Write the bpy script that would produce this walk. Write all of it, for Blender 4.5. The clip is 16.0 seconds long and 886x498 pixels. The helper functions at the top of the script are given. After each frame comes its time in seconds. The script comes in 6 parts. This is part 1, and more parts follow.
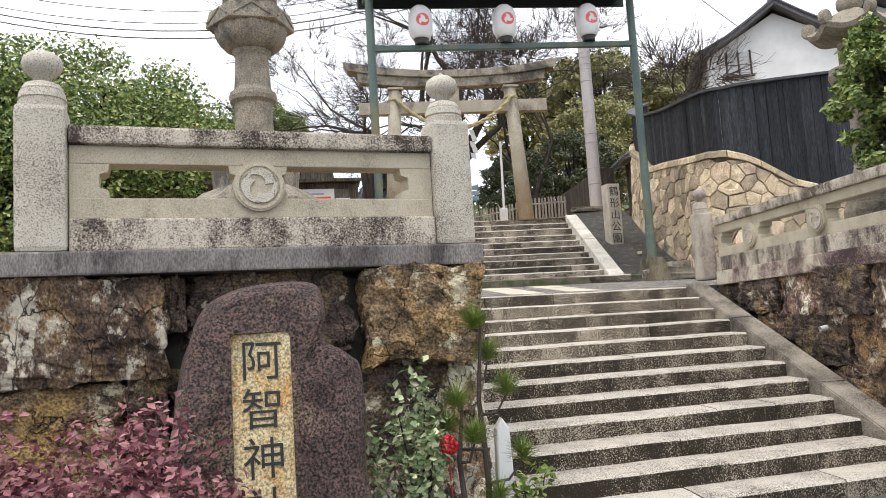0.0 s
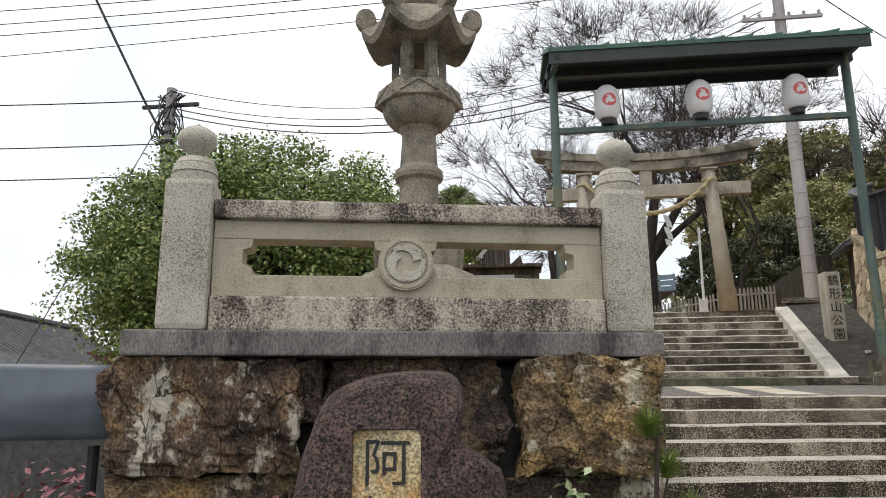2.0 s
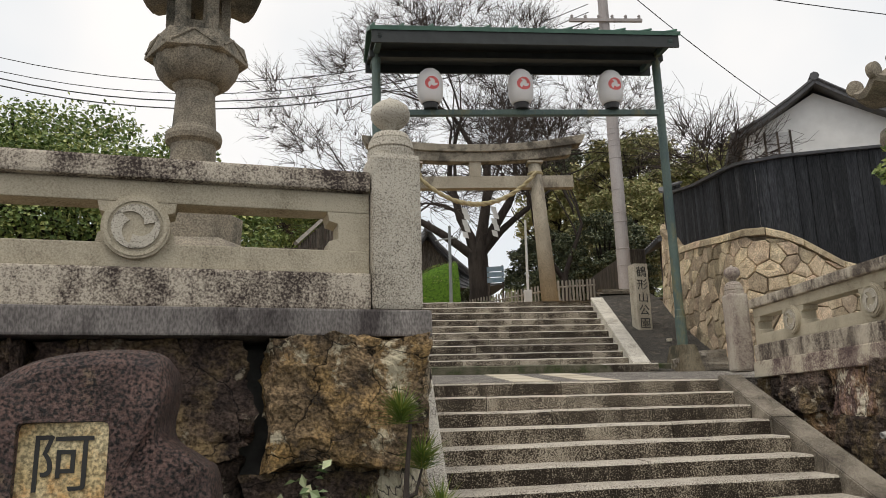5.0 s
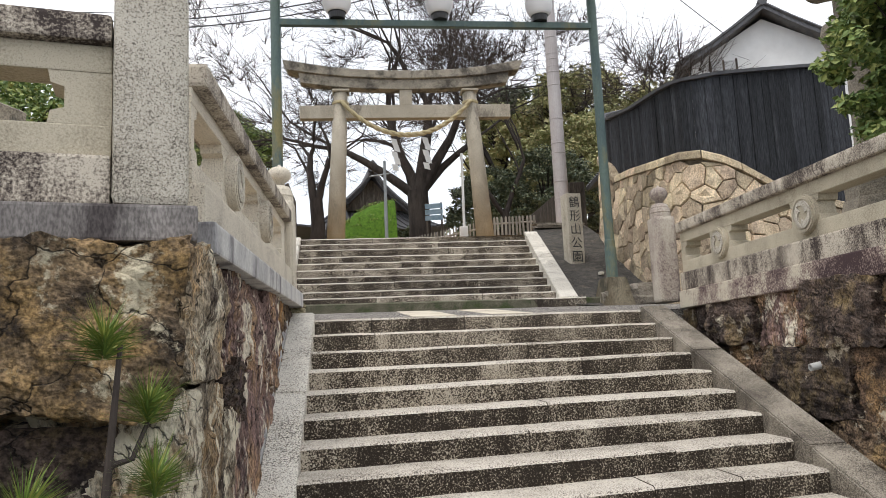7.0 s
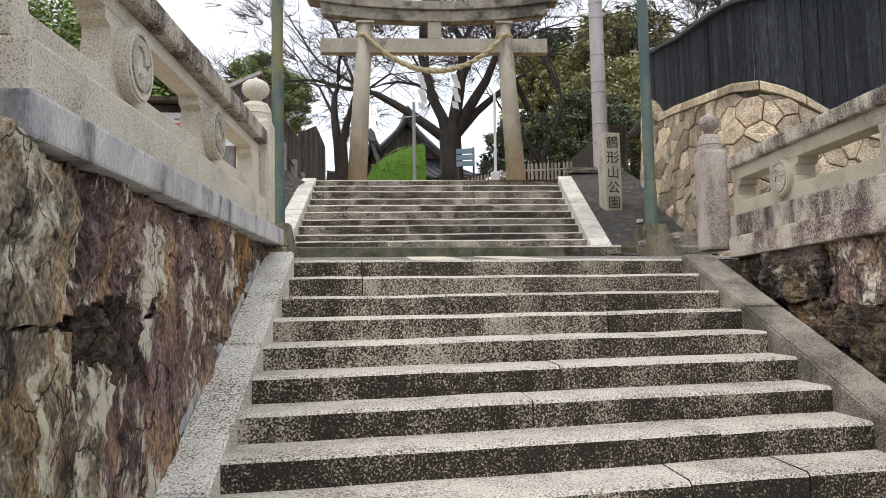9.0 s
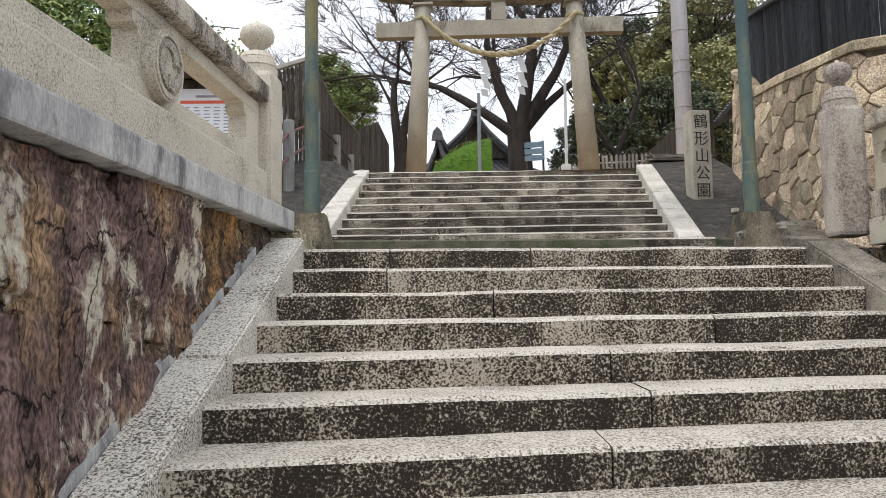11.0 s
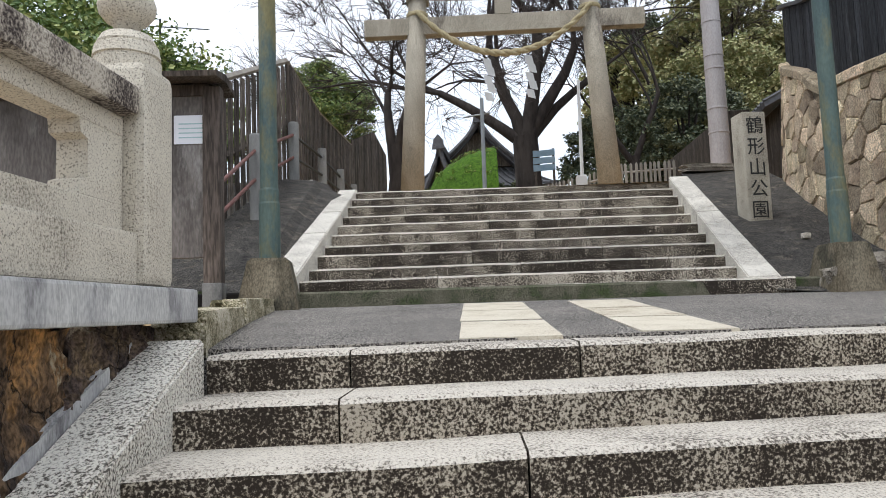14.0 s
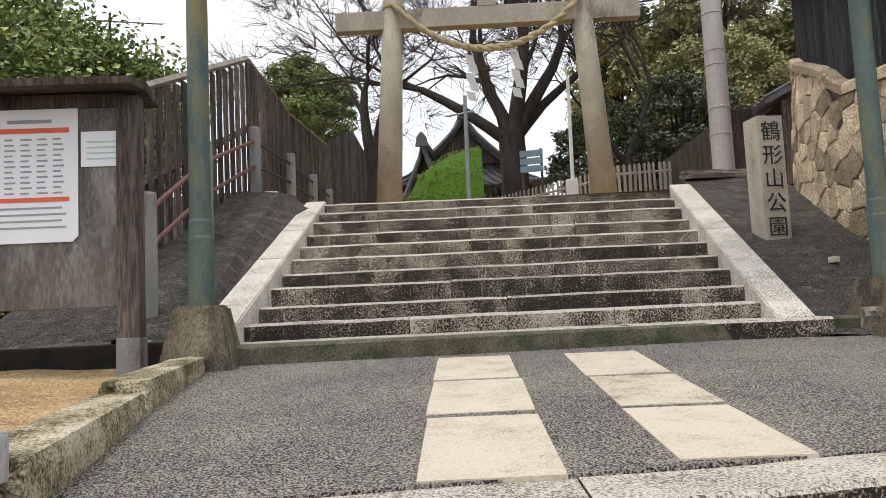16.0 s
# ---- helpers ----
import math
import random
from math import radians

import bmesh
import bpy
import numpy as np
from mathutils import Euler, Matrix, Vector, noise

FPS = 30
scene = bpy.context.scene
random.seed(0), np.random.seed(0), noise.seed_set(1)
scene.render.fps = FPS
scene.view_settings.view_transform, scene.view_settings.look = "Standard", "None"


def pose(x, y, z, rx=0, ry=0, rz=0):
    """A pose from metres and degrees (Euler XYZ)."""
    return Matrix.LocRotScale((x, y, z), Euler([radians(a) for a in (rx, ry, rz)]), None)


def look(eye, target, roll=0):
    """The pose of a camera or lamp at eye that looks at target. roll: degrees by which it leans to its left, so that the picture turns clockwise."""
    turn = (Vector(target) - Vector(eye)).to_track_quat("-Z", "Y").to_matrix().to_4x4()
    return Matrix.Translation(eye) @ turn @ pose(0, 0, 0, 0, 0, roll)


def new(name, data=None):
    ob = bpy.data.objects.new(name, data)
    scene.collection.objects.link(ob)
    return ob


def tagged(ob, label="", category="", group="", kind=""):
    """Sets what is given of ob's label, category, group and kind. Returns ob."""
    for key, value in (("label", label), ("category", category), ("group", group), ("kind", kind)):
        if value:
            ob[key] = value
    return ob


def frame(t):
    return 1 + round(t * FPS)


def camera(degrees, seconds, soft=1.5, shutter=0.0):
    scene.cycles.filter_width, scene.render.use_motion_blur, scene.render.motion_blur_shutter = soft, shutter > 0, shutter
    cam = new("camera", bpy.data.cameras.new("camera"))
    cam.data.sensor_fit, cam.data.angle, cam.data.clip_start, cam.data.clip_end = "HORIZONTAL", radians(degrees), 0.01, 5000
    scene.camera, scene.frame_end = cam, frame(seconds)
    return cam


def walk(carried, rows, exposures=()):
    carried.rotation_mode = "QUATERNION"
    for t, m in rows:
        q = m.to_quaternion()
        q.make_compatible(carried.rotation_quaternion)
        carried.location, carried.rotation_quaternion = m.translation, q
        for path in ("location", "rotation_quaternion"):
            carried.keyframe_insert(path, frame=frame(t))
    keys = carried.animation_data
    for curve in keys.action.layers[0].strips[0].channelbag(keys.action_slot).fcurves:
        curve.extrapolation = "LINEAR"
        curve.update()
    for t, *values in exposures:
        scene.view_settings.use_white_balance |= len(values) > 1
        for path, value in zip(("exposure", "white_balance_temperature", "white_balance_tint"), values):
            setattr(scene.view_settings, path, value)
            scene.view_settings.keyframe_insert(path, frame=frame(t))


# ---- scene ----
cam = camera(59.9, 16.0, soft=0.9)
PATH = [
    (0, (-1.685, -10.633, 1.584), (-1.457, -8.656, 1.791), -3.5),
    (0.5, (-1.568, -10.507, 1.596), (-1.53, -8.521, 1.826), -2.9),
    (1, (-1.553, -10.316, 1.592), (-1.606, -8.334, 1.856), -2.1),
    (1.5, (-1.553, -10.107, 1.608), (-1.677, -8.139, 1.939), -1.1),
    (2, (-1.458, -9.986, 1.625), (-1.722, -8.056, 2.08), -0.4),
    (2.5, (-1.433, -9.915, 1.644), (-1.742, -8.018, 2.197), -0.1),
    (3, (-1.468, -9.872, 1.653), (-1.726, -7.982, 2.254), -0.1),
    (3.5, (-1.45, -9.835, 1.635), (-1.622, -7.937, 2.241), 0.0),
    (4, (-1.316, -9.775, 1.627), (-1.392, -7.857, 2.188), -0.4),
    (4.5, (-1.136, -9.657, 1.625), (-1.096, -7.718, 2.115), -0.9),
    (5, (-1.0, -9.436, 1.596), (-0.865, -7.487, 2.026), -1.7),
    (7.4, (-0.109, -8.218, 1.524), (0.146, -6.249, 1.767), -2.2),
    (7.5, (-0.098, -8.191, 1.556), (0.158, -6.221, 1.787), -2.0),
    (8, (0.002, -7.836, 1.52), (0.232, -5.86, 1.723), -1.4),
    (8.5, (0.137, -7.511, 1.501), (0.325, -5.528, 1.681), -1.3),
    (9, (0.266, -7.176, 1.495), (0.398, -5.188, 1.664), -1.2),
    (9.5, (0.315, -6.847, 1.484), (0.392, -4.856, 1.652), -0.9),
    (10, (0.416, -6.448, 1.447), (0.407, -4.456, 1.624), -0.6),
    (12.5, (0.565, -4.694, 1.69), (0.459, -2.706, 1.879), -1.4),
    (13, (0.589, -4.307, 1.813), (0.416, -2.324, 2.005), -1.4),
    (13.5, (0.517, -4.003, 1.938), (0.348, -2.021, 2.143), -2.0),
    (14, (0.517, -3.711, 2.062), (0.449, -1.722, 2.264), -2.1),
    (14.5, (0.562, -3.432, 2.216), (0.525, -1.443, 2.418), -2.2),
    (15, (0.562, -3.142, 2.349), (0.546, -1.156, 2.586), -2.2),
    (15.5, (0.606, -2.837, 2.432), (0.599, -0.849, 2.653), -2.6),
    (16, (0.621, -2.578, 2.523), (0.585, -0.586, 2.706), -2.7),
]
EXPOSE = [(0.0, 0.98, 6450, 12), (1.2, 0.90, 6450, 12), (1.7, 0.64, 6500, 11), (2.0, 0.40, 6550, 11), (2.4, -0.15, 6200, 10), (2.9, -0.3, 5900, 10), (3.4, -0.32, 5850, 10), (4.0, -0.3, 5800, 10), (4.5, -0.04, 6350, 10), (5.0, 0.17, 6900, 11), (7.4, 0.74, 6400, 12), (12.0, 0.68, 6200, 12), (14.0, 0.62, 6050, 11), (15.0, 0.60, 6300, 12), (16.0, 0.58, 6550, 12)]
walk(cam, [(t, look(*p)) for t, *p in PATH], EXPOSE)

# ---- light and sky ----
world = bpy.data.worlds.new("sky_world")
scene.world = world
world.use_nodes = True
wn = world.node_tree.nodes
wl = world.node_tree.links
bg = wn["Background"]
coord = wn.new("ShaderNodeTexCoord")
cloud = wn.new("ShaderNodeTexNoise")
cloud.inputs["Scale"].default_value, cloud.inputs["Detail"].default_value = 2.2, 4
ramp = wn.new("ShaderNodeValToRGB")
ramp.color_ramp.elements[0].position, ramp.color_ramp.elements[0].color = 0.35, (0.74, 0.80, 0.86, 1)
ramp.color_ramp.elements[1].position, ramp.color_ramp.elements[1].color = 0.68, (0.98, 0.98, 0.98, 1)
wl.new(coord.outputs["Generated"], cloud.inputs["Vector"])
wl.new(cloud.outputs["Fac"], ramp.inputs["Fac"])
skyt = wn.new("ShaderNodeTexSky")
skyt.sky_type, skyt.sun_disc, skyt.sun_elevation, skyt.sun_rotation = "NISHITA", False, radians(69), radians(220)
dim = wn.new("ShaderNodeMix")
dim.data_type = "RGBA"
dim.inputs["Factor"].default_value = 0.985
wl.new(skyt.outputs["Color"], dim.inputs[6])
wl.new(ramp.outputs["Color"], dim.inputs[7])
wl.new(dim.outputs[2], bg.inputs["Color"])
bg.inputs["Strength"].default_value = 0.9
sun = new("sun", bpy.data.lights.new("sun", "SUN"))
sun.data.energy, sun.data.angle, sun.data.color = 1.15, radians(24), (1.0, 0.97, 0.92)
sun.matrix_world = look((-5, -6, 22), (0, 0, 2))


# ---- materials ----
def mat(name, c1, c2, scale=8.0, rough=0.85, bump=0.3, stain=None, stain_scale=1.2, stain_at=0.55, speck=0.0, speck_scale=120.0, stretch=(1, 1, 1), vary=0.0, metal=0.0, bscale=None, world_space=True, deep=0.02):
    m = bpy.data.materials.new(name)
    m.use_nodes = True
    n, l = m.node_tree.nodes, m.node_tree.links
    b = n["Principled BSDF"]
    b.inputs["Roughness"].default_value, b.inputs["Metallic"].default_value = rough, metal
    b.inputs["Specular IOR Level"].default_value = 0.2 if rough >= 0.74 else 0.5
    if world_space:
        g = n.new("ShaderNodeNewGeometry")
        src = g.outputs["Position"]
    else:
        g = n.new("ShaderNodeTexCoord")
        src = g.outputs["Object"]
    mp = n.new("ShaderNodeMapping")
    mp.inputs["Scale"].default_value = stretch
    l.new(src, mp.inputs["Vector"])
    v = mp.outputs["Vector"]

    def nz(s, d=6, r=0.6):
        t = n.new("ShaderNodeTexNoise")
        t.inputs["Scale"].default_value, t.inputs["Detail"].default_value, t.inputs["Roughness"].default_value = s, d, r
        l.new(v, t.inputs["Vector"])
        return t.outputs["Fac"]

    def rng(fac, a, z):
        t = n.new("ShaderNodeMapRange")
        t.inputs["From Min"].default_value, t.inputs["From Max"].default_value = a, z
        l.new(fac, t.inputs["Value"])
        return t.outputs["Result"]

    def mix(fac, a, z):
        t = n.new("ShaderNodeMix")
        t.data_type = "RGBA"
        l.new(fac, t.inputs["Factor"])
        for k, c in ((6, a), (7, z)):
            if isinstance(c, tuple):
                t.inputs[k].default_value = (*c, 1)
            else:
                l.new(c, t.inputs[k])
        return t.outputs[2]

    col = mix(rng(nz(scale), 0.35, 0.65), c1, c2)
    if stain:
        col = mix(rng(nz(stain_scale, 8, 0.7), stain_at - 0.06, stain_at + 0.08), col, stain)
    if speck:
        sp = n.new("ShaderNodeTexNoise")
        sp.inputs["Scale"].default_value, sp.inputs["Detail"].default_value = speck_scale, 2
        l.new(v, sp.inputs["Vector"])
        h = n.new("ShaderNodeHueSaturation")
        t = n.new("ShaderNodeMapRange")
        t.inputs["From Min"].default_value, t.inputs["From Max"].default_value = 0.36, 0.64
        t.inputs["To Min"].default_value, t.inputs["To Max"].default_value = 1 - speck, 1 + speck
        l.new(sp.outputs["Fac"], t.inputs["Value"])
        l.new(t.outputs["Result"], h.inputs["Value"])
        l.new(col, h.inputs["Color"])
        col = h.outputs["Color"]
    if vary:
        oi = n.new("ShaderNodeObjectInfo")
        h = n.new("ShaderNodeHueSaturation")
        t = n.new("ShaderNodeMapRange")
        t.inputs["To Min"].default_value, t.inputs["To Max"].default_value = 1 - vary, 1 + vary
        l.new(oi.outputs["Random"], t.inputs["Value"])
        l.new(t.outputs["Result"], h.inputs["Value"])
        t2 = n.new("ShaderNodeMapRange")
        t2.inputs["To Min"].default_value, t2.inputs["To Max"].default_value = 0.5 - 0.025 * vary, 0.5 + 0.02 * vary
        mu = n.new("ShaderNodeMath")
        mu.operation = "FRACT"
        mm = n.new("ShaderNodeMath")
        mm.operation = "MULTIPLY"
        mm.inputs[1].default_value = 7.31
        l.new(oi.outputs["Random"], mm.inputs[0])
        l.new(mm.outputs[0], mu.inputs[0])
        l.new(mu.outputs[0], t2.inputs["Value"])
        l.new(t2.outputs["Result"], h.inputs["Hue"])
        l.new(col, h.inputs["Color"])
        col = h.outputs["Color"]
    l.new(col, b.inputs["Base Color"])
    if bump:
        bp = n.new("ShaderNodeBump")
        bp.inputs["Strength"].default_value, bp.inputs["Distance"].default_value = bump, deep
        l.new(nz(bscale or scale * 4, 8, 0.7), bp.inputs["Height"])
        l.new(bp.outputs["Normal"], b.inputs["Normal"])
    return m


def stone_mat(name, pale, mid, grime, clean=0.0, fine=75.0, patch=2.2, spread=0.30, stretch=(1, 1, 1), vary=0.0, rough=0.85, bump=0.5, deep=0.006, weight=0.9, pits=0.0):
    """Rough-dressed stone: grains stand pale out of the grime, more of them where it is washed clean."""
    m = bpy.data.materials.new(name)
    m.use_nodes = True
    n, l = m.node_tree.nodes, m.node_tree.links
    b = n["Principled BSDF"]
    b.inputs["Roughness"].default_value = rough
    b.inputs["Specular IOR Level"].default_value = 0.2
    g = n.new("ShaderNodeNewGeometry")
    mp = n.new("ShaderNodeMapping")
    mp.inputs["Scale"].default_value = stretch
    l.new(g.outputs["Position"], mp.inputs["Vector"])

    def nz(scale, detail, r, stretched=True):
        t = n.new("ShaderNodeTexNoise")
        t.inputs["Scale"].default_value, t.inputs["Detail"].default_value, t.inputs["Roughness"].default_value = scale, detail, r
        l.new(mp.outputs["Vector"] if stretched else g.outputs["Position"], t.inputs["Vector"])
        return t.outputs["Fac"]

    def math2(op, a, c):
        t = n.new("ShaderNodeMath")
        t.operation = op
        for k, v in enumerate((a, c)):
            if isinstance(v, (int, float)):
                t.inputs[k].default_value = v
            else:
                l.new(v, t.inputs[k])
        return t.outputs[0]

    grain = nz(fine, 3.0, 0.62, False)
    wash = math2("MULTIPLY", math2("SUBTRACT", nz(patch, 6, 0.65), 0.5), weight * 2)
    total = math2("ADD", math2("ADD", grain, wash), clean)
    if vary:
        oi = n.new("ShaderNodeObjectInfo")
        total = math2("ADD", total, math2("MULTIPLY", math2("SUBTRACT", oi.outputs["Random"], 0.5), vary))
    fac = n.new("ShaderNodeMapRange")
    fac.inputs["From Min"].default_value, fac.inputs["From Max"].default_value = 0.5 - spread / 2, 0.5 + spread / 2
    l.new(total, fac.inputs["Value"])
    r = n.new("ShaderNodeValToRGB")
    r.color_ramp.elements[0].color, r.color_ramp.elements[1].color = (*grime, 1), (*pale, 1)
    e = r.color_ramp.elements.new(0.5)
    e.color = (*mid, 1)
    l.new(fac.outputs["Result"], r.inputs["Fac"])
    col = r.outputs["Color"]
    if pits:
        p = n.new("ShaderNodeMapRange")
        p.inputs["From Min"].default_value, p.inputs["From Max"].default_value = 0.33, 0.42
        l.new(nz(fine * 1.4, 1, 0.5, False), p.inputs["Value"])
        x = n.new("ShaderNodeMix")
        x.data_type = "RGBA"
        l.new(math2("MULTIPLY", math2("SUBTRACT", 1.0, p.outputs["Result"]), pits), x.inputs["Factor"])
        l.new(col, x.inputs[6])
        x.inputs[7].default_value = (*grime, 1)
        col = x.outputs[2]
    l.new(col, b.inputs["Base Color"])
    bp = n.new("ShaderNodeBump")
    bp.inputs["Strength"].default_value, bp.inputs["Distance"].default_value = bump, deep
    l.new(grain, bp.inputs["Height"])
    l.new(bp.outputs["Normal"], b.inputs["Normal"])
    return m


GRANITE = stone_mat("weathered_granite", (0.54, 0.50, 0.42), (0.40, 0.36, 0.295), (0.085, 0.073, 0.06), 0.09, 100, 2.0, 0.32, weight=0.35, pits=0.85)
AGED = stone_mat("aged_tan_granite", (0.50, 0.445, 0.34), (0.38, 0.335, 0.25), (0.14, 0.118, 0.09), 0.11, 100, 2.4, 0.5, (1, 1, 0.7), weight=0.6, pits=0.3)
PALE = stone_mat("pale_granite", (0.66, 0.60, 0.49), (0.52, 0.465, 0.375), (0.15, 0.128, 0.10), 0.13, 105, 2.0, 0.40, weight=0.45, pits=0.8)
# Besides wear and grime, tread and riser tones carry sky light and face shade.
TREAD = stone_mat("worn_lit_granite_tread", (0.60, 0.55, 0.47), (0.43, 0.385, 0.325), (0.11, 0.094, 0.076), 0.045, 88, 2.4, 0.19, vary=0.07, weight=0.2, pits=0.45)
RISER = stone_mat("grimy_shaded_granite_riser", (0.48, 0.425, 0.34), (0.17, 0.142, 0.107), (0.03, 0.023, 0.017), -0.05, 84, 2.8, 0.16, (1, 1, 0.6), vary=0.12, weight=0.28, deep=0.012)
KERBPALE = stone_mat("bright_kerb_granite", (0.74, 0.70, 0.615), (0.55, 0.505, 0.43), (0.09, 0.078, 0.063), 0.045, 84, 2.4, 0.17, weight=0.18, pits=0.7)
KERBDARK = stone_mat("dark_kerb_granite", (0.36, 0.32, 0.26), (0.19, 0.165, 0.132), (0.05, 0.042, 0.034), 0.01, 110, 2.2, 0.26, weight=0.38, pits=0.4)
CAPSTONE = stone_mat("lichen_cap_stone", (0.54, 0.48, 0.39), (0.28, 0.24, 0.195), (0.05, 0.038, 0.034), 0.02, 85, 5.0, 0.32, (1, 1, 0.45), weight=0.62, pits=0.5)
COPING = mat("streaked_concrete_coping", (0.56, 0.55, 0.52), (0.36, 0.35, 0.345), 4.5, 0.85, 0.3, (0.17, 0.16, 0.165), 5.0, 0.57, 0.15, 110, (1, 1, 0.35))
COPINGDARK = mat("dark_streaked_coping", (0.235, 0.215, 0.20), (0.13, 0.118, 0.112), 4.0, 0.8, 0.3, (0.07, 0.06, 0.058), 3.2, 0.56, 0.3, 110, (1, 1, 0.4))
STAINEDPALE = stone_mat("faintly_stained_granite", (0.50, 0.45, 0.37), (0.34, 0.285, 0.245), (0.11, 0.075, 0.072), 0.08, 70, 2.2, 0.45, (1, 1, 0.5), weight=0.8, pits=0.3)
STAINED = stone_mat("purple_stained_granite", (0.58, 0.52, 0.41), (0.26, 0.195, 0.17), (0.065, 0.042, 0.043), -0.01, 70, 2.0, 0.36, (0.8, 0.8, 0.9), weight=0.95, pits=0.2)
CONCRETE = mat("grey_concrete", (0.33, 0.325, 0.305), (0.20, 0.198, 0.19), 3, 0.85, 0.2, (0.07, 0.07, 0.07), 2.2, 0.60, 0.1, 160, (1, 1, 0.35))


def rock_mat(name, dark, mid, warm, pale, stretch=(1, 1, 1), pale_at=0.56):
    """Rough weathered rock: dark crust, brown body, rusty patches and pale freshly split streaks."""
    m = mat(name, mid, dark, 5.5, 0.75, 1.0, warm, 2.6, 0.55, 0.5, 60, stretch, vary=0.3, bscale=13, deep=0.06)
    n, l = m.node_tree.nodes, m.node_tree.links
    bsdf = n["Principled BSDF"]
    src = bsdf.inputs["Base Color"].links[0].from_socket
    mp = [q for q in n if q.bl_idname == "ShaderNodeMapping"][0]
    for scale, at, col, seed in ((3.6, pale_at, pale, 0.0), (6.0, 0.625, dark, 9.0)):
        t = n.new("ShaderNodeTexNoise")
        t.noise_dimensions = "4D"
        t.inputs["W"].default_value = seed + 2.0
        t.inputs["Scale"].default_value, t.inputs["Detail"].default_value, t.inputs["Roughness"].default_value = scale, 10, 0.74
        l.new(mp.outputs["Vector"], t.inputs["Vector"])
        r = n.new("ShaderNodeMapRange")
        r.inputs["From Min"].default_value, r.inputs["From Max"].default_value = at - 0.015, at + 0.035
        l.new(t.outputs["Fac"], r.inputs["Value"])
        x = n.new("ShaderNodeMix")
        x.data_type = "RGBA"
        l.new(r.outputs["Result"], x.inputs["Factor"])
        l.new(src, x.inputs[6])
        x.inputs[7].default_value = (*col, 1)
        src = x.outputs[2]
    warp = n.new("ShaderNodeTexNoise")
    warp.inputs["Scale"].default_value, warp.inputs["Detail"].default_value = 4.0, 5
    l.new(mp.outputs["Vector"], warp.inputs["Vector"])
    add = n.new("ShaderNodeVectorMath")
    add.operation = "MULTIPLY_ADD"
    add.inputs[1].default_value = (0.35, 0.35, 0.35)
    l.new(warp.outputs["Color"], add.inputs[0])
    l.new(mp.outputs["Vector"], add.inputs[2])
    vo = n.new("ShaderNodeTexVoronoi")
    vo.feature = "DISTANCE_TO_EDGE"
    vo.inputs["Scale"].default_value = 2.3
    l.new(add.outputs[0], vo.inputs["Vector"])
    r = n.new("ShaderNodeMapRange")
    r.inputs["From Min"].default_value, r.inputs["From Max"].default_value = 0.0, 0.012
    l.new(vo.outputs["Distance"], r.inputs["Value"])
    x = n.new("ShaderNodeMix")
    x.data_type = "RGBA"
    l.new(r.outputs["Result"], x.inputs["Factor"])
    x.inputs[6].default_value = (*[c * 0.6 for c in dark], 1)
    l.new(src, x.inputs[7])
    l.new(x.outputs[2], bsdf.inputs["Base Color"])
    bp = [q for q in n if q.bl_idname == "ShaderNodeBump"][0]
    b2 = n.new("ShaderNodeBump")
    b2.inputs["Strength"].default_value, b2.inputs["Distance"].default_value = 0.9, 0.03
    l.new(r.outputs["Result"], b2.inputs["Height"])
    l.new(bp.outputs["Normal"], b2.inputs["Normal"])
    l.new(b2.outputs["Normal"], bsdf.inputs["Normal"])
    return m


ROCK = rock_mat("brown_rock", (0.035, 0.025, 0.021), (0.26, 0.175, 0.112), (0.38, 0.25, 0.12), (0.64, 0.56, 0.43), (1, 1, 1.2), 0.565)
ROCKSIDE = rock_mat("split_purple_rock", (0.045, 0.028, 0.028), (0.30, 0.20, 0.17), (0.44, 0.29, 0.16), (0.84, 0.76, 0.61), (1.15, 1.15, 0.55), 0.55)
ROCKRUST = rock_mat("rust_streaked_rock", (0.05, 0.036, 0.028), (0.33, 0.21, 0.10), (0.55, 0.30, 0.09), (0.62, 0.53, 0.36), (1.2, 1.2, 0.7), 0.59)
ROCKDARK = rock_mat("dark_mossy_rock", (0.032, 0.024, 0.022), (0.15, 0.108, 0.086), (0.25, 0.18, 0.095), (0.52, 0.45, 0.34), (1, 1, 1.1), 0.585)
ROCKOCHRE = rock_mat("ochre_rock", (0.045, 0.034, 0.026), (0.33, 0.23, 0.13), (0.45, 0.29, 0.12), (0.68, 0.60, 0.43), (1, 1, 1.1), 0.565)
ROCKPALE = rock_mat("pale_split_rock", (0.08, 0.06, 0.045), (0.62, 0.52, 0.36), (0.52, 0.36, 0.18), (0.86, 0.78, 0.60), (1.2, 1.2, 0.7), 0.51)
ROCKLICHEN = rock_mat("lichened_brown_rock", (0.04, 0.028, 0.024), (0.25, 0.165, 0.115), (0.34, 0.21, 0.11), (0.62, 0.56, 0.45), (1.2, 1.2, 0.8), 0.535)
MORTAR = mat("dark_mortar", (0.09, 0.088, 0.082), (0.045, 0.045, 0.042), 6, 0.9, 0.4)
ASPHALT = stone_mat("asphalt", (0.40, 0.365, 0.32), (0.15, 0.137, 0.122), (0.032, 0.028, 0.026), 0.0, 105, 1.2, 0.12, weight=0.07, bump=1.0, deep=0.012)
ROAD = mat("road_asphalt", (0.12, 0.12, 0.12), (0.08, 0.08, 0.08), 1, 0.9, 0.4, None, speck=0.4, speck_scale=130, bscale=120)
SAND = mat("sandy_soil", (0.46, 0.32, 0.17), (0.34, 0.23, 0.115), 3, 0.95, 0.4, (0.20, 0.14, 0.08), 2.5, 0.62, 0.5, 60)
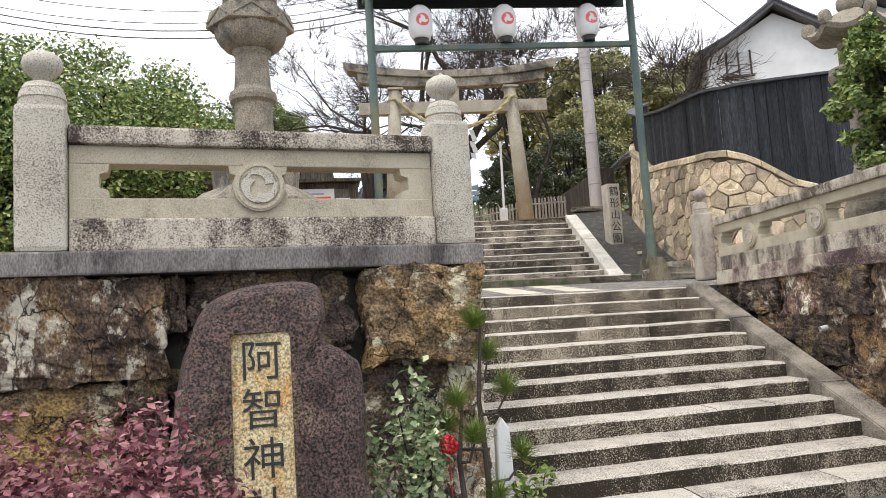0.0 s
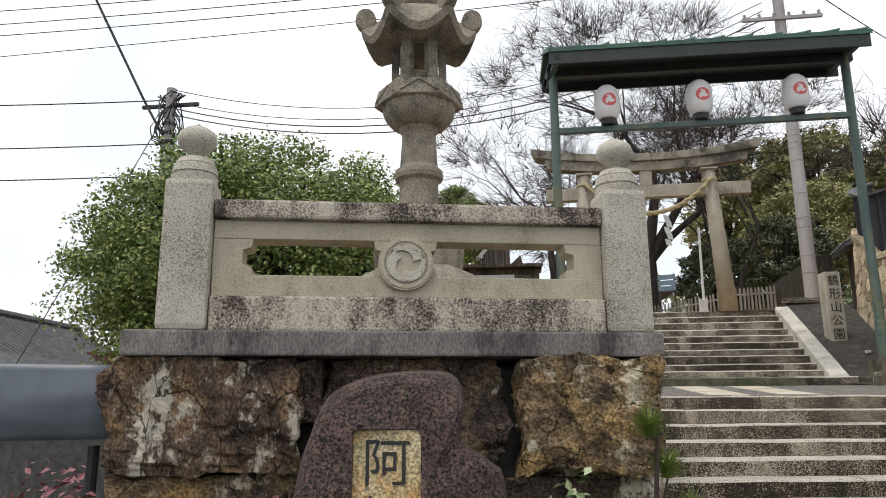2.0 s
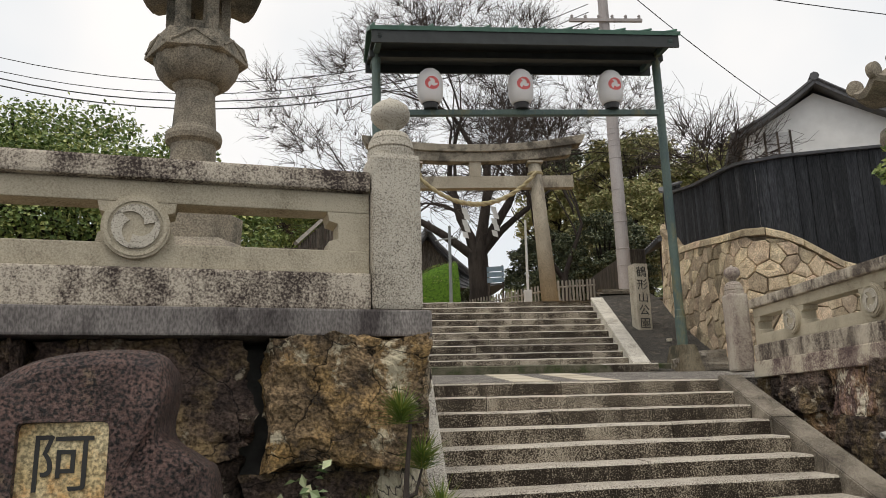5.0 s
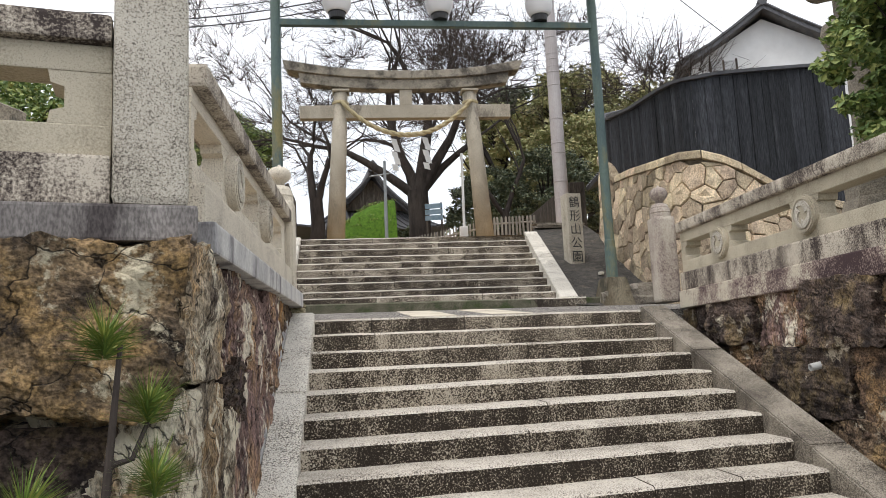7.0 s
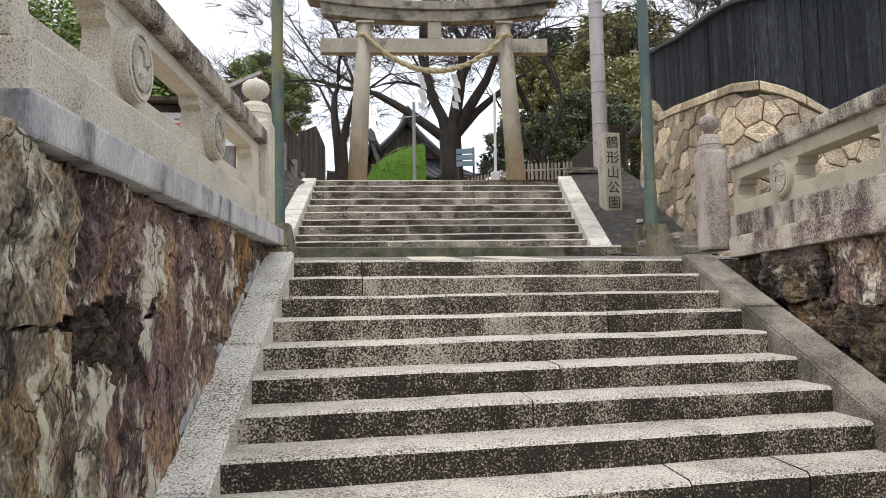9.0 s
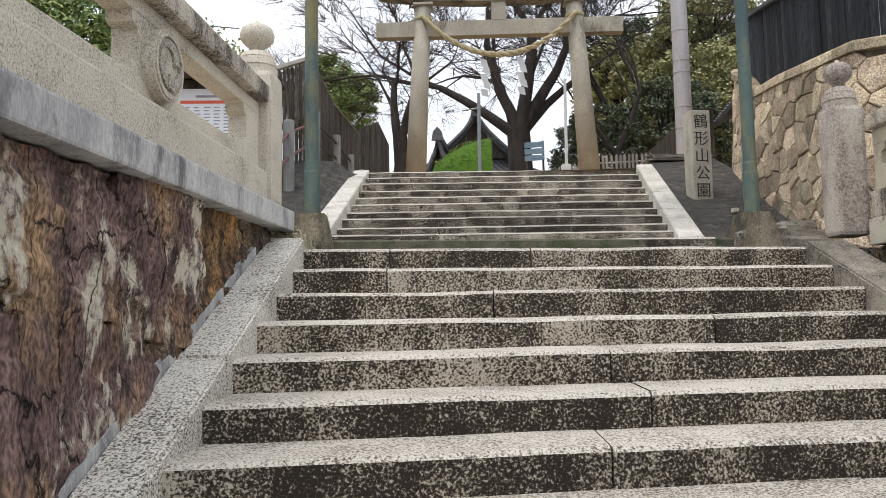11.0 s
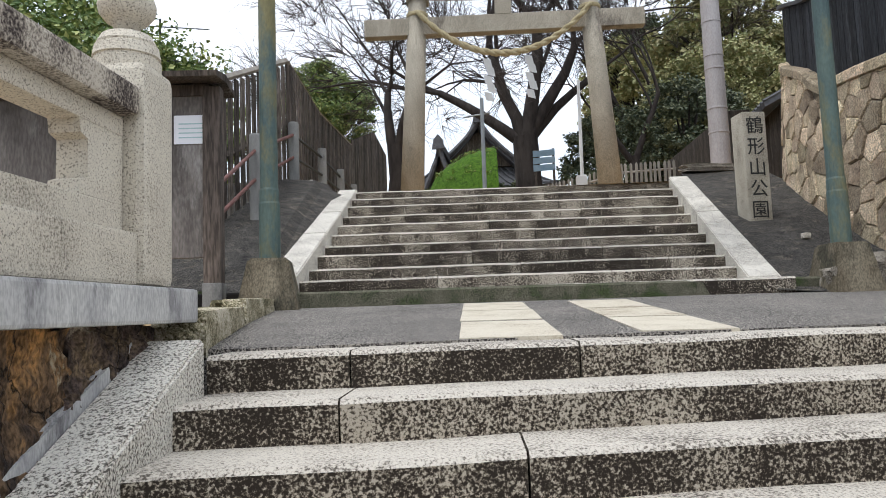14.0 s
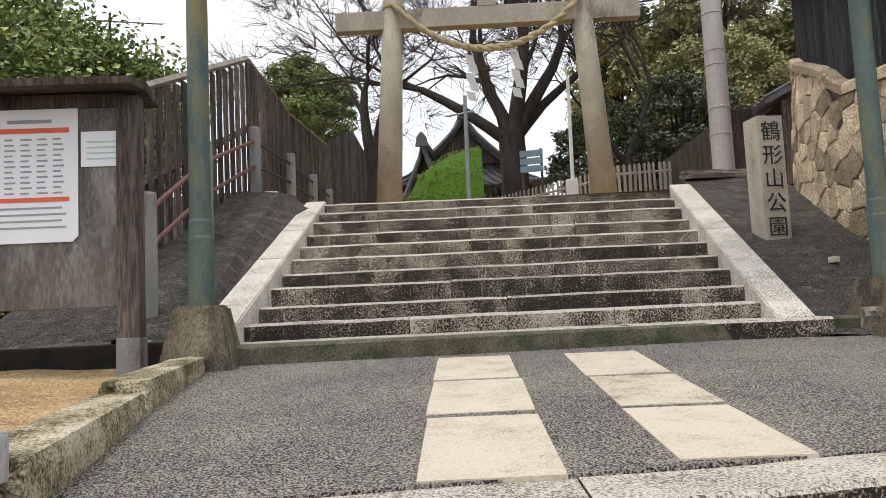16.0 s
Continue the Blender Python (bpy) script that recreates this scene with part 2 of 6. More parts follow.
SOIL = mat("dark_soil", (0.085, 0.078, 0.068), (0.045, 0.041, 0.037), 7, 0.95, 0.8, (0.15, 0.13, 0.10), 5, 0.60, 0.8, 70, bscale=30)
SLAB = stone_mat("cream_slab", (0.60, 0.54, 0.43), (0.50, 0.435, 0.33), (0.24, 0.195, 0.14), 0.12, 75, 4.0, 0.40, vary=0.12, rough=0.7, weight=0.55, pits=0.35)
TORIITOP = mat("lichened_torii_beam", (0.33, 0.29, 0.23), (0.22, 0.195, 0.155), 4, 0.88, 0.35, (0.085, 0.075, 0.062), 2.2, 0.53, 0.4, 90)
TORII = mat("torii_granite", (0.40, 0.355, 0.28), (0.30, 0.265, 0.205), 3, 0.85, 0.25, (0.13, 0.11, 0.09), 1.6, 0.62, 0.3, 90, (1, 1, 0.5))
LANTERN = mat("lantern_granite", (0.30, 0.26, 0.20), (0.20, 0.175, 0.14), 5, 0.88, 0.35, (0.09, 0.085, 0.07), 3.0, 0.56, 0.35, 80)
MARKERSTONE = stone_mat("weathered_marker_stone", (0.50, 0.455, 0.37), (0.36, 0.32, 0.25), (0.12, 0.10, 0.08), 0.09, 95, 2.5, 0.34, (1, 1, 0.5), weight=0.4, pits=0.3)
STEEL = mat("green_steel", (0.085, 0.125, 0.105), (0.05, 0.085, 0.085), 3, 0.6, 0.12, (0.17, 0.15, 0.06), 2.2, 0.60, 0.1, 60, (1, 1, 0.4))
COPPER = mat("copper_roof", (0.10, 0.20, 0.15), (0.06, 0.13, 0.10), 4, 0.6, 0.15)
BLACKWOOD = mat("charred_cedar", (0.036, 0.038, 0.043), (0.016, 0.017, 0.020), 10, 0.76, 0.9, (0.06, 0.062, 0.067), 5, 0.61, 0.4, 60, (1, 1, 0.12), vary=0.4, bscale=60)
DARKWOOD = mat("weathered_dark_wood", (0.11, 0.09, 0.073), (0.045, 0.037, 0.031), 7, 0.8, 0.5, (0.18, 0.16, 0.14), 4, 0.62, 0.4, 60, (1, 1, 0.12), vary=0.4, bscale=50)
GREYWOOD = mat("grey_picket_wood", (0.34, 0.31, 0.26), (0.22, 0.20, 0.17), 7, 0.85, 0.3, stretch=(1, 1, 0.2), vary=0.2)
BARK = mat("bark", (0.055, 0.045, 0.038), (0.025, 0.02, 0.018), 6, 0.9, 0.8, stretch=(1, 1, 0.3))
TWIG = mat("grey_twig", (0.075, 0.06, 0.051), (0.04, 0.032, 0.028), 6, 0.9, 0.3)
WALLSTONE = mat("tan_wall_stone", (0.56, 0.46, 0.32), (0.40, 0.305, 0.20), 5, 0.85, 0.8, (0.27, 0.21, 0.15), 3.5, 0.57, 0.5, 60, vary=0.45, bscale=24)
JOINT = mat("wall_joint", (0.17, 0.14, 0.10), (0.10, 0.08, 0.06), 8, 0.95, 0.4)
WHITE = mat("white_plaster", (0.72, 0.72, 0.71), (0.62, 0.62, 0.61), 1.5, 0.85, 0.05)
PAPERW = mat("lantern_paper", (0.78, 0.76, 0.75), (0.72, 0.70, 0.70), 3, 0.7, 0.05)
PINK = mat("red_crest_paint", (0.72, 0.16, 0.15), (0.66, 0.13, 0.13), 5, 0.7, 0)
BLACK = mat("black_paint", (0.015, 0.015, 0.015), (0.022, 0.02, 0.02), 10, 0.5, 0)
TILE = mat("grey_roof_tile", (0.095, 0.095, 0.10), (0.05, 0.05, 0.055), 5, 0.6, 0.2, vary=0.15)
POLE = mat("concrete_pole", (0.42, 0.39, 0.38), (0.34, 0.31, 0.30), 2, 0.8, 0.1, (0.2, 0.18, 0.17), 1.5, 0.66, 0.1, 80, (1, 1, 0.3))
WIRE = mat("black_wire", (0.02, 0.02, 0.02), (0.025, 0.025, 0.025), 4, 0.5, 0)
ROPE = mat("straw_rope", (0.48, 0.41, 0.25), (0.34, 0.28, 0.16), 30, 0.9, 0.5)
STUCCO = mat("cream_stucco", (0.62, 0.57, 0.47), (0.54, 0.49, 0.40), 2, 0.9, 0.1)
RUST = mat("rust_red_rail", (0.17, 0.06, 0.045), (0.09, 0.04, 0.033), 8, 0.6, 0.2)
INK = mat("carved_ink", (0.012, 0.012, 0.011), (0.02, 0.02, 0.018), 20, 0.6, 0)
STELE = mat("dark_purple_stele", (0.115, 0.068, 0.056), (0.055, 0.033, 0.029), 7, 0.42, 1.0, (0.20, 0.15, 0.09), 2.4, 0.60, 1.1, 75, bscale=40, deep=0.035)
STELEPANEL = mat("ochre_inscribed_panel", (0.56, 0.48, 0.30), (0.44, 0.33, 0.16), 5, 0.8, 0.4, (0.46, 0.22, 0.06), 3.2, 0.56, 0.5, 80)
POSTER = mat("white_paper", (0.78, 0.79, 0.82), (0.74, 0.75, 0.78), 2, 0.6, 0)
ORANGE = mat("orange_print", (0.72, 0.12, 0.05), (0.68, 0.11, 0.05), 4, 0.6, 0)
GREYINK = mat("grey_print", (0.25, 0.25, 0.32), (0.3, 0.3, 0.36), 4, 0.6, 0)
BOARD = mat("grey_board", (0.185, 0.165, 0.15), (0.10, 0.088, 0.08), 4, 0.8, 0.3, (0.28, 0.265, 0.25), 3, 0.60, 0.2, 60, (1, 1, 0.25))
MOSS = mat("moss", (0.10, 0.19, 0.02), (0.05, 0.11, 0.012), 12, 0.95, 0.9, (0.03, 0.06, 0.01), 6, 0.6, 0.4, 60)
TARP = mat("grey_vinyl_cover", (0.12, 0.14, 0.16), (0.085, 0.10, 0.115), 2, 0.4, 0.25, bscale=3)


def leaf_mat(name, c1, c2, c3):
    m = bpy.data.materials.new(name)
    m.use_nodes = True
    n, l = m.node_tree.nodes, m.node_tree.links
    b = n["Principled BSDF"]
    b.inputs["Roughness"].default_value = 0.55
    g = n.new("ShaderNodeNewGeometry")
    r = n.new("ShaderNodeValToRGB")
    r.color_ramp.elements[0].color, r.color_ramp.elements[1].color = (*c1, 1), (*c3, 1)
    e = r.color_ramp.elements.new(0.55)
    e.color = (*c2, 1)
    l.new(g.outputs["Random Per Island"], r.inputs["Fac"])
    l.new(r.outputs["Color"], b.inputs["Base Color"])
    return m


LEAF = leaf_mat("evergreen_leaf", (0.07, 0.12, 0.03), (0.17, 0.24, 0.06), (0.38, 0.40, 0.13))
LEAFDARK = leaf_mat("dark_leaf", (0.035, 0.052, 0.026), (0.08, 0.10, 0.05), (0.19, 0.20, 0.105))
LEAFHILL = leaf_mat("hill_leaf", (0.09, 0.11, 0.05), (0.18, 0.20, 0.085), (0.32, 0.31, 0.14))
LEAFPALE = leaf_mat("pale_leaf", (0.19, 0.21, 0.08), (0.32, 0.32, 0.13), (0.46, 0.40, 0.20))
LEAFRED = leaf_mat("red_leaf", (0.10, 0.028, 0.038), (0.21, 0.065, 0.078), (0.37, 0.17, 0.17))
NEEDLE = leaf_mat("pine_needle", (0.10, 0.17, 0.03), (0.17, 0.25, 0.05), (0.33, 0.33, 0.07))
VARIEGATED = leaf_mat("variegated_leaf", (0.10, 0.16, 0.06), (0.25, 0.31, 0.15), (0.55, 0.56, 0.35))


# ---- mesh helpers ----
def finish(name, bm, material, parent=None, label="", smooth=False, m=None):
    me = bpy.data.meshes.new(name)
    bm.normal_update()
    bm.to_mesh(me)
    bm.free()
    mats = material if isinstance(material, (list, tuple)) else [material]
    for mm in mats:
        me.materials.append(mm)
    if smooth:
        for p in me.polygons:
            p.use_smooth = True
    ob = new(name, me)
    if m is not None:
        ob.matrix_world = m
    if parent is not None:
        ob.parent = parent
    if label:
        ob["label"] = label
    return ob


def part(name, bm, material, parent, label="", smooth=False):
    return finish(name, bm, material, parent, label, smooth)


def thing(name, label, category, group="", kind="", at=None):
    e = new(name)
    if at is not None:
        e.matrix_world = at
    return tagged(e, label, category, group, kind)


def box(x0, y0, z0, x1, y1, z1, bevel=0.0, bm=None):
    """A box between two corners, with its edges rounded off by bevel."""
    b = bmesh.new() if bm is None else bm
    r = bmesh.ops.create_cube(b, size=1)
    for v in r["verts"]:
        v.co = Vector(((x0 + x1) / 2 + v.co.x * (x1 - x0), (y0 + y1) / 2 + v.co.y * (y1 - y0), (z0 + z1) / 2 + v.co.z * (z1 - z0)))
    if bevel:
        es = list({e for v in r["verts"] for e in v.link_edges})
        bmesh.ops.bevel(b, geom=es, offset=bevel, segments=2, affect="EDGES", profile=0.6)
    return b


def lathe(profile, sides=24, bm=None, at=(0, 0, 0)):
    """A turned body from (radius, height) pairs."""
    b = bmesh.new() if bm is None else bm
    rings = []
    for r, z in profile:
        rings.append([b.verts.new((at[0] + r * math.cos(2 * math.pi * k / sides), at[1] + r * math.sin(2 * math.pi * k / sides), at[2] + z)) for k in range(sides)])
    for a, c in zip(rings, rings[1:]):
        for k in range(sides):
            b.faces.new((a[k], a[(k + 1) % sides], c[(k + 1) % sides], c[k]))
    b.faces.new(rings[0][::-1])
    b.faces.new(rings[-1])
    return b


def tube(b, pts, radii, sides=6, caps=True):
    """A tapered tube along points."""
    rings = []
    n = len(pts)
    for i, p in enumerate(pts):
        d = (Vector(pts[min(i + 1, n - 1)]) - Vector(pts[max(i - 1, 0)])).normalized()
        a = d.cross(Vector((0, 0, 1)) if abs(d.z) < 0.95 else Vector((1, 0, 0))).normalized()
        c = d.cross(a)
        rings.append([b.verts.new(Vector(p) + radii[i] * (math.cos(2 * math.pi * k / sides) * a + math.sin(2 * math.pi * k / sides) * c)) for k in range(sides)])
    for u, w in zip(rings, rings[1:]):
        for k in range(sides):
            b.faces.new((u[k], u[(k + 1) % sides], w[(k + 1) % sides], w[k]))
    if caps:
        b.faces.new(rings[0][::-1])
        b.faces.new(rings[-1])
    return b


def prism(outline, depth, bm=None, bevel=0.0):
    """An outline in x and z, from y=0 to y=depth."""
    b = bmesh.new() if bm is None else bm
    f = [b.verts.new((x, 0, z)) for x, z in outline]
    k = [b.verts.new((x, depth, z)) for x, z in outline]
    n = len(f)
    made = [b.faces.new(f), b.faces.new(k[::-1])]
    for i in range(n):
        made.append(b.faces.new((f[i], k[i], k[(i + 1) % n], f[(i + 1) % n])))
    bmesh.ops.recalc_face_normals(b, faces=made)
    if bevel:
        bmesh.ops.bevel(b, geom=list(made[0].edges), offset=bevel, segments=1, affect="EDGES")
    return b


def rock(w, d, h, seed, rough=0.12, cuts=5, square=0.6):
    """A rough stone, w by d by h, with its middle at the origin; its faces break into tilted facets."""
    b = bmesh.new()
    bmesh.ops.create_cube(b, size=2)
    bmesh.ops.subdivide_edges(b, edges=b.edges[:], cuts=cuts, use_grid_fill=True)
    o = Vector((seed * 3.17, seed * 1.31, seed * 7.7))
    for v in b.verts:
        p = v.co.copy()
        s = p.normalized() * 1.25
        q = p.lerp(s, 1 - square)
        f = noise.fractal(q * 1.1 + o, 0.7, 2.2, 6) * rough * 1.3
        for k, (fs, amp) in enumerate(((1.5, 1.0), (3.7, 0.55)) if cuts > 12 else ((1.3, 0.8),)):
            c = noise.voronoi(q * fs + o)[1][0]
            tilt = noise.noise_vector(c * 3.3 + o) * 1.4
            f += ((q * fs + o - c).dot(tilt) * 0.55 + noise.noise(c * 5.1) * 0.5) * rough * amp
        if cuts > 12:
            f += noise.fractal(q * 6.0 + o, 0.8, 2.1, 4) * rough * 0.28
        f = min(max(f, -0.35), 0.16)
        q = q * (1 + f)
        v.co = Vector((q.x * w / 2, q.y * d / 2, q.z * h / 2))
    return b


# ---- setting: street, landing and terraces ----
SKEW = 0.16


def edge_y(i, x):
    return -0.405 * (i - 1) + SKEW * (x - 3.0)


RISE = 0.165
LEFT, RIGHT, TOP = -0.56, 3.03, 1.98

b = bmesh.new()
xs = [-400, -60, -20, -8, 0, 6, 14, 40, 400]
ys = [-400, -60, -20, -10, -5, 0, 10, 40, 900]
g = [[b.verts.new((x, y, 0)) for y in ys] for x in xs]
for i in range(len(xs) - 1):
    for j in range(len(ys) - 1):
        b.faces.new((g[i][j], g[i + 1][j], g[i + 1][j + 1], g[i][j + 1]))
tagged(finish("ground", b, ROAD), "grey asphalt street at the foot of the steps", "ground", kind="structure")


def slab_poly(name, outline, zf, depth, material, label, category, kind="structure", side=None):
    b = bmesh.new()
    t = [b.verts.new((x, y, zf(x, y))) for x, y in outline]
    u = [b.verts.new((x, y, zf(x, y) - depth)) for x, y in outline]
    b.faces.new(t)
    b.faces.new(u[::-1])
    for i in range(len(t)):
        k = (i + 1) % len(t)
        b.faces.new((t[i], u[i], u[k], t[k])).material_index = 1 if side else 0
    bmesh.ops.recalc_face_normals(b, faces=b.faces[:])
    return tagged(finish(name, b, [material, side] if side else material), label, category, kind=kind)


def kerb_y(x):
    return 3.05 + 0.14 * (x - 0.5)


def land_z(x, y):
    return 1.97 + 0.295 * (y - edge_y(1, x)) / (kerb_y(x) - edge_y(1, x))


slab_poly("landing", [(-0.8, edge_y(1, -0.8) + 0.34), (3.6, edge_y(1, 3.6) + 0.34), (5.6, 0.7), (5.6, kerb_y(5.6) + 0.1), (-1.2, kerb_y(-1.2) + 0.1), (-0.8, 0.4)], land_z, 0.3, ASPHALT, "dark grey asphalt landing between two flights", "landing")


# ---- lower flight: granite blocks, step by step ----
def step_block(x0, x1, ya, yb, z0, z1, skew, parent, seed):
    """One granite step block, its front edge slightly worn; the top is a worn tread and the face dark with lichen and
    with shade put into its colour.
    """
    rnd = random.Random(seed)
    b = bmesh.new()
    n = 7
    fr, tp, bk, bt = [], [], [], []
    for k in range(n + 1):
        x = x0 + (x1 - x0) * k / n
        s = skew * (x - 3.0)
        wob = noise.noise(Vector((x * 2.1, z1 * 9, seed))) * 0.016
        wz = noise.noise(Vector((x * 1.7, z1 * 5, seed + 9))) * 0.010
        bt.append(b.verts.new((x, ya + s + 0.004, z0)))
        fr.append(b.verts.new((x, ya + s + wob, z1 - 0.020 + wz)))
        tp.append(b.verts.new((x, ya + s + 0.022 + wob, z1 + wz)))
        bk.append(b.verts.new((x, yb + s, z1 + wz + 0.008)))
    for k in range(n):
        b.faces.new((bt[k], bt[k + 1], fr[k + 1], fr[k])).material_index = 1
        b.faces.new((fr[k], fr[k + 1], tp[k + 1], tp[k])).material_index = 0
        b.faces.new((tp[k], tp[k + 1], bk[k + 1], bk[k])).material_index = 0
    for e in (0, n):
        lo = b.verts.new((bt[e].co.x, bk[e].co.y, z0))
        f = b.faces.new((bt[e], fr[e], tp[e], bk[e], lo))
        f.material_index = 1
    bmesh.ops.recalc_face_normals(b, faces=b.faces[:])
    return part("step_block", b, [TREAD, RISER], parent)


def joints(x0, x1, cuts):
    xs = [x0] + list(cuts) + [x1]
    return [(a + 0.004, z - 0.004) for a, z in zip(xs, xs[1:])]


lower = thing("stairs_lower", "worn speckled granite steps, risers dark with lichen and painted-in shade", "stairs", kind="structure")
CUTS = {1: [0.0, 0.98], 2: [0.02], 3: [0.68], 4: [1.9], 5: [1.22], 6: [1.32], 7: [1.06], 8: [2.05], 9: [1.7, 2.35], 10: [1.1], 11: [1.35], 12: [0.9, 2.2]}
for i in range(1, 13):
    z1 = TOP - RISE * (i - 1)
    ext = 0.0 if i < 11 else 0.25
    for k, (xa, xb) in enumerate(joints(LEFT - 0.02, RIGHT + 0.02 + ext * 2, CUTS[i])):
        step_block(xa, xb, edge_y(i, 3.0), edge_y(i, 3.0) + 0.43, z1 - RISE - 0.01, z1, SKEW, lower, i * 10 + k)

# ---- upper flight ----
UZ = [2.41, 2.556, 2.706, 2.898, 3.062, 3.254, 3.442, 3.635, 3.854, 4.05, 4.245]


def upper_y(i):
    return 3.25 + 0.515 * i


def upper_x(y):
    """The inner faces of the two side kerbs of the upper flight."""
    k = (y - 3.2) / 5.2
    return -1.12 - 0.12 * k, 3.06 + 0.66 * k


upper = thing("stairs_upper", "speckled granite upper steps with light worn edges", "stairs", kind="structure")
UCUTS = {0: [1.9], 1: [0.2, 1.9], 2: [1.05, 2.6], 3: [0.55, 2.0], 4: [0.85], 5: [1.35], 6: [0.8, 2.05], 7: [0.8, 2.1], 8: [0.75, 1.85], 9: [0.7, 1.7], 10: [0.3, 2.4]}
for i in range(11):
    y = upper_y(i)
    xa, xb = upper_x(y + 0.25)
    z0 = (UZ[i - 1] if i else 2.2) - 0.02
    if i == 0:
        xa, xb = xa - 0.1, xb + 0.35
    for k, (p, q) in enumerate(joints(xa - 0.03, xb + 0.03, UCUTS[i])):
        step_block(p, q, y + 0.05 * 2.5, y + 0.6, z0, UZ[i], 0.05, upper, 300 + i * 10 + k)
kb = bmesh.new()
for xa, xb in ((-1.25, 4.0),):
    n = 8
    rows = [[], [], [], []]
    for k in range(n + 1):
        x = xa + (xb - xa) * k / n
        y = kerb_y(x)
        w = noise.noise(Vector((x * 2, 3, 1))) * 0.008
        for r, c in zip(rows, ((x, y + w, 2.1), (x, y + w, 2.385), (x, y + 0.03 + w, 2.405), (x, y + 0.55, 2.412))):
            r.append(kb.verts.new(c))
    for u, v in zip(rows, rows[1:]):
        for k in range(n):
            kb.faces.new((u[k], u[k + 1], v[k + 1], v[k]))
tagged(finish("kerb", kb, mat("mossy_kerb_stone", (0.13, 0.12, 0.085), (0.07, 0.07, 0.045), 6, 0.9, 0.4, (0.05, 0.065, 0.025), 3, 0.56, 0.4, 90)), "mossy stone kerb at the foot of the upper steps", "kerb", kind="structure")


def terrace_z(x, y):
    return 4.235 + 0.14 * min(max(y - 8.5, 0), 3.0) + 0.02 * max(y - 11.5, 0)


b = bmesh.new()
xs = [-14, -6, -2.6, -1.2, 1, 3, 3.9, 6, 10, 20]
ys = [8.45, 9.5, 11.5, 16, 24, 40]
g = [[b.verts.new((x, y, terrace_z(x, y))) for y in ys] for x in xs]
for i in range(len(xs) - 1):
    for j in range(len(ys) - 1):
        b.faces.new((g[i][j], g[i + 1][j], g[i + 1][j + 1], g[i][j + 1]))
tagged(finish("upper_terrace_ground", b, SAND), "pale packed earth of the upper terrace", "ground", kind="structure")


# ---- side kerbs of the stairs ----
def side_kerb(name, x0, x1, y0, z0, y1, z1, thick, label, splits, dx=0.0, stone=None):
    e = thing(name, label, "kerb", kind="structure")
    ks = [0] + splits + [1]
    for a, c in zip(ks, ks[1:]):
        c -= 0.004
        b = bmesh.new()
        vs = []
        for k in (a, c):
            y, z, o = y0 + (y1 - y0) * k, z0 + (z1 - z0) * k, dx * k
            vs += [b.verts.new((x0 + o, y, z)), b.verts.new((x1 + o, y, z)), b.verts.new((x1 + o, y, z - thick)), b.verts.new((x0 + o, y, z - thick))]
        for f in ((0, 1, 5, 4), (1, 2, 6, 5), (2, 3, 7, 6), (3, 0, 4, 7), (3, 2, 1, 0), (4, 5, 6, 7)):
            b.faces.new([vs[q] for q in f])
        bmesh.ops.recalc_face_normals(b, faces=b.faces[:])
        bmesh.ops.bevel(b, geom=b.edges[:], offset=0.012, segments=2, affect="EDGES")
        part("kerb_stone", b, stone or KERBPALE, e)


side_kerb("kerb_lower_left", LEFT - 0.24, LEFT, -4.95, 0.16, -0.62, 2.06, 0.42, "pale sloping granite kerb beside the lower steps", [0.3, 0.62])
side_kerb("cement_fillet", LEFT - 0.40, LEFT - 0.235, -3.6, 0.81, -0.75, 2.07, 0.4, "smeared grey cement strip between kerb and stone wall", [0.5], stone=COPING)
side_kerb("kerb_lower_right", RIGHT, RIGHT + 0.3, -4.6, 0.17, 0.03, 2.03, 0.42, "speckled sloping granite kerb beside the lower steps", [0.34, 0.72], stone=KERBDARK)
side_kerb("kerb_upper_left", -1.42, -1.13, 3.15, 2.46, 8.5, 4.33, 0.5, "pale sloping kerb beside the upper steps", [0.42, 0.66], -0.12, stone=KERBPALE)
side_kerb("kerb_upper_right", 3.06, 3.36, 3.42, 2.42, 8.45, 4.31, 0.5, "pale sloping kerb beside the upper steps", [0.52], 0.66, stone=KERBPALE)


# ---- stone terrace walls under the balustrades ----
FRONT = pose(-3.383, -5.842, 2.175, 0, 0, 13.93)     # left end of the front rail, x along it, y inward
SIDE = pose(-0.875, -5.28, 2.175, 0, 0, 88.8)        # x runs up the stairs, y away from them


def wall_stones(name, frame_m, stones, material, label, depth=0.55, swing=0.05):
    """A dry wall: stones of (x0, x1, z0, z1) set in dark mortar."""
    w = thing(name, label, "wall", kind="structure", at=frame_m)
    for k, s in enumerate(stones):
        x0, x1, z0, z1 = s[:4]
        out = (s[4] if len(s) > 4 else 0.0) + swing * math.sin(k * 2.7)
        mt = s[5] if len(s) > 5 else material
        bm = rock(x1 - x0 - 0.01, depth, z1 - z0 + 0.005, k * 1.7 + len(stones), 0.10, 26, 0.92)
        bmesh.ops.translate(bm, vec=((x0 + x1) / 2, depth / 2 + 0.01 - out, (z0 + z1) / 2), verts=bm.verts[:])
        part("stone", bm, mt, w)
    return w


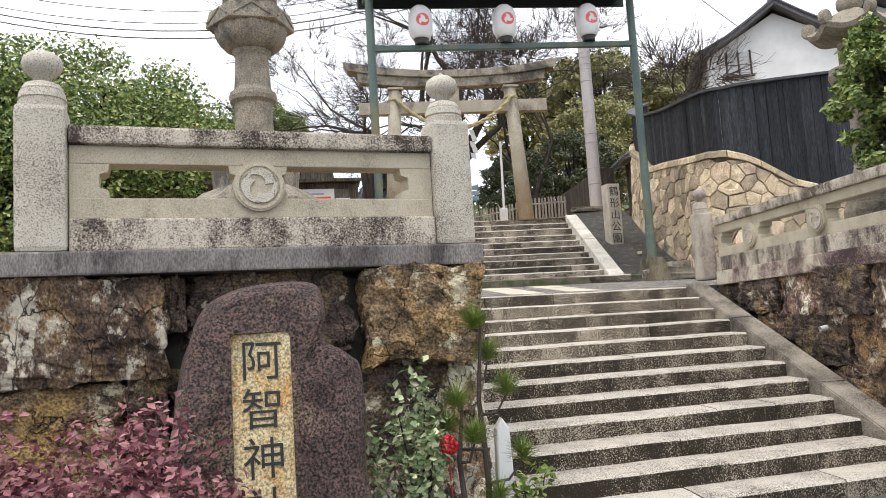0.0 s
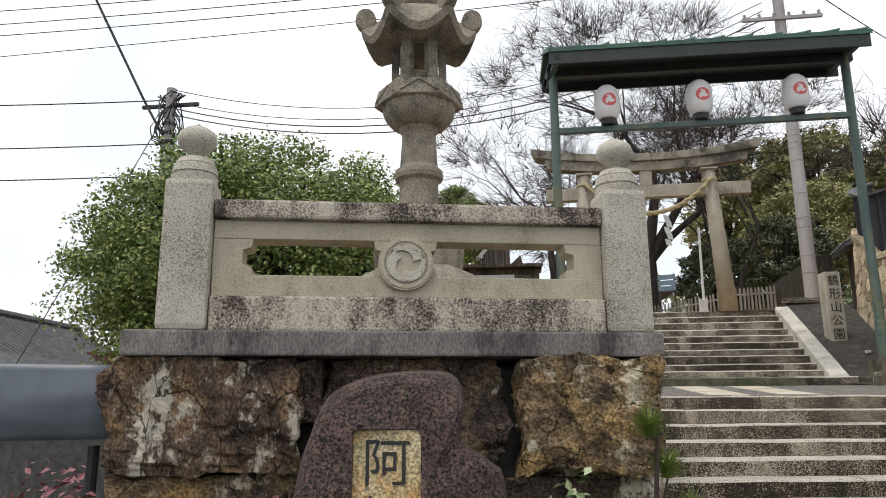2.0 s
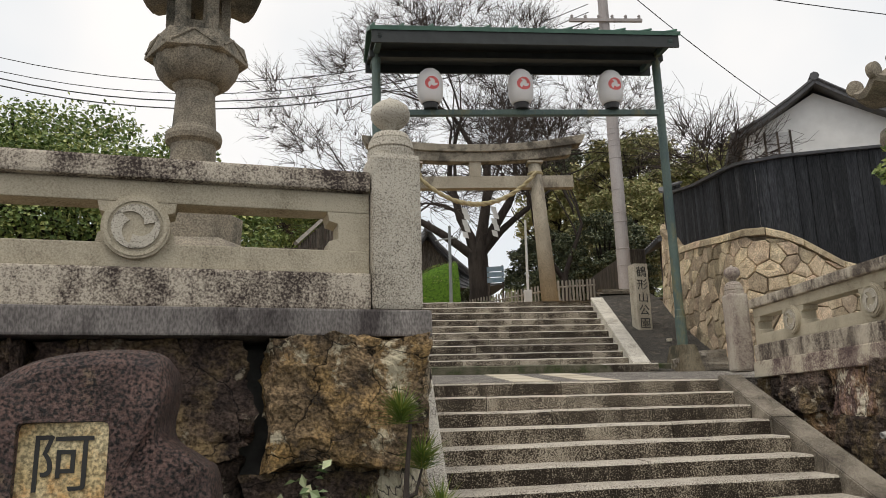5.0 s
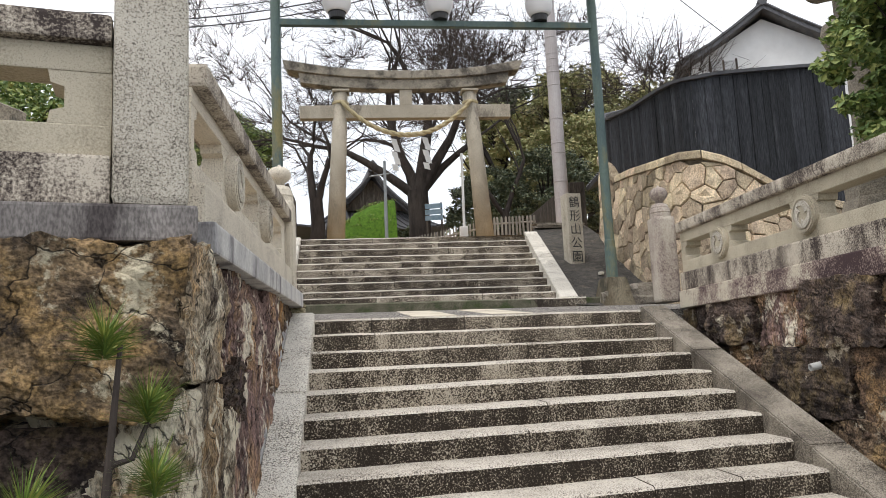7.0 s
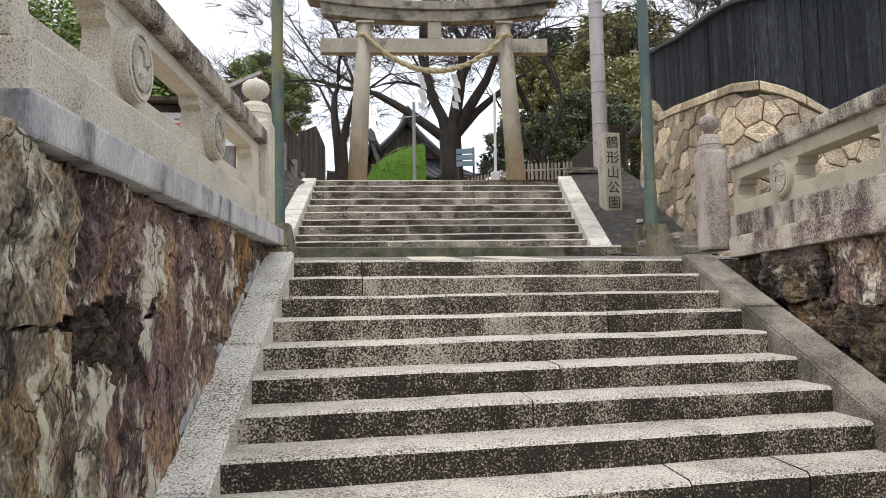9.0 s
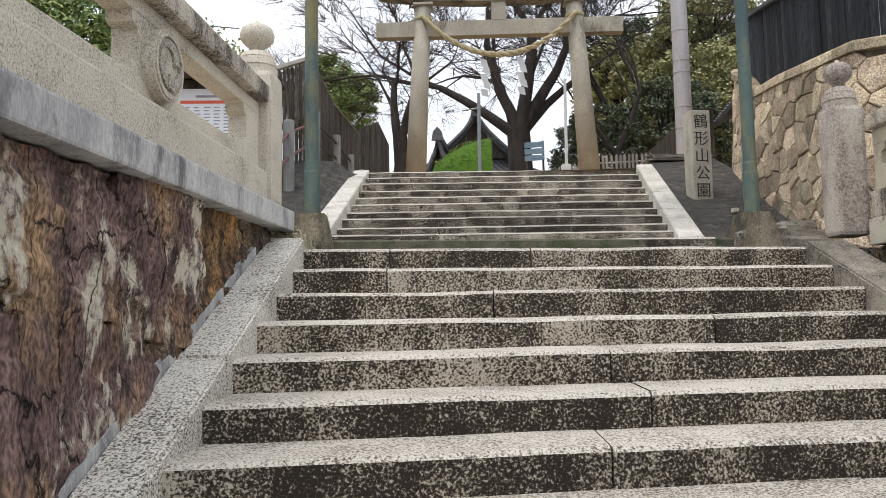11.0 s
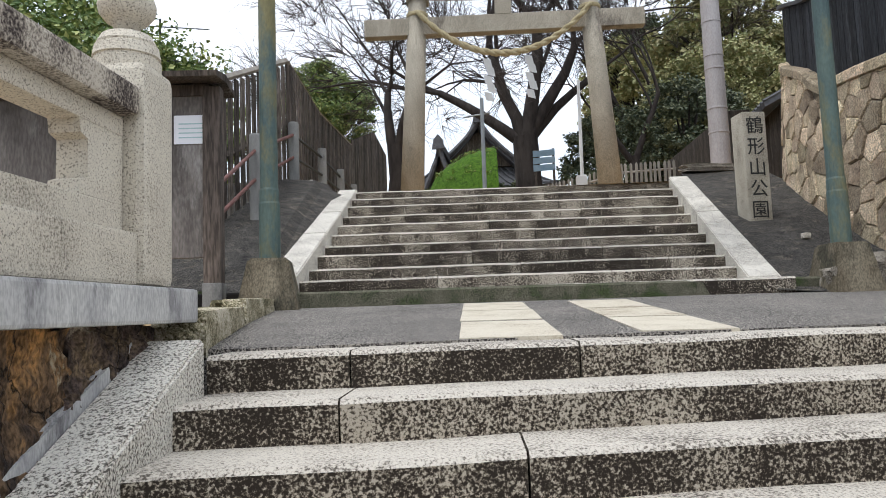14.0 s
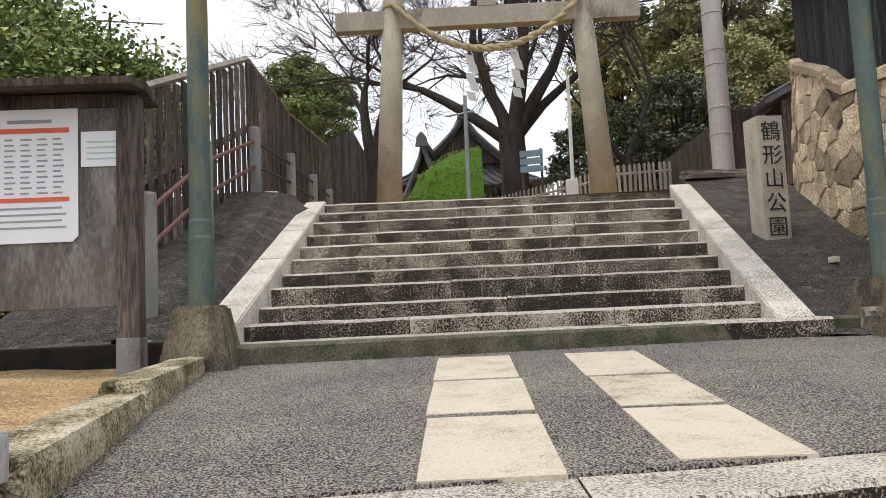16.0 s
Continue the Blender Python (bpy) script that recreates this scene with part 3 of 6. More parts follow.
wall_stones("wall_front", FRONT, [
    (-0.52, 0.50, -0.78, -0.15, 0.06, ROCKLICHEN), (0.50, 0.66, -0.50, -0.16, 0.0, ROCKDARK), (0.66, 1.70, -0.74, -0.15, 0.0, ROCKDARK), (1.80, 2.60, -0.80, -0.16, 0.10, ROCKOCHRE),
    (-0.48, 0.28, -1.60, -0.80, 0.05, ROCKOCHRE), (0.30, 0.54, -1.30, -0.72, -0.02, ROCKDARK), (0.56, 1.70, -1.5, -0.76, -0.04, ROCKDARK), (1.68, 2.58, -1.42, -0.84, 0.0, ROCKDARK),
    (-0.46, 0.62, -2.2, -1.60, 0.06), (0.62, 1.6, -2.2, -1.5, 0.04), (1.6, 2.58, -2.2, -1.44, 0.05, ROCKLICHEN)], ROCK, "large rough brown stones stacked in a terrace wall")
wall_stones("wall_stair_side", SIDE, [
    (0.0, 0.78, -0.68, -0.13, 0.07, ROCKPALE), (0.76, 1.31, -0.62, -0.12, 0.03), (1.29, 2.43, -0.66, -0.11, 0.03), (2.41, 3.27, -0.78, -0.10, 0.02), (3.24, 4.08, -0.66, -0.07, 0.01, ROCKRUST), (4.05, 4.78, -0.6, -0.05, -0.02, ROCKDARK),
    (0.0, 1.10, -1.48, -0.72, 0.05, ROCKPALE), (0.80, 1.14, -0.86, -0.64, 0.05, ROCKDARK), (1.12, 1.50, -0.92, -0.60, 0.04, ROCKDARK), (1.08, 2.72, -1.75, -0.67, 0.05), (2.68, 3.8, -1.7, -0.78, 0.0),
    (0.0, 1.2, -2.25, -1.45, 0.06, ROCKPALE), (1.2, 2.8, -2.25, -1.72, 0.03)], ROCKSIDE, "split purple and ochre stones of the terrace wall beside the steps", swing=0.015)
bm = box(-0.42, 0.18, -2.2, 2.6, 0.9, -0.2)
tagged(finish("wall_core_front", bm, MORTAR, m=FRONT), "dark mortar behind the stacked stones", "wall", kind="structure")
bm = box(0.1, 0.14, -2.2, 4.8, 0.6, -0.16)
tagged(finish("wall_core_side", bm, MORTAR, m=SIDE), "dark mortar behind the stacked stones", "wall", kind="structure")

# ground of the precinct beside the landing
slab_poly("precinct_ground", [(-0.95, -4.9), (-3.6, -5.5), (-4.7, -1.5), (-5.2, 5.0), (-15, 5.5), (-15, 16), (-2.6, 16), (-2.6, 8.4), (-2.6, 4.0), (-1.45, 3.2), (-0.95, -0.3)], lambda x, y: 2.03 + 0.07 * max(min(y, 4), 0), 2.1, SAND, "bare sandy ground inside the precinct", "ground", side=MORTAR)


# ---- balustrades ----
def crest(bm, cx, cz, y, r):
    """A round boss with three raised comma shapes."""
    n = 32
    for ra, rb, ya, yb in ((0.0, r, y - 0.035, y - 0.035), (r * 0.80, r * 0.92, y - 0.043, y - 0.043)):
        ring = []
        for rr, yy in ((rb, y + 0.02), (rb, ya), (ra, ya)):
            ring.append([bm.verts.new((cx + rr * math.cos(2 * math.pi * k / n), yy, cz + rr * math.sin(2 * math.pi * k / n))) for k in range(n)])
        for u, v in zip(ring, ring[1:]):
            for k in range(n):
                bm.faces.new((u[k], u[(k + 1) % n], v[(k + 1) % n], v[k]))


def comma(cx, cz, y, r, turn, depth=0.012):
    """One comma of a three-comma crest: a round head with a tail that follows the rim."""
    n = 12
    out = []
    for k in range(n + 1):
        a = math.radians(-20 + 150 * k / n)
        out.append((r * 0.70 * math.cos(a), r * 0.70 * math.sin(a)))
    inn = []
    for k in range(n + 1):
        a = math.radians(-20 + 150 * k / n)
        rr = r * (0.70 - 0.46 * (1 - k / n) ** 0.8)
        inn.append((rr * math.cos(a), rr * math.sin(a)))
    out = out + inn[::-1][1:]
    c, s = math.cos(turn), math.sin(turn)
    return [(cx + c * px - s * pz, cz + s * px + c * pz) for px, pz in out]


def balustrade_panel(name, length, bosses, holes, m, parent=None, label="", shear=0.0, cap_mat=None, outer=True):
    e = thing(name, label, "balustrade", kind="structure", at=m)

    def lean(bm):
        for v in bm.verts:
            v.co.z += shear * v.co.x
        return bm
    part("base_course", lean(box(0, -0.02, 0.0, length, 0.24, 0.205, 0.015)), CAPSTONE if outer else PALE, e, "dark lichen-stained base stone")
    part("cap_rail", lean(box(0, -0.03, 0.665, length, 0.25, 0.782, 0.02)), CAPSTONE, e, "lichen-stained granite cap rail")
    pm = AGED if outer else PALE
    za, zb = (0.335, 0.55) if outer else (0.315, 0.585)
    ya, yb = (0.02, 0.2) if outer else (0.04, 0.165)
    part("lower_panel", lean(box(0, ya, 0.205, length, yb, za, 0.008)), pm, e, "pierced granite panel")
    part("upper_panel", lean(box(0, ya, zb, length, yb, 0.665, 0.008)), pm, e)
    xs = [0.0]
    for a, c in holes:
        xs += [a, c]
    xs.append(length)
    for j, (a, c) in enumerate(zip(xs[::2], xs[1::2])):
        r1, r0 = j < len(holes), j > 0
        outl = [(a - 0.06 * r0, za), (c + 0.06 * r1, za)]
        if r1:
            outl += [(c + 0.05, za + 0.05), (c, za + 0.065), (c, zb - 0.065), (c + 0.05, zb - 0.05)]
        outl += [(c + 0.06 * r1, zb), (a - 0.06 * r0, zb)]
        if r0:
            outl += [(a - 0.05, zb - 0.05), (a, zb - 0.065), (a, za + 0.065), (a - 0.05, za + 0.05)]
        q = prism(outl, yb - ya - 0.008)
        bmesh.ops.translate(q, vec=(0, ya + 0.004, 0), verts=q.verts[:])
        part("panel_stile", lean(q), pm, e)
    for cx in bosses:
        bm = bmesh.new()
        crest(bm, cx, 0.41, 0.02, 0.165)
        lathe([(0.16, 0.0), (0.165, 0.02), (0.165, 0.15), (0.155, 0.165)], 28, bm)
        sel = [v for v in bm.verts if abs(v.co.z) < 0.2 and v.co.y > -0.5 and (v.co.x ** 2 + v.co.y ** 2) < 0.03]
        bmesh.ops.rotate(bm, cent=(0, 0, 0), matrix=Matrix.Rotation(radians(90), 3, "X"), verts=sel)
        bmesh.ops.translate(bm, vec=(cx, 0.18, 0.41), verts=sel)
        boss = part("boss", lean(bm), pm, e, "round carved stone boss")
        for k in range(3):
            q = prism(comma(cx, 0.41, 0, 0.165, k * 2.094 + 0.6), 0.014)
            bmesh.ops.translate(q, vec=(0, -0.027, 0), verts=q.verts[:])
            part("comma_relief", lean(q), GRANITE, boss)
    return e


def post(m, label, h=0.90, w=0.285, mt=None):
    e = thing("balustrade_post", label, "post", at=m)
    mt = mt or GRANITE
    part("shaft", box(-w / 2, -w / 2, 0, w / 2, w / 2, h, 0.035), mt, e)
    k = w / 0.285
    part("collar", lathe([(0.135 * k, h - 0.03), (0.138 * k, h + 0.035), (0.128 * k, h + 0.04), (0.128 * k, h + 0.05), (0.136 * k, h + 0.055), (0.128 * k, h + 0.10), (0.118 * k, h + 0.105), (0.12 * k, h + 0.115), (0.10 * k, h + 0.15), (0.062 * k, h + 0.165)], 28), mt, e, smooth=False)
    part("finial", lathe([(0.05 * k, h + 0.15), (0.055 * k, h + 0.20), (0.085 * k, h + 0.215), (0.112 * k, h + 0.25), (0.118 * k, h + 0.285), (0.105 * k, h + 0.325), (0.07 * k, h + 0.352), (0.02 * k, h + 0.365), (0.012 * k, h + 0.385)], 28), mt, e, smooth=True)
    return e


def coping(name, m, x0, x1, shear, label):
    bm = box(x0, -0.09, -0.147, x1, 0.42, -0.002, 0.014)
    for v in bm.verts:
        v.co.z += shear * max(v.co.x, 0)
    tagged(finish(name, bm, COPING if shear else COPINGDARK, m=m), label, "coping", kind="structure")


balustrade_panel("balustrade_front", 2.338, [1.13], [(0.17, 1.0), (1.26, 2.165)], FRONT, label="carved granite balustrade with a round crest boss")
coping("coping_front", FRONT, -0.45, 2.66, 0.0, "grey stained stone coping slab")
post(FRONT @ pose(-0.147, 0.09, 0), "speckled granite balustrade post with a ball finial")
post(FRONT @ pose(2.485, 0.09, 0), "speckled granite balustrade post with a ball finial")
SS = 0.02
SIDEP = SIDE @ pose(0.50, 0.0, 0.01)
balustrade_panel("balustrade_stair_left", 3.98, [0.99, 2.39], [(0.06, 0.80), (1.18, 2.20), (2.58, 3.72)], SIDEP, label="pale granite balustrade with pierced openings beside the steps", shear=SS, outer=False)
coping("coping_stair_left", SIDE, 0.37, 4.92, 0.019, "grey concrete coping along the steps")
post(SIDE @ pose(4.63, 0.10, 0.09), "pale granite post with a ball finial above the steps", mt=PALE)

# the balustrade on the other side of the steps
RSIDE = pose(3.56, 0.02, 2.175, 0, 0, -90.6)
balustrade_panel("balustrade_stair_right", 6.2, [0.98, 2.52, 4.1], [(0.10, 0.80), (1.17, 2.34), (2.64, 3.95), (4.25, 5.5)], RSIDE, label="stained granite balustrade with round crest bosses", shear=-0.005)
post(pose(3.44, 0.19, 2.06), "purple-stained granite post with a ball finial", h=1.0, w=0.25, mt=STAINEDPALE)
bm = box(0.0, -0.05, -0.2, 6.3, 0.4, -0.002, 0.012)
tagged(finish("coping_stair_right", bm, STAINED, m=RSIDE), "purple stained stone course under the balustrade", "coping", kind="structure")
wall_stones("wall_stair_right", RSIDE, [
    (-0.1, 0.62, -0.60, -0.18, -0.02), (0.60, 1.57, -0.63, -0.18, 0.02), (1.55, 2.46, -0.66, -0.17, 0.04, ROCKSIDE), (2.44, 3.35, -0.70, -0.17, 0.05), (3.33, 4.4, -0.74, -0.17, 0.05, ROCKSIDE), (4.4, 6.2, -0.85, -0.17, 0.05),
    (0.0, 0.95, -1.15, -0.59, -0.03), (0.93, 1.72, -1.22, -0.62, 0.0, ROCK), (1.70, 2.95, -1.25, -0.66, 0.04), (2.93, 3.75, -1.35, -0.72, 0.05, ROCK), (3.73, 4.7, -1.5, -0.74, 0.05), (4.7, 5.9, -1.6, -0.85, 0.05),
    (1.3, 2.35, -1.75, -1.22, 0.02), (2.33, 3.4, -1.85, -1.25, 0.04, ROCK), (3.38, 4.5, -2.2, -1.45, 0.04), (4.5, 6.2, -2.2, -1.55, 0.05)], ROCKDARK, "large dark weathered stones of the wall beside the steps")
bm = box(0.0, 0.16, -2.2, 6.3, 0.6, -0.15)
tagged(finish("wall_core_right", bm, MORTAR, m=RSIDE), "dark mortar behind the stacked stones", "wall", kind="structure")
slab_poly("bank_right", [(3.95, 0.35), (3.95, -6.3), (30, -6.3), (30, 3.0), (5.6, 3.0), (5.6, 0.6)], lambda x, y: 2.15, 2.2, SOIL, "dark earth bank behind the balustrade", "ground")
bm = lathe([(0.03, 0), (0.03, 0.12), (0.024, 0.12), (0.024, 0.02)], 16)
tagged(finish("drain_pipe", bm, mat("white_pvc", (0.5, 0.5, 0.48), (0.4, 0.4, 0.38), 5, 0.5, 0), m=pose(3.52, -2.55, 1.35, 0, -100, 0)), "short white plastic drain pipe in the stone wall", "pipe")

MOSSYEDGE = stone_mat("mossy_edging_granite", (0.58, 0.52, 0.40), (0.30, 0.26, 0.16), (0.07, 0.062, 0.03), 0.02, 75, 3.0, 0.32, weight=0.6, pits=0.3)
# stone edging along the landing, and the paving slabs on it
for k, (xa, ya, xb, yb) in enumerate([(-0.72, -0.35, -1.0, 1.2), (-1.0, 1.22, -1.22, 3.0)]):
    bm = rock(0.24, math.hypot(xb - xa, yb - ya), 0.22, 40 + k, 0.05, 8, 0.86)
    ang = math.degrees(math.atan2(xa - xb, yb - ya))
    tagged(finish("edging_stone", bm, MOSSYEDGE, m=pose((xa + xb) / 2 - 0.06, (ya + yb) / 2, 2.1 + 0.12 * k, 2.2, 0, ang)), "rough granite edging stone beside the landing", "edging stone", "edging stones")
for xc, rows in ((0.70, [(-0.04, 0.91), (0.99, 1.89), (1.93, 2.88)]), (1.585, [(0.13, 0.98), (1.05, 1.87), (1.92, 2.90)])):
    for k, (ya, yb) in enumerate(rows):
        bm = bmesh.new()
        jig = 0.012 * math.sin(5.0 * k + 9.0 * xc)
        q = [(xc - 0.247 + jig, ya), (xc + 0.247, ya + 0.03 - jig), (xc + 0.247 - jig, yb + 0.02), (xc - 0.247, yb + jig)]
        t = [bm.verts.new((x, y, land_z(x, y) + 0.006)) for x, y in q]
        u = [bm.verts.new((x, y, land_z(x, y) - 0.08)) for x, y in q]
        bm.faces.new(t)
        for i in range(4):
            bm.faces.new((t[i], u[i], u[(i + 1) % 4], t[(i + 1) % 4]))
        bmesh.ops.recalc_face_normals(bm, faces=bm.faces[:])
        tagged(finish("paving_slab", bm, SLAB), "cream stone paving slab set in the asphalt", "paving slab", "slabs in the landing")


# ---- the lantern gate of green steel ----
gate = thing("lantern_gate", "green painted steel gate frame with a copper roof", "gate")
GL, GR = Vector((-1.21, 2.87)), Vector((3.97, 3.52))
gdir = (GR - GL).normalized()
gang = math.degrees(math.atan2(gdir.y, gdir.x))
GW = (GR - GL).length
GM = pose(GL.x, GL.y, 2.2, 0, 0, gang)
gate.matrix_world = GM


def fall(bm):
    """The frame stands higher towards its far end."""
    for v in bm.verts:
        if v.co.z > 1.2:
            v.co.z += 0.05 * v.co.x
    return bm


for x, zb in ((0.0, 0.0), (GW, -0.05)):
    bm = bmesh.new()
    lo = [(-0.29, -0.29), (0.29, -0.29), (0.29, 0.29), (-0.29, 0.29)]
    v0 = [bm.verts.new((x + a, c, zb - 0.1)) for a, c in lo]
    v1 = [bm.verts.new((x + a * 0.58, c * 0.58, 0.50)) for a, c in lo]
    bm.faces.new(v1)
    bm.faces.new(v0[::-1])
    for i in range(4):
        bm.faces.new((v0[i], v0[(i + 1) % 4], v1[(i + 1) % 4], v1[i]))
    bmesh.ops.bevel(bm, geom=bm.edges[:], offset=0.02, segments=2, affect="EDGES")
    part("footing", bm, mat("stained_footing" + str(int(x)), (0.20, 0.17, 0.12), (0.11, 0.09, 0.06), 4, 0.9, 0.4, (0.055, 0.05, 0.035), 3, 0.52, 0.3, 80, (1, 1, 0.5)), gate, "mossy tapered concrete footing")
    part("post", lathe([(0.085, 0.49), (0.085, 1.1), (0.078, 1.12), (0.075, 5.6 + 0.05 * x)], 20, at=(x, 0, 0)), STEEL, gate, smooth=False)
    part("post_sleeve", lathe([(0.092, 0.5), (0.092, 0.98), (0.086, 1.0)], 20, at=(x, 0, 0)), STEEL, gate)
part("cross_beam", fall(box(0.05, -0.05, 4.44, GW - 0.05, 0.05, 4.54, 0.006)), STEEL, gate)
part("head_beam", fall(box(-0.12, -0.07, 5.50, GW + 0.12, 0.07, 5.62, 0.006)), mat("dark_steel", (0.03, 0.035, 0.035), (0.02, 0.024, 0.024), 5, 0.6, 0.1), gate)
bm = bmesh.new()
oh = 0.62
prof = [(-oh, 5.72), (-oh - 0.02, 5.79), (0.0, 6.08), (oh + 0.02, 5.79), (oh, 5.72), (0.0, 6.0)]
q0 = [bm.verts.new((-0.16, y, z)) for y, z in prof]
q1 = [bm.verts.new((GW + 0.2, y, z)) for y, z in prof]
for i in range(6):
    bm.faces.new((q0[i], q0[(i + 1) % 6], q1[(i + 1) % 6], q1[i]))
bm.faces.new((q0[0], q0[1], q0[2], q0[5]))
bm.faces.new((q0[5], q0[2], q0[3], q0[4]))
bm.faces.new((q1[0], q1[5], q1[2], q1[1]))
bm.faces.new((q1[5], q1[4], q1[3], q1[2]))
bmesh.ops.recalc_face_normals(bm, faces=bm.faces[:])
roof = part("roof", fall(bm), COPPER, gate, "green copper gable roof")
for k in range(12):
    x = -0.1 + k * (GW + 0.22) / 11
    for s in (-1, 1):
        bm = bmesh.new()
        tube(bm, [(x, s * (oh + 0.02), 5.815), (x, 0.0, 6.095)], [0.022, 0.022], 6)
        part("roof_seam", fall(bm), COPPER, roof)
DARKST = bpy.data.materials["dark_steel"]
for s in (-1, 1):
    part("eave_board", fall(box(-0.13, s * 0.58 - 0.02, 5.50, GW + 0.17, s * 0.58 + 0.02, 5.745, 0.004)), DARKST, gate)
part("soffit", fall(box(-0.11, -0.56, 5.66, GW + 0.15, 0.56, 5.69)), DARKST, gate)
for x in (0.0, GW):
    part("bracket", fall(box(x - 0.05, -0.6, 5.56, x + 0.05, 0.6, 5.66, 0.005)), STEEL, gate)
for k, x in enumerate((0.93, 2.56, 4.26)):
    lan = thing("paper_lantern", "white paper lantern with a red three-comma crest", "lantern", "lanterns on the gate", at=GM @ pose(x, -0.04, 4.545 + 0.05 * x) @ Matrix.Diagonal((0.92, 0.92, 0.9, 1)))
    prof = [(0.13, 0.0), (0.14, 0.10), (0.155, 0.105)]
    part("bottom_rim", lathe(prof, 24), BLACK, lan)
    body = []
    for j in range(23):
        f = j / 22
        r = 0.155 + 0.085 * min(1, 4 * f, 4 * (1 - f)) ** 0.6 + (0.004 if j % 2 else -0.002)
        body.append((r, 0.105 + 0.66 * f))
    body = body + [(0.10, 0.775)]
    pb = part("paper_body", lathe(body, 32), PAPERW, lan, smooth=True)
    part("top_rim", lathe([(0.12, 0.76), (0.12, 0.80), (0.10, 0.81)], 24), PAPERW, lan)
    part("hanger", lathe([(0.012, 0.8), (0.012, 0.86)], 8), BLACK, lan)
    for c in range(3):
        ol = comma(0, 0, 0, 0.19, c * 2.094 + 0.4)
        bm = bmesh.new()
        vs = [bm.verts.new((px, -math.sqrt(max(0.246 ** 2 - px * px, 0.001)) - 0.003, 0.44 + pz)) for px, pz in ol]
        n2 = len(vs) // 2
        for i in range(n2):
            bm.faces.new((vs[i], vs[i + 1], vs[-i - 2 if i + 1 < n2 else n2 + 1], vs[-i - 1])) if len({vs[i], vs[i + 1], vs[-i - 2], vs[-i - 1]}) == 4 else None
        part("crest_comma", bm, PINK, lan)


# ---- torii ----
TY = 10.95
torii = thing("torii", "weathered granite shrine gate with two beams and a straw rope", "torii", at=pose(1.37, TY, 4.5))


def bent_beam(x0, x1, zf, h, d, y0, tip=0.0, n=20):
    bm = bmesh.new()
    rows = []
    for k in range(n + 1):
        f = k / n
        x = x0 + (x1 - x0) * f
        z = zf(x)
        hh = h * (1 + 0.25 * abs(2 * f - 1) ** 3)
        sl = tip * (2 * f - 1) if k in (0, n) else 0
        rows.append([bm.verts.new((x, y0 - d / 2, z)), bm.verts.new((x + sl, y0 - d / 2, z + hh)), bm.verts.new((x + sl, y0 + d / 2, z + hh)), bm.verts.new((x, y0 + d / 2, z))])
    for u, v in zip(rows, rows[1:]):
        for i in range(4):
            bm.faces.new((u[i], v[i], v[(i + 1) % 4], u[(i + 1) % 4]))
    bm.faces.new(rows[0][::-1])
    bm.faces.new(rows[-1])
    bmesh.ops.recalc_face_normals(bm, faces=bm.faces[:])
    bmesh.ops.bevel(bm, geom=[e for e in bm.edges if e.calc_face_angle(0) > 0.7], offset=0.012, segments=1, affect="EDGES")
    return bm


for s in (-1, 1):
    bm = bmesh.new()
    tube(bm, [(s * 1.92, 0, -0.1), (s * 1.80, 0, 2.0), (s * 1.68, 0, 4.02)], [0.235, 0.205, 0.18], 28)
    part("column", bm, TORII, torii, smooth=True)
    bm = lathe([(0.20, 3.66), (0.215, 3.68), (0.215, 3.725), (0.20, 3.74)], 24, at=(s * 1.695, 0, 0))
    part("rope_band", bm, ROPE, torii)
    bm = box(s * 1.68 - 0.22, -0.22, 3.98, s * 1.68 + 0.22, 0.22, 4.035, 0.01)
    part("capital", bm, TORII, torii)
part("nuki_beam", box(-2.74, -0.12, 3.275, 2.74, 0.12, 3.625, 0.012), TORII, torii, "plain straight lower beam")
part("centre_strut", box(-0.16, -0.13, 3.615, 0.16, 0.13, 4.04, 0.01), TORII, torii)


def rise(x):
    return 0.24 * (abs(x) / 3.0) ** 2.2


part("shimaki_beam", bent_beam(-2.70, 2.70, lambda x: 4.03 + rise(x), 0.27, 0.34, 0, 0.06), TORIITOP, torii, "curved under-lintel")
part("kasagi_beam", bent_beam(-3.02, 3.02, lambda x: 4.30 + rise(x), 0.21, 0.50, 0, 0.12), TORIITOP, torii, "curved lintel with upswept ends")
bm = bmesh.new()
n = 60
for ph in (0, math.pi):
    pts = []
    for k in range(n + 1):
        f = 2 * k / n - 1
        x = 1.69 * f
        z = 3.70 - 1.0 * (1 - f * f) * (0.92 + 0.08 * f * f)
        w = 0.028
        a = k * 0.9 + ph
        pts.append((x + 0.0, -0.24 + w * math.cos(a), z + w * math.sin(a)))
    tube(bm, pts, [0.038 + 0.012 * (1 - abs(2 * k / n - 1)) for k in range(n + 1)], 8)
part("straw_rope", bm, ROPE, torii, "twisted straw rope sagging between the columns", smooth=True)
for x in (-0.35, 0.45):
    f = x / 1.69
    z = 3.70 - 1.0 * (1 - f * f) - 0.05
    bm = bmesh.new()
    w = 0.075
    for k in range(5):
        dz = 0.17
        o = (k % 2) * 0.05 - 0.02
        vs = [bm.verts.new((x + o - w, -0.25 - 0.01 * k, z - k * dz)), bm.verts.new((x + o + w, -0.245 - 0.01 * k, z - k * dz - 0.03)), bm.verts.new((x + o + w + 0.03, -0.255 - 0.01 * k, z - (k + 1) * dz - 0.04)), bm.verts.new((x + o - w + 0.03, -0.265 - 0.01 * k, z - (k + 1) * dz))]
        bm.faces.new(vs)
    r = bmesh.ops.solidify(bm, geom=bm.faces[:], thickness=0.004)
    part("paper_streamer", bm, WHITE, torii, "white folded paper streamer")


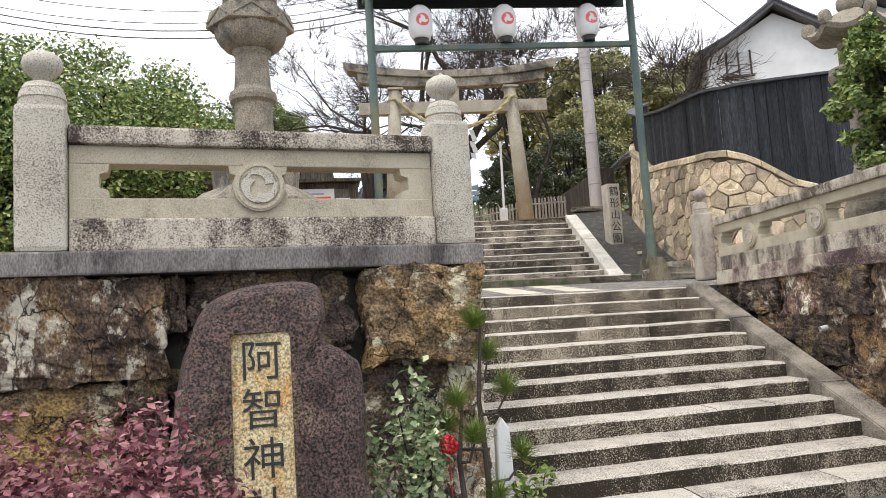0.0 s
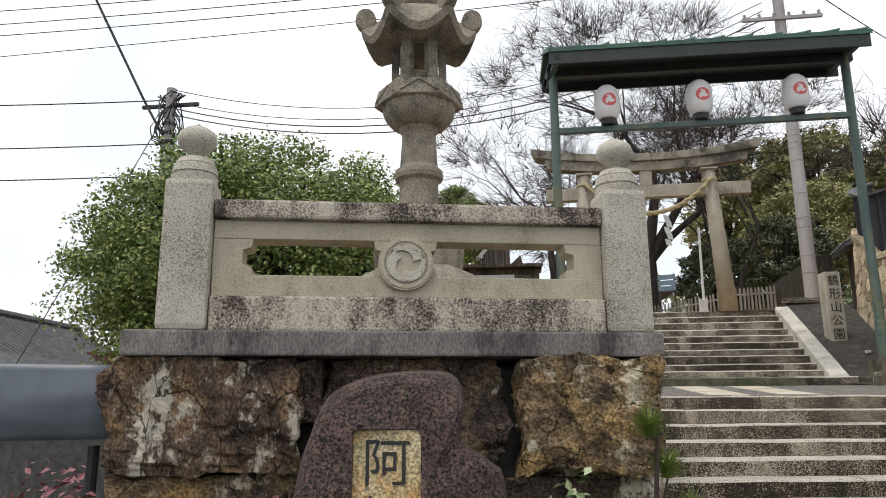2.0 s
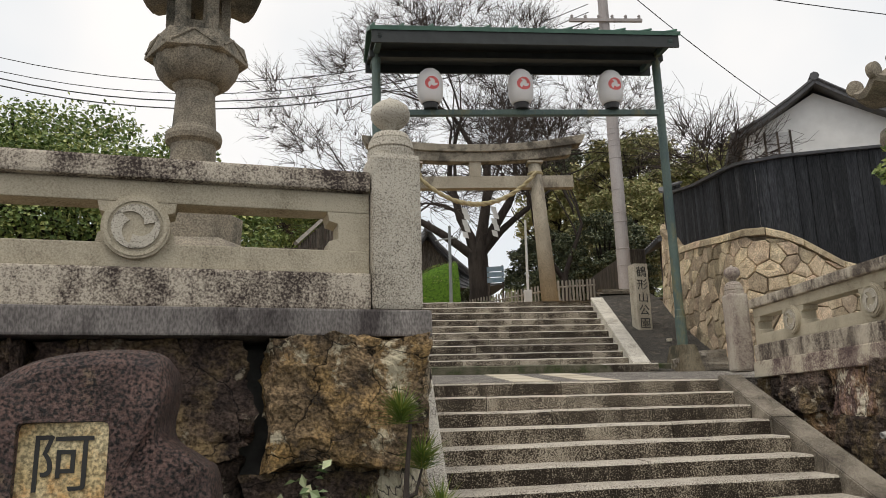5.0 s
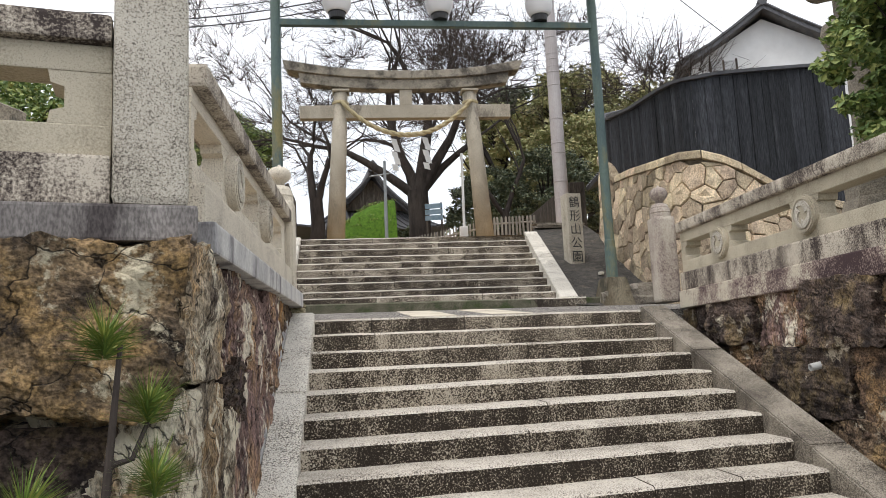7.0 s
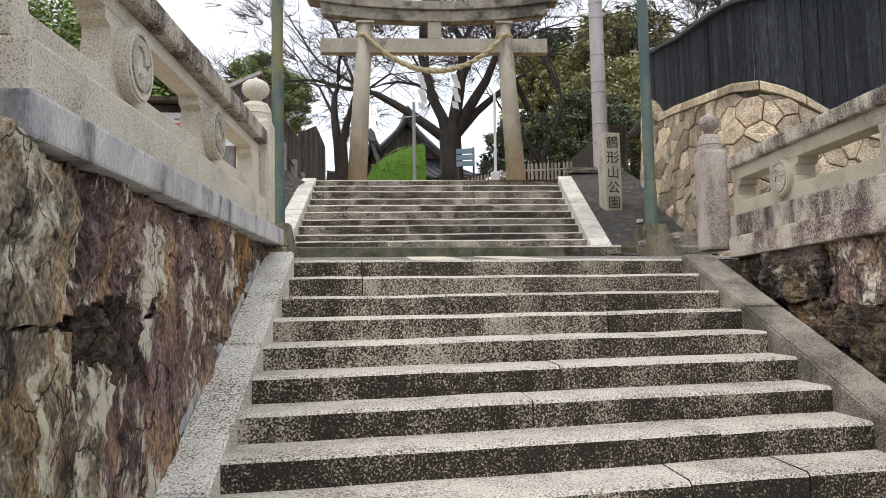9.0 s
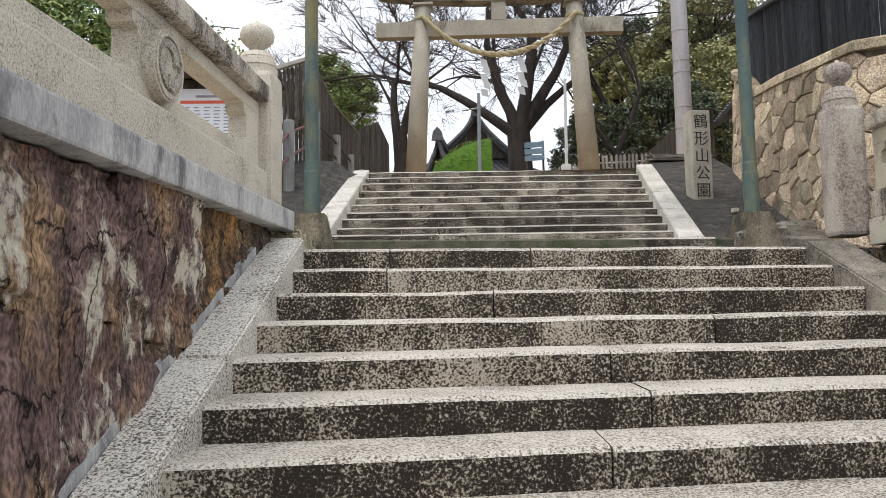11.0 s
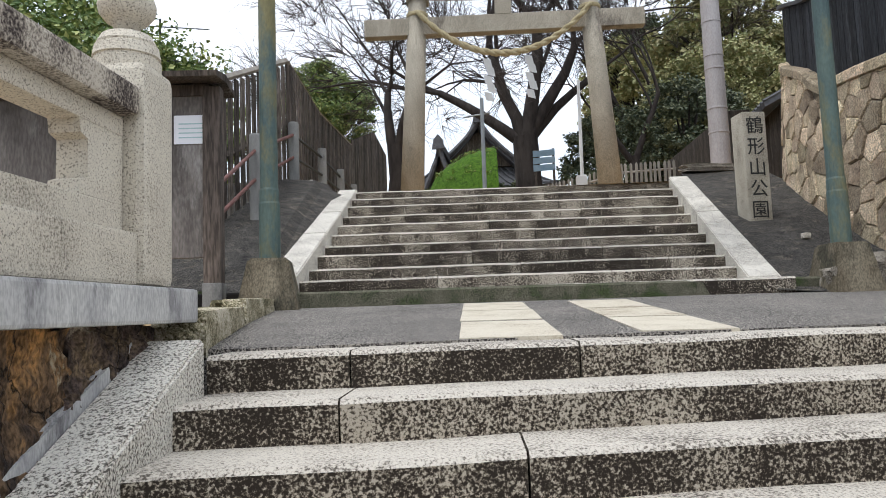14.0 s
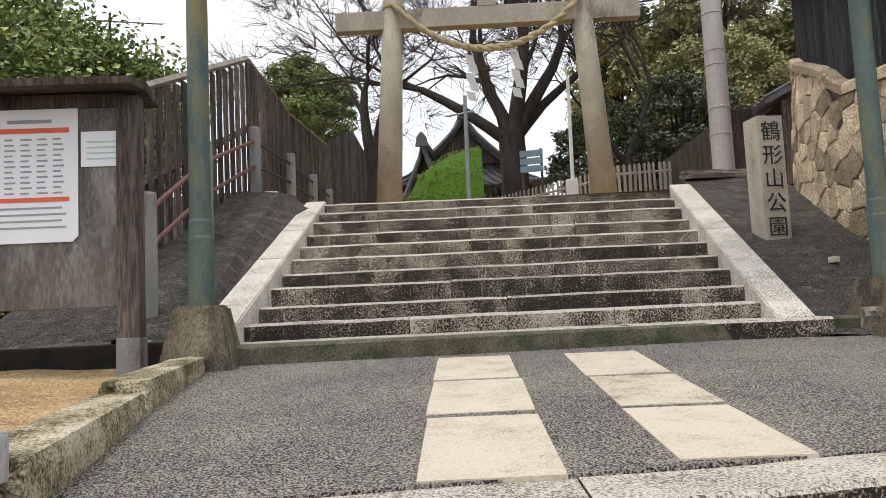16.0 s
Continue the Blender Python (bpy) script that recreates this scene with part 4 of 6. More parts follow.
# ---- stone lantern ----
sl = thing("stone_lantern", "tall hexagonal granite lantern on a stepped base", "stone lantern", at=pose(-2.55, -3.55, 2.03, 0, 0, 10) @ Matrix.Diagonal((0.86, 0.86, 0.974, 1)))


def hexa(profile, bm=None, turn=0.0, sides=6):
    b = bmesh.new() if bm is None else bm
    rings = []
    for r, z in profile:
        rings.append([b.verts.new((r * math.cos(2 * math.pi * k / sides + turn), r * math.sin(2 * math.pi * k / sides + turn), z)) for k in range(sides)])
    for a, c in zip(rings, rings[1:]):
        for k in range(sides):
            b.faces.new((a[k], a[(k + 1) % sides], c[(k + 1) % sides], c[k]))
    b.faces.new(rings[0][::-1])
    b.faces.new(rings[-1])
    return b


part("lower_step", hexa([(1.0, 0.0), (1.0, 0.3), (0.98, 0.32)]), LANTERN, sl)
part("base_block", hexa([(0.74, 0.3), (0.74, 0.78), (0.70, 0.82), (0.55, 0.92)]), LANTERN, sl, "six-sided base stone")
part("upper_base", hexa([(0.44, 0.9), (0.46, 1.16), (0.42, 1.18)]), LANTERN, sl)
part("shaft", lathe([(0.27, 1.15), (0.24, 1.25), (0.205, 1.3), (0.20, 1.76), (0.21, 1.77), (0.245, 1.79), (0.255, 1.83), (0.245, 1.87), (0.215, 1.89), (0.195, 1.92), (0.175, 2.22), (0.20, 2.26), (0.215, 2.29)], 32), LANTERN, sl, "round shaft with a raised ring", smooth=False)
bm = bmesh.new()
n = 72
rings = []
for j in range(9):
    f = j / 8
    r0 = 0.205 + 0.165 * math.sin(f * math.pi / 2)
    ring = []
    for k in range(n):
        a = 2 * math.pi * k / n
        lobe = 0.022 * f * abs(math.sin(a * 9))
        ring.append(bm.verts.new(((r0 + lobe) * math.cos(a), (r0 + lobe) * math.sin(a), 2.28 + 0.22 * f ** 1.6)))
    rings.append(ring)
for u, v in zip(rings, rings[1:]):
    for k in range(n):
        bm.faces.new((u[k], u[(k + 1) % n], v[(k + 1) % n], v[k]))
bm.faces.new(rings[-1])
part("lotus", bm, LANTERN, sl, "carved lotus-petal bowl")
plat = part("platform", hexa([(0.44, 2.49), (0.47, 2.50), (0.47, 2.52), (0.43, 2.66), (0.30, 2.70)]), LANTERN, sl, "six-sided platform with carved lattice")
for k in range(6):
    a0, a1 = 2 * math.pi * k / 6, 2 * math.pi * (k + 1) / 6
    for d in (0, 1):
        p = [Vector((0.478 * math.cos(a), 0.478 * math.sin(a), 2.53)) for a in (a0, a1)]
        q = [Vector((0.436 * math.cos(a), 0.436 * math.sin(a), 2.65)) for a in (a0, a1)]
        bm = bmesh.new()
        m0, m1 = p[0].lerp(p[1], 0.1), q[0].lerp(q[1], 0.5)
        m2, m3 = p[0].lerp(p[1], 0.9), q[0].lerp(q[1], 0.5)
        tube(bm, [m0, m1] if d == 0 else [m2, m3], [0.012, 0.012], 5)
        part("lattice_bar", bm, LANTERN, plat)
for k in range(6):
    a = 2 * math.pi * k / 6
    bm = box(-0.04, -0.06, 2.69, 0.04, 0.06, 3.10, 0.006)
    bmesh.ops.rotate(bm, cent=(0, 0, 0), matrix=Matrix.Rotation(a, 3, "Z"), verts=bm.verts[:])
    bmesh.ops.translate(bm, vec=(0.25 * math.cos(a), 0.25 * math.sin(a), 0), verts=bm.verts[:])
    part("fire_box_pillar", bm, LANTERN, sl)
part("fire_box_floor", hexa([(0.27, 2.68), (0.27, 2.79), (0.25, 2.80)]), LANTERN, sl)
part("fire_box_lintel", hexa([(0.27, 3.06), (0.29, 3.12)]), LANTERN, sl)
bm = bmesh.new()
rings = []
for r, z0, lift in ((0.26, 3.08, 0), (0.61, 3.05, 0.17), (0.64, 3.12, 0.22), (0.52, 3.24, 0.12), (0.32, 3.41, 0.03), (0.20, 3.50, 0)):
    ring = []
    for k in range(36):
        a = 2 * math.pi * k / 36
        c = abs(((k % 6) / 6) * 2 - 1)
        flat = math.cos(math.pi / 6) / math.cos(((k % 6) / 6 - 0.5) * math.pi / 3)
        ring.append(bm.verts.new((r * flat * math.cos(a), r * flat * math.sin(a), z0 + lift * c ** 2)))
    rings.append(ring)
for u, v in zip(rings, rings[1:]):
    for k in range(36):
        bm.faces.new((u[k], u[(k + 1) % 36], v[(k + 1) % 36], v[k]))
bm.faces.new(rings[0][::-1])
bm.faces.new(rings[-1])
rf = part("roof", bm, LANTERN, sl, "six-sided stone roof with curled corners")
for k in range(6):
    a = 2 * math.pi * k / 6
    bm = lathe([(0.05, -0.065), (0.105, -0.06), (0.115, 0.0), (0.105, 0.06), (0.05, 0.065)], 18)
    bmesh.ops.rotate(bm, cent=(0, 0, 0), matrix=Matrix.Rotation(radians(90), 3, "X"), verts=bm.verts[:])
    bmesh.ops.rotate(bm, cent=(0, 0, 0), matrix=Matrix.Rotation(a, 3, "Z"), verts=bm.verts[:])
    bmesh.ops.translate(bm, vec=(0.575 * math.cos(a), 0.575 * math.sin(a), 3.39), verts=bm.verts[:])
    part("corner_scroll", bm, LANTERN, rf, "curled scroll at the roof corner")
part("jewel_stand", lathe([(0.16, 3.5), (0.2, 3.54), (0.215, 3.6), (0.20, 3.66), (0.15, 3.69)], 18), LANTERN, sl)
part("jewel", lathe([(0.14, 3.68), (0.185, 3.74), (0.19, 3.80), (0.165, 3.87), (0.11, 3.92), (0.03, 3.945)], 24), LANTERN, sl, "round jewel on the top", smooth=True)


# ---- inscribed stone and plants at the foot of the wall ----
def words(body, size, m, material, parent, name="inscription", depth=0.004, vertical=True):
    """Writing in the built-in font, one character under the other."""
    cu = bpy.data.curves.new(name, "FONT")
    cu.body = "\n".join(body) if vertical else body
    cu.size, cu.extrude, cu.align_x, cu.offset = size, depth, "CENTER", 0.0
    cu.space_line = 1.12
    ob = new(name, cu)
    bpy.context.view_layer.update()
    me = bpy.data.meshes.new_from_object(ob.evaluated_get(bpy.context.evaluated_depsgraph_get()))
    bpy.data.objects.remove(ob)
    me.materials.clear()
    me.materials.append(material)
    o2 = new(name, me)
    o2.matrix_world = m
    o2.parent = parent
    return o2


def profile_solid(outline, depth, cuts, seed, amp):
    """A standing slab with a rounded rough face, from an outline in x and z."""
    n = len(outline)
    cx = sum(p[0] for p in outline) / n
    cz = sum(p[1] for p in outline) / n
    b = bmesh.new()
    rings = []
    for k, (f, y) in enumerate(((1.0, depth), (1.02, depth * 0.5), (1.0, 0.10), (0.965, 0.035), (0.90, 0.0), (0.7, -0.012), (0.45, -0.015), (0.2, -0.015))):
        ring = []
        for x, z in outline:
            p = Vector((cx + (x - cx) * f, y, cz + (z - cz) * f))
            w = noise.fractal(p * 4 + Vector((seed, 0, 0)), 0.9, 2.1, 4) * amp
            p.y -= w
            p.x += w * 0.5
            ring.append(b.verts.new(p))
        rings.append(ring)
    for u, v in zip(rings, rings[1:]):
        for i in range(n):
            b.faces.new((u[i], u[(i + 1) % n], v[(i + 1) % n], v[i]))
    b.faces.new(rings[0][::-1])
    b.faces.new(rings[-1])
    bmesh.ops.recalc_face_normals(b, faces=b.faces[:])
    return b


def smooth_outline(pts, n=6):
    out = []
    m = len(pts)
    for i in range(m):
        p0, p1, p2, p3 = (Vector(pts[(i + k - 1) % m]) for k in range(4))
        for k in range(n):
            t = k / n
            out.append(0.5 * ((2 * p1) + (-p0 + p2) * t + (2 * p0 - 5 * p1 + 4 * p2 - p3) * t * t + (-p0 + 3 * p1 - 3 * p2 + p3) * t ** 3))
    return [(p.x, p.y) for p in out]


STM = pose(-2.17, -6.55, 0, -3, 0, 8)
stele = thing("inscribed_stone", "dark purple standing stone with a carved ochre panel", "monument", at=STM)
ol = smooth_outline([(-0.54, -0.05), (-0.53, 0.7), (-0.47, 1.2), (-0.36, 1.68), (-0.22, 1.84), (0.05, 1.90), (0.28, 1.885), (0.335, 1.76), (0.315, 1.58), (0.45, 1.48), (0.52, 1.36), (0.53, 0.7), (0.54, -0.05)], 5)
boulder = finish("boulder", profile_solid(ol, 0.42, 0, 3.0, 0.035), STELE, label="dark rough granite boulder")
cutter = finish("cutter", box(-0.175, -0.3, 0.2, 0.135, 0.035, 1.625, 0.03), STELE)
cut = boulder.modifiers.new("recess", "BOOLEAN")
cut.operation, cut.object = "DIFFERENCE", cutter
bpy.context.view_layer.update()
carved = bpy.data.meshes.new_from_object(boulder.evaluated_get(bpy.context.evaluated_depsgraph_get()))
boulder.modifiers.clear()
boulder.data = carved
bpy.data.objects.remove(cutter)
boulder.parent = stele
part("panel", box(-0.19, 0.012, 0.19, 0.15, 0.06, 1.64), STELEPANEL, stele, "recessed ochre panel")
words("阿智神社", 0.225, pose(-0.02, 0.011, 1.40, 90, 0, 0), INK, stele)


def leafy(b, c, rad, count, size, rnd, flat=0.0, up=0.35):
    """Leaves round a point: small pointed blades in all directions."""
    for _ in range(count):
        d = Vector((rnd.gauss(0, 1), rnd.gauss(0, 1), rnd.gauss(0, 1)))
        d.normalize()
        p = Vector(c) + Vector((d.x * rad[0], d.y * rad[1], d.z * rad[2])) * (rnd.random() ** 0.4)
        a = Vector((rnd.gauss(0, 1), rnd.gauss(0, 1), rnd.gauss(0, 0.6) - 0.2)).normalized()
        s = d.cross(a)
        if s.length < 1e-3:
            continue
        s.normalize()
        L = size * rnd.uniform(0.7, 1.3)
        W = L * 0.31
        n = a.cross(s) * L * 0.12
        q = [b.verts.new(p), b.verts.new(p + a * L * 0.5 + s * W + n), b.verts.new(p + a * L), b.verts.new(p + a * L * 0.5 - s * W + n)]
        b.faces.new(q)


def shrub(name, at, rad, clumps, per, size, material, label, category="shrub", seed=1, stems=6):
    rnd = random.Random(seed)
    e = thing(name, label, category, at=pose(*at))
    b = bmesh.new()
    w = bmesh.new()
    for k in range(clumps):
        d = Vector((rnd.gauss(0, 0.5), rnd.gauss(0, 0.5), rnd.gauss(0, 0.5)))
        c = (d.x * rad[0], d.y * rad[1], rad[2] + d.z * rad[2] * 0.9)
        leafy(b, c, (rad[0] * 0.35, rad[1] * 0.35, rad[2] * 0.35), per, size, rnd)
        if k < stems * 3:
            tube(w, [(0, 0, 0), (c[0] * 0.5 + 0.02, c[1] * 0.5, c[2] * 0.6), c], [0.012, 0.008, 0.003], 5)
    part("stems", w, BARK, e)
    part("foliage", b, material, e)
    return e


shrub("red_nandina", (-3.15, -6.95, 0.0), (0.70, 0.45, 0.62), 130, 100, 0.046, LEAFRED, "dense crimson-leaved shrub in front of the stone wall", seed=4)
shrub("red_nandina", (-2.45, -7.0, 0.0), (0.34, 0.28, 0.46), 45, 90, 0.044, LEAFRED, "dense crimson-leaved shrub in front of the stone wall", seed=5)
shrub("variegated_shrub", (-1.40, -5.98, 0.25), (0.26, 0.2, 0.50), 26, 46, 0.055, VARIEGATED, "slender shrub with cream-edged leaves against the wall", seed=6)
fl = bmesh.new()
rnd = random.Random(9)
for _ in range(60):
    d = Vector((rnd.gauss(0, 1), rnd.gauss(0, 1), rnd.gauss(0, 1))).normalized() * 0.05
    r = bmesh.ops.create_icosphere(fl, subdivisions=1, radius=0.014)
    bmesh.ops.translate(fl, vec=Vector((0, 0, 0.9)) + d, verts=r["verts"])
tube(fl, [(0.02, 0.05, 0), (0.01, 0.02, 0.5), (0, 0, 0.88)], [0.008, 0.006, 0.004], 5)
tagged(finish("red_berry_cluster", fl, mat("red_berry", (0.55, 0.01, 0.02), (0.40, 0.01, 0.015), 20, 0.4, 0), m=pose(-1.19, -6.0, 0.0)), "cluster of bright red berries among the plants", "plant")


def young_pine(name, at, h, tufts, seed, label):
    rnd = random.Random(seed)
    e = thing(name, label, "pine", at=pose(*at))
    w = bmesh.new()
    tube(w, [(0, 0, 0), (0.02, 0.01, h * 0.4), (-0.01, 0, h * 0.7), (0.03, 0, h)], [0.026, 0.02, 0.015, 0.008], 8)
    b = bmesh.new()
    for k in range(tufts):
        z = h * (0.48 + 0.52 * k / max(tufts - 1, 1))
        a = k * 2.4 + rnd.random()
        r = 0.30 * (1 - 0.55 * k / tufts) * rnd.uniform(0.6, 1.1) if k < tufts - 1 else 0.02
        c = Vector((r * math.cos(a), r * math.sin(a) * 0.7, z))
        if k < tufts - 1:
            tube(w, [(0, 0, z - 0.16), (c.x * 0.6, c.y * 0.6, z - 0.15), (c.x, c.y, z - 0.04)], [0.012, 0.009, 0.006], 6)
        for _ in range(260):
            d = Vector((rnd.gauss(0, 1), rnd.gauss(0, 1), abs(rnd.gauss(0, 1)) * 0.9)).normalized()
            s = d.cross(Vector((0.3, 0.5, 0.8))).normalized() * 0.0034
            L = rnd.uniform(0.09, 0.16)
            o = c + d * 0.01 + Vector((0, 0, rnd.uniform(-0.05, 0.03)))
            b.faces.new((b.verts.new(o - s), b.verts.new(o + s), b.verts.new(o + d * L)))
    part("trunk", w, TWIG, e)
    part("needles", b, NEEDLE, e)
    return e


young_pine("young_pine", (-0.95, -5.80, 0.0), 1.62, 5, 3, "young pine sapling with tufts of bright needles")
young_pine("young_pine", (-1.12, -6.0, 0.0), 1.15, 4, 5, "young pine sapling with tufts of bright needles")
shrub("low_green_shrub", (-0.65, -5.45, 0.0), (0.3, 0.25, 0.30), 14, 40, 0.06, NEEDLE, "low tangle of green and yellow foliage by the steps", seed=16)
tagged(finish("marker_stub", prism([(-0.06, 0), (0.06, 0), (0.045, 0.45), (0.0, 0.52), (-0.045, 0.45)], 0.12, bevel=0.01), WHITE, m=pose(-0.72, -5.25, 0.42)), "short white pointed marker post at the kerb", "marker")


# ---- right of the landing: slope, stone wall, fence ----
def slope_z(x, y):
    return 2.25 + (y - 3.3) * 0.40 if y > 3.3 else 2.25


b = bmesh.new()
xs = [3.3, 3.7, 4.2, 4.7, 5.3]
ys = [3.35, 3.7, 4.4, 5.2, 6.0, 7.0, 8.0, 9.0]
g = []
for x in xs:
    col = []
    for y in ys:
        xx = x + 0.13 * (y - 3.4) * max(0, 1 - (x - 3.3) / 2)
        z = slope_z(x, y) + 0.05 * noise.noise(Vector((x * 2, y * 2, 0)))
        col.append(b.verts.new((xx, y, z)))
    g.append(col)
for i in range(len(xs) - 1):
    for j in range(len(ys) - 1):
        b.faces.new((g[i][j], g[i + 1][j], g[i + 1][j + 1], g[i][j + 1]))
tagged(finish("earth_slope", b, SOIL, smooth=True), "dark bare earth slope beside the upper steps", "ground", kind="structure")
for k, (x, y, w, h) in enumerate(((4.35, 3.5, 1.2, 0.22), (4.9, 3.95, 0.9, 0.2), (4.6, 8.75, 1.2, 0.12))):
    bm = rock(w, 0.3, h, 70 + k, 0.08, 5, 0.8)
    tagged(finish("edging_stone", bm, KERBDARK, m=pose(x, y, slope_z(x, y) + 0.03, 0, 0, 6)), "mossy stone edging at the foot of the earth slope", "edging stone", "edging stones")

PATHW = [(8.6, 3.6), (6.7, 3.05), (5.75, 2.8), (5.3, 2.82), (5.08, 3.05), (5.0, 3.6), (5.0, 5.0), (5.06, 6.2), (5.25, 7.6), (5.7, 8.8), (6.8, 10.2)]
CAPZ = [(0, 3.7), (1.98, 4.02), (2.95, 4.45), (3.4, 4.58), (3.75, 4.62), (4.3, 4.66), (5.7, 4.85), (6.7, 4.95), (7.3, 5.35), (9.0, 6.0), (11.2, 6.6)]
FENCEZ = [(0, 6.35), (3.4, 5.78), (5.7, 6.0), (7.3, 6.3), (11.2, 7.6)]


def lerp_at(table, s):
    for (a, u), (c, v) in zip(table, table[1:]):
        if s <= c:
            return u + (v - u) * (s - a) / (c - a)
    return table[-1][1]


acc = [0.0]
for p, q in zip(PATHW, PATHW[1:]):
    acc.append(acc[-1] + math.dist(p, q))


def on_wall(s, z, out=0.0, batter=0.06):
    s = min(max(s, 0), acc[-1] - 1e-4)
    for i in range(len(acc) - 1):
        if s <= acc[i + 1]:
            break
    f = (s - acc[i]) / (acc[i + 1] - acc[i])
    px = PATHW[i][0] + (PATHW[i + 1][0] - PATHW[i][0]) * f
    py = PATHW[i][1] + (PATHW[i + 1][1] - PATHW[i][1]) * f

    def nrm(k):
        k = min(max(k, 0), len(PATHW) - 2)
        d = Vector(PATHW[k + 1]) - Vector(PATHW[k])
        d.normalize()
        return Vector((d.y, -d.x)) * -1
    n = nrm(i)
    n = n.lerp(nrm(i + 1), max(0, f - 0.5)) if f > 0.5 else n.lerp(nrm(i - 1), max(0, 0.5 - f))
    n.normalize()
    w = out + batter * (4.5 - z)
    return Vector((px + n.x * w, py + n.y * w, z))


# the outward side faces the steps
if (on_wall(6.0, 3, 0.5) - on_wall(6.0, 3, 0)).x > 0:
    SIGN = -1
else:
    SIGN = 1

rubble = thing("wall_rubble", "curved retaining wall of tan fitted stones", "wall", kind="structure")
b = bmesh.new()
ns = 44
rows = []
for k in range(ns + 1):
    s = acc[-1] * k / ns
    zt = lerp_at(CAPZ, s)
    rows.append([b.verts.new(on_wall(s, 1.9, SIGN * -0.03)), b.verts.new(on_wall(s, zt, SIGN * -0.03)), b.verts.new(on_wall(s, zt, SIGN * -0.45)), b.verts.new(on_wall(s, 1.9, SIGN * -0.45))])
for u, v in zip(rows, rows[1:]):
    for i in range(4):
        b.faces.new((u[i], v[i], v[(i + 1) % 4], u[(i + 1) % 4]))
bmesh.ops.recalc_face_normals(b, faces=b.faces[:])
part("wall_core", b, JOINT, rubble)


def clip(poly, p, q):
    """Keeps the part of a polygon nearer to p than to q."""
    m = ((p[0] + q[0]) / 2, (p[1] + q[1]) / 2)
    d = (q[0] - p[0], q[1] - p[1])
    out = []
    for i in range(len(poly)):
        a, c = poly[i], poly[(i + 1) % len(poly)]
        fa = (a[0] - m[0]) * d[0] + (a[1] - m[1]) * d[1]
        fc = (c[0] - m[0]) * d[0] + (c[1] - m[1]) * d[1]
        if fa <= 0:
            out.append(a)
        if fa * fc < 0:
            t = fa / (fa - fc)
            out.append((a[0] + (c[0] - a[0]) * t, a[1] + (c[1] - a[1]) * t))
    return out


rnd = random.Random(21)
seeds = []
ds = 0.30
row = 0
z = 2.0
while z < 6.6:
    s = 0.9 + (row % 2) * ds / 2
    while s < 10.4:
        seeds.append((s + rnd.uniform(-0.12, 0.12), z + rnd.uniform(-0.11, 0.11)))
        if rnd.random() < 0.14:
            seeds.pop()
        s += ds
    z += 0.27
    row += 1
for p in seeds:
    zt = lerp_at(CAPZ, p[0]) - 0.13
    zb = 1.95 + max(0, (p[0] - 4.6)) * 0.28
    if p[1] > zt + 0.12 or p[1] < zb:
        continue
    poly = [(p[0] - 0.5, p[1] - 0.5), (p[0] + 0.5, p[1] - 0.5), (p[0] + 0.5, p[1] + 0.5), (p[0] - 0.5, p[1] + 0.5)]
    for q in seeds:
        if q != p and abs(q[0] - p[0]) < 0.8 and abs(q[1] - p[1]) < 0.8:
            poly = clip(poly, p, q)
    poly = [(s, min(zz, lerp_at(CAPZ, s) - 0.13)) for s, zz in poly]
    if len(poly) < 3:
        continue
    cx = sum(a for a, _ in poly) / len(poly)
    cz = sum(a for _, a in poly) / len(poly)
    b = bmesh.new()
    bul = rnd.uniform(0.02, 0.055)
    rg = []
    for f, o in ((0.965, -0.05), (0.955, bul * 0.5), (0.87, bul * 0.95), (0.45, bul)):
        rg.append([b.verts.new(on_wall(cx + (a - cx) * f, cz + (c - cz) * f, SIGN * (o + 0.012 * noise.noise(Vector((a * 5, c * 5, f)))))) for a, c in poly])
    for u, v in zip(rg, rg[1:]):
        for i in range(len(u)):
            b.faces.new((u[i], u[(i + 1) % len(u)], v[(i + 1) % len(u)], v[i]))
    b.faces.new(rg[-1])
    bmesh.ops.recalc_face_normals(b, faces=b.faces[:])
    part("stone", b, WALLSTONE, rubble)
s = 0.6
k = 0
while s < 10.6:
    L = rnd.uniform(0.5, 0.8)
    b = bmesh.new()
    vs = []
    for t in (s + 0.01, s + L / 2, s + L - 0.01):
        zt = lerp_at(CAPZ, t)
        vs.append([b.verts.new(on_wall(t, zz, SIGN * o)) for zz, o in ((zt - 0.125, 0.07), (zt - 0.02, 0.075), (zt + 0.005, 0.05), (zt + 0.005, -0.3), (zt - 0.125, -0.3))])
    for u, v in zip(vs, vs[1:]):
        for i in range(5):
            b.faces.new((u[i], v[i], v[(i + 1) % 5], u[(i + 1) % 5]))
    b.faces.new(vs[0])
    b.faces.new(vs[-1][::-1])
    bmesh.ops.recalc_face_normals(b, faces=b.faces[:])
    part("cap_stone", b, WALLSTONE, rubble)
    s += L

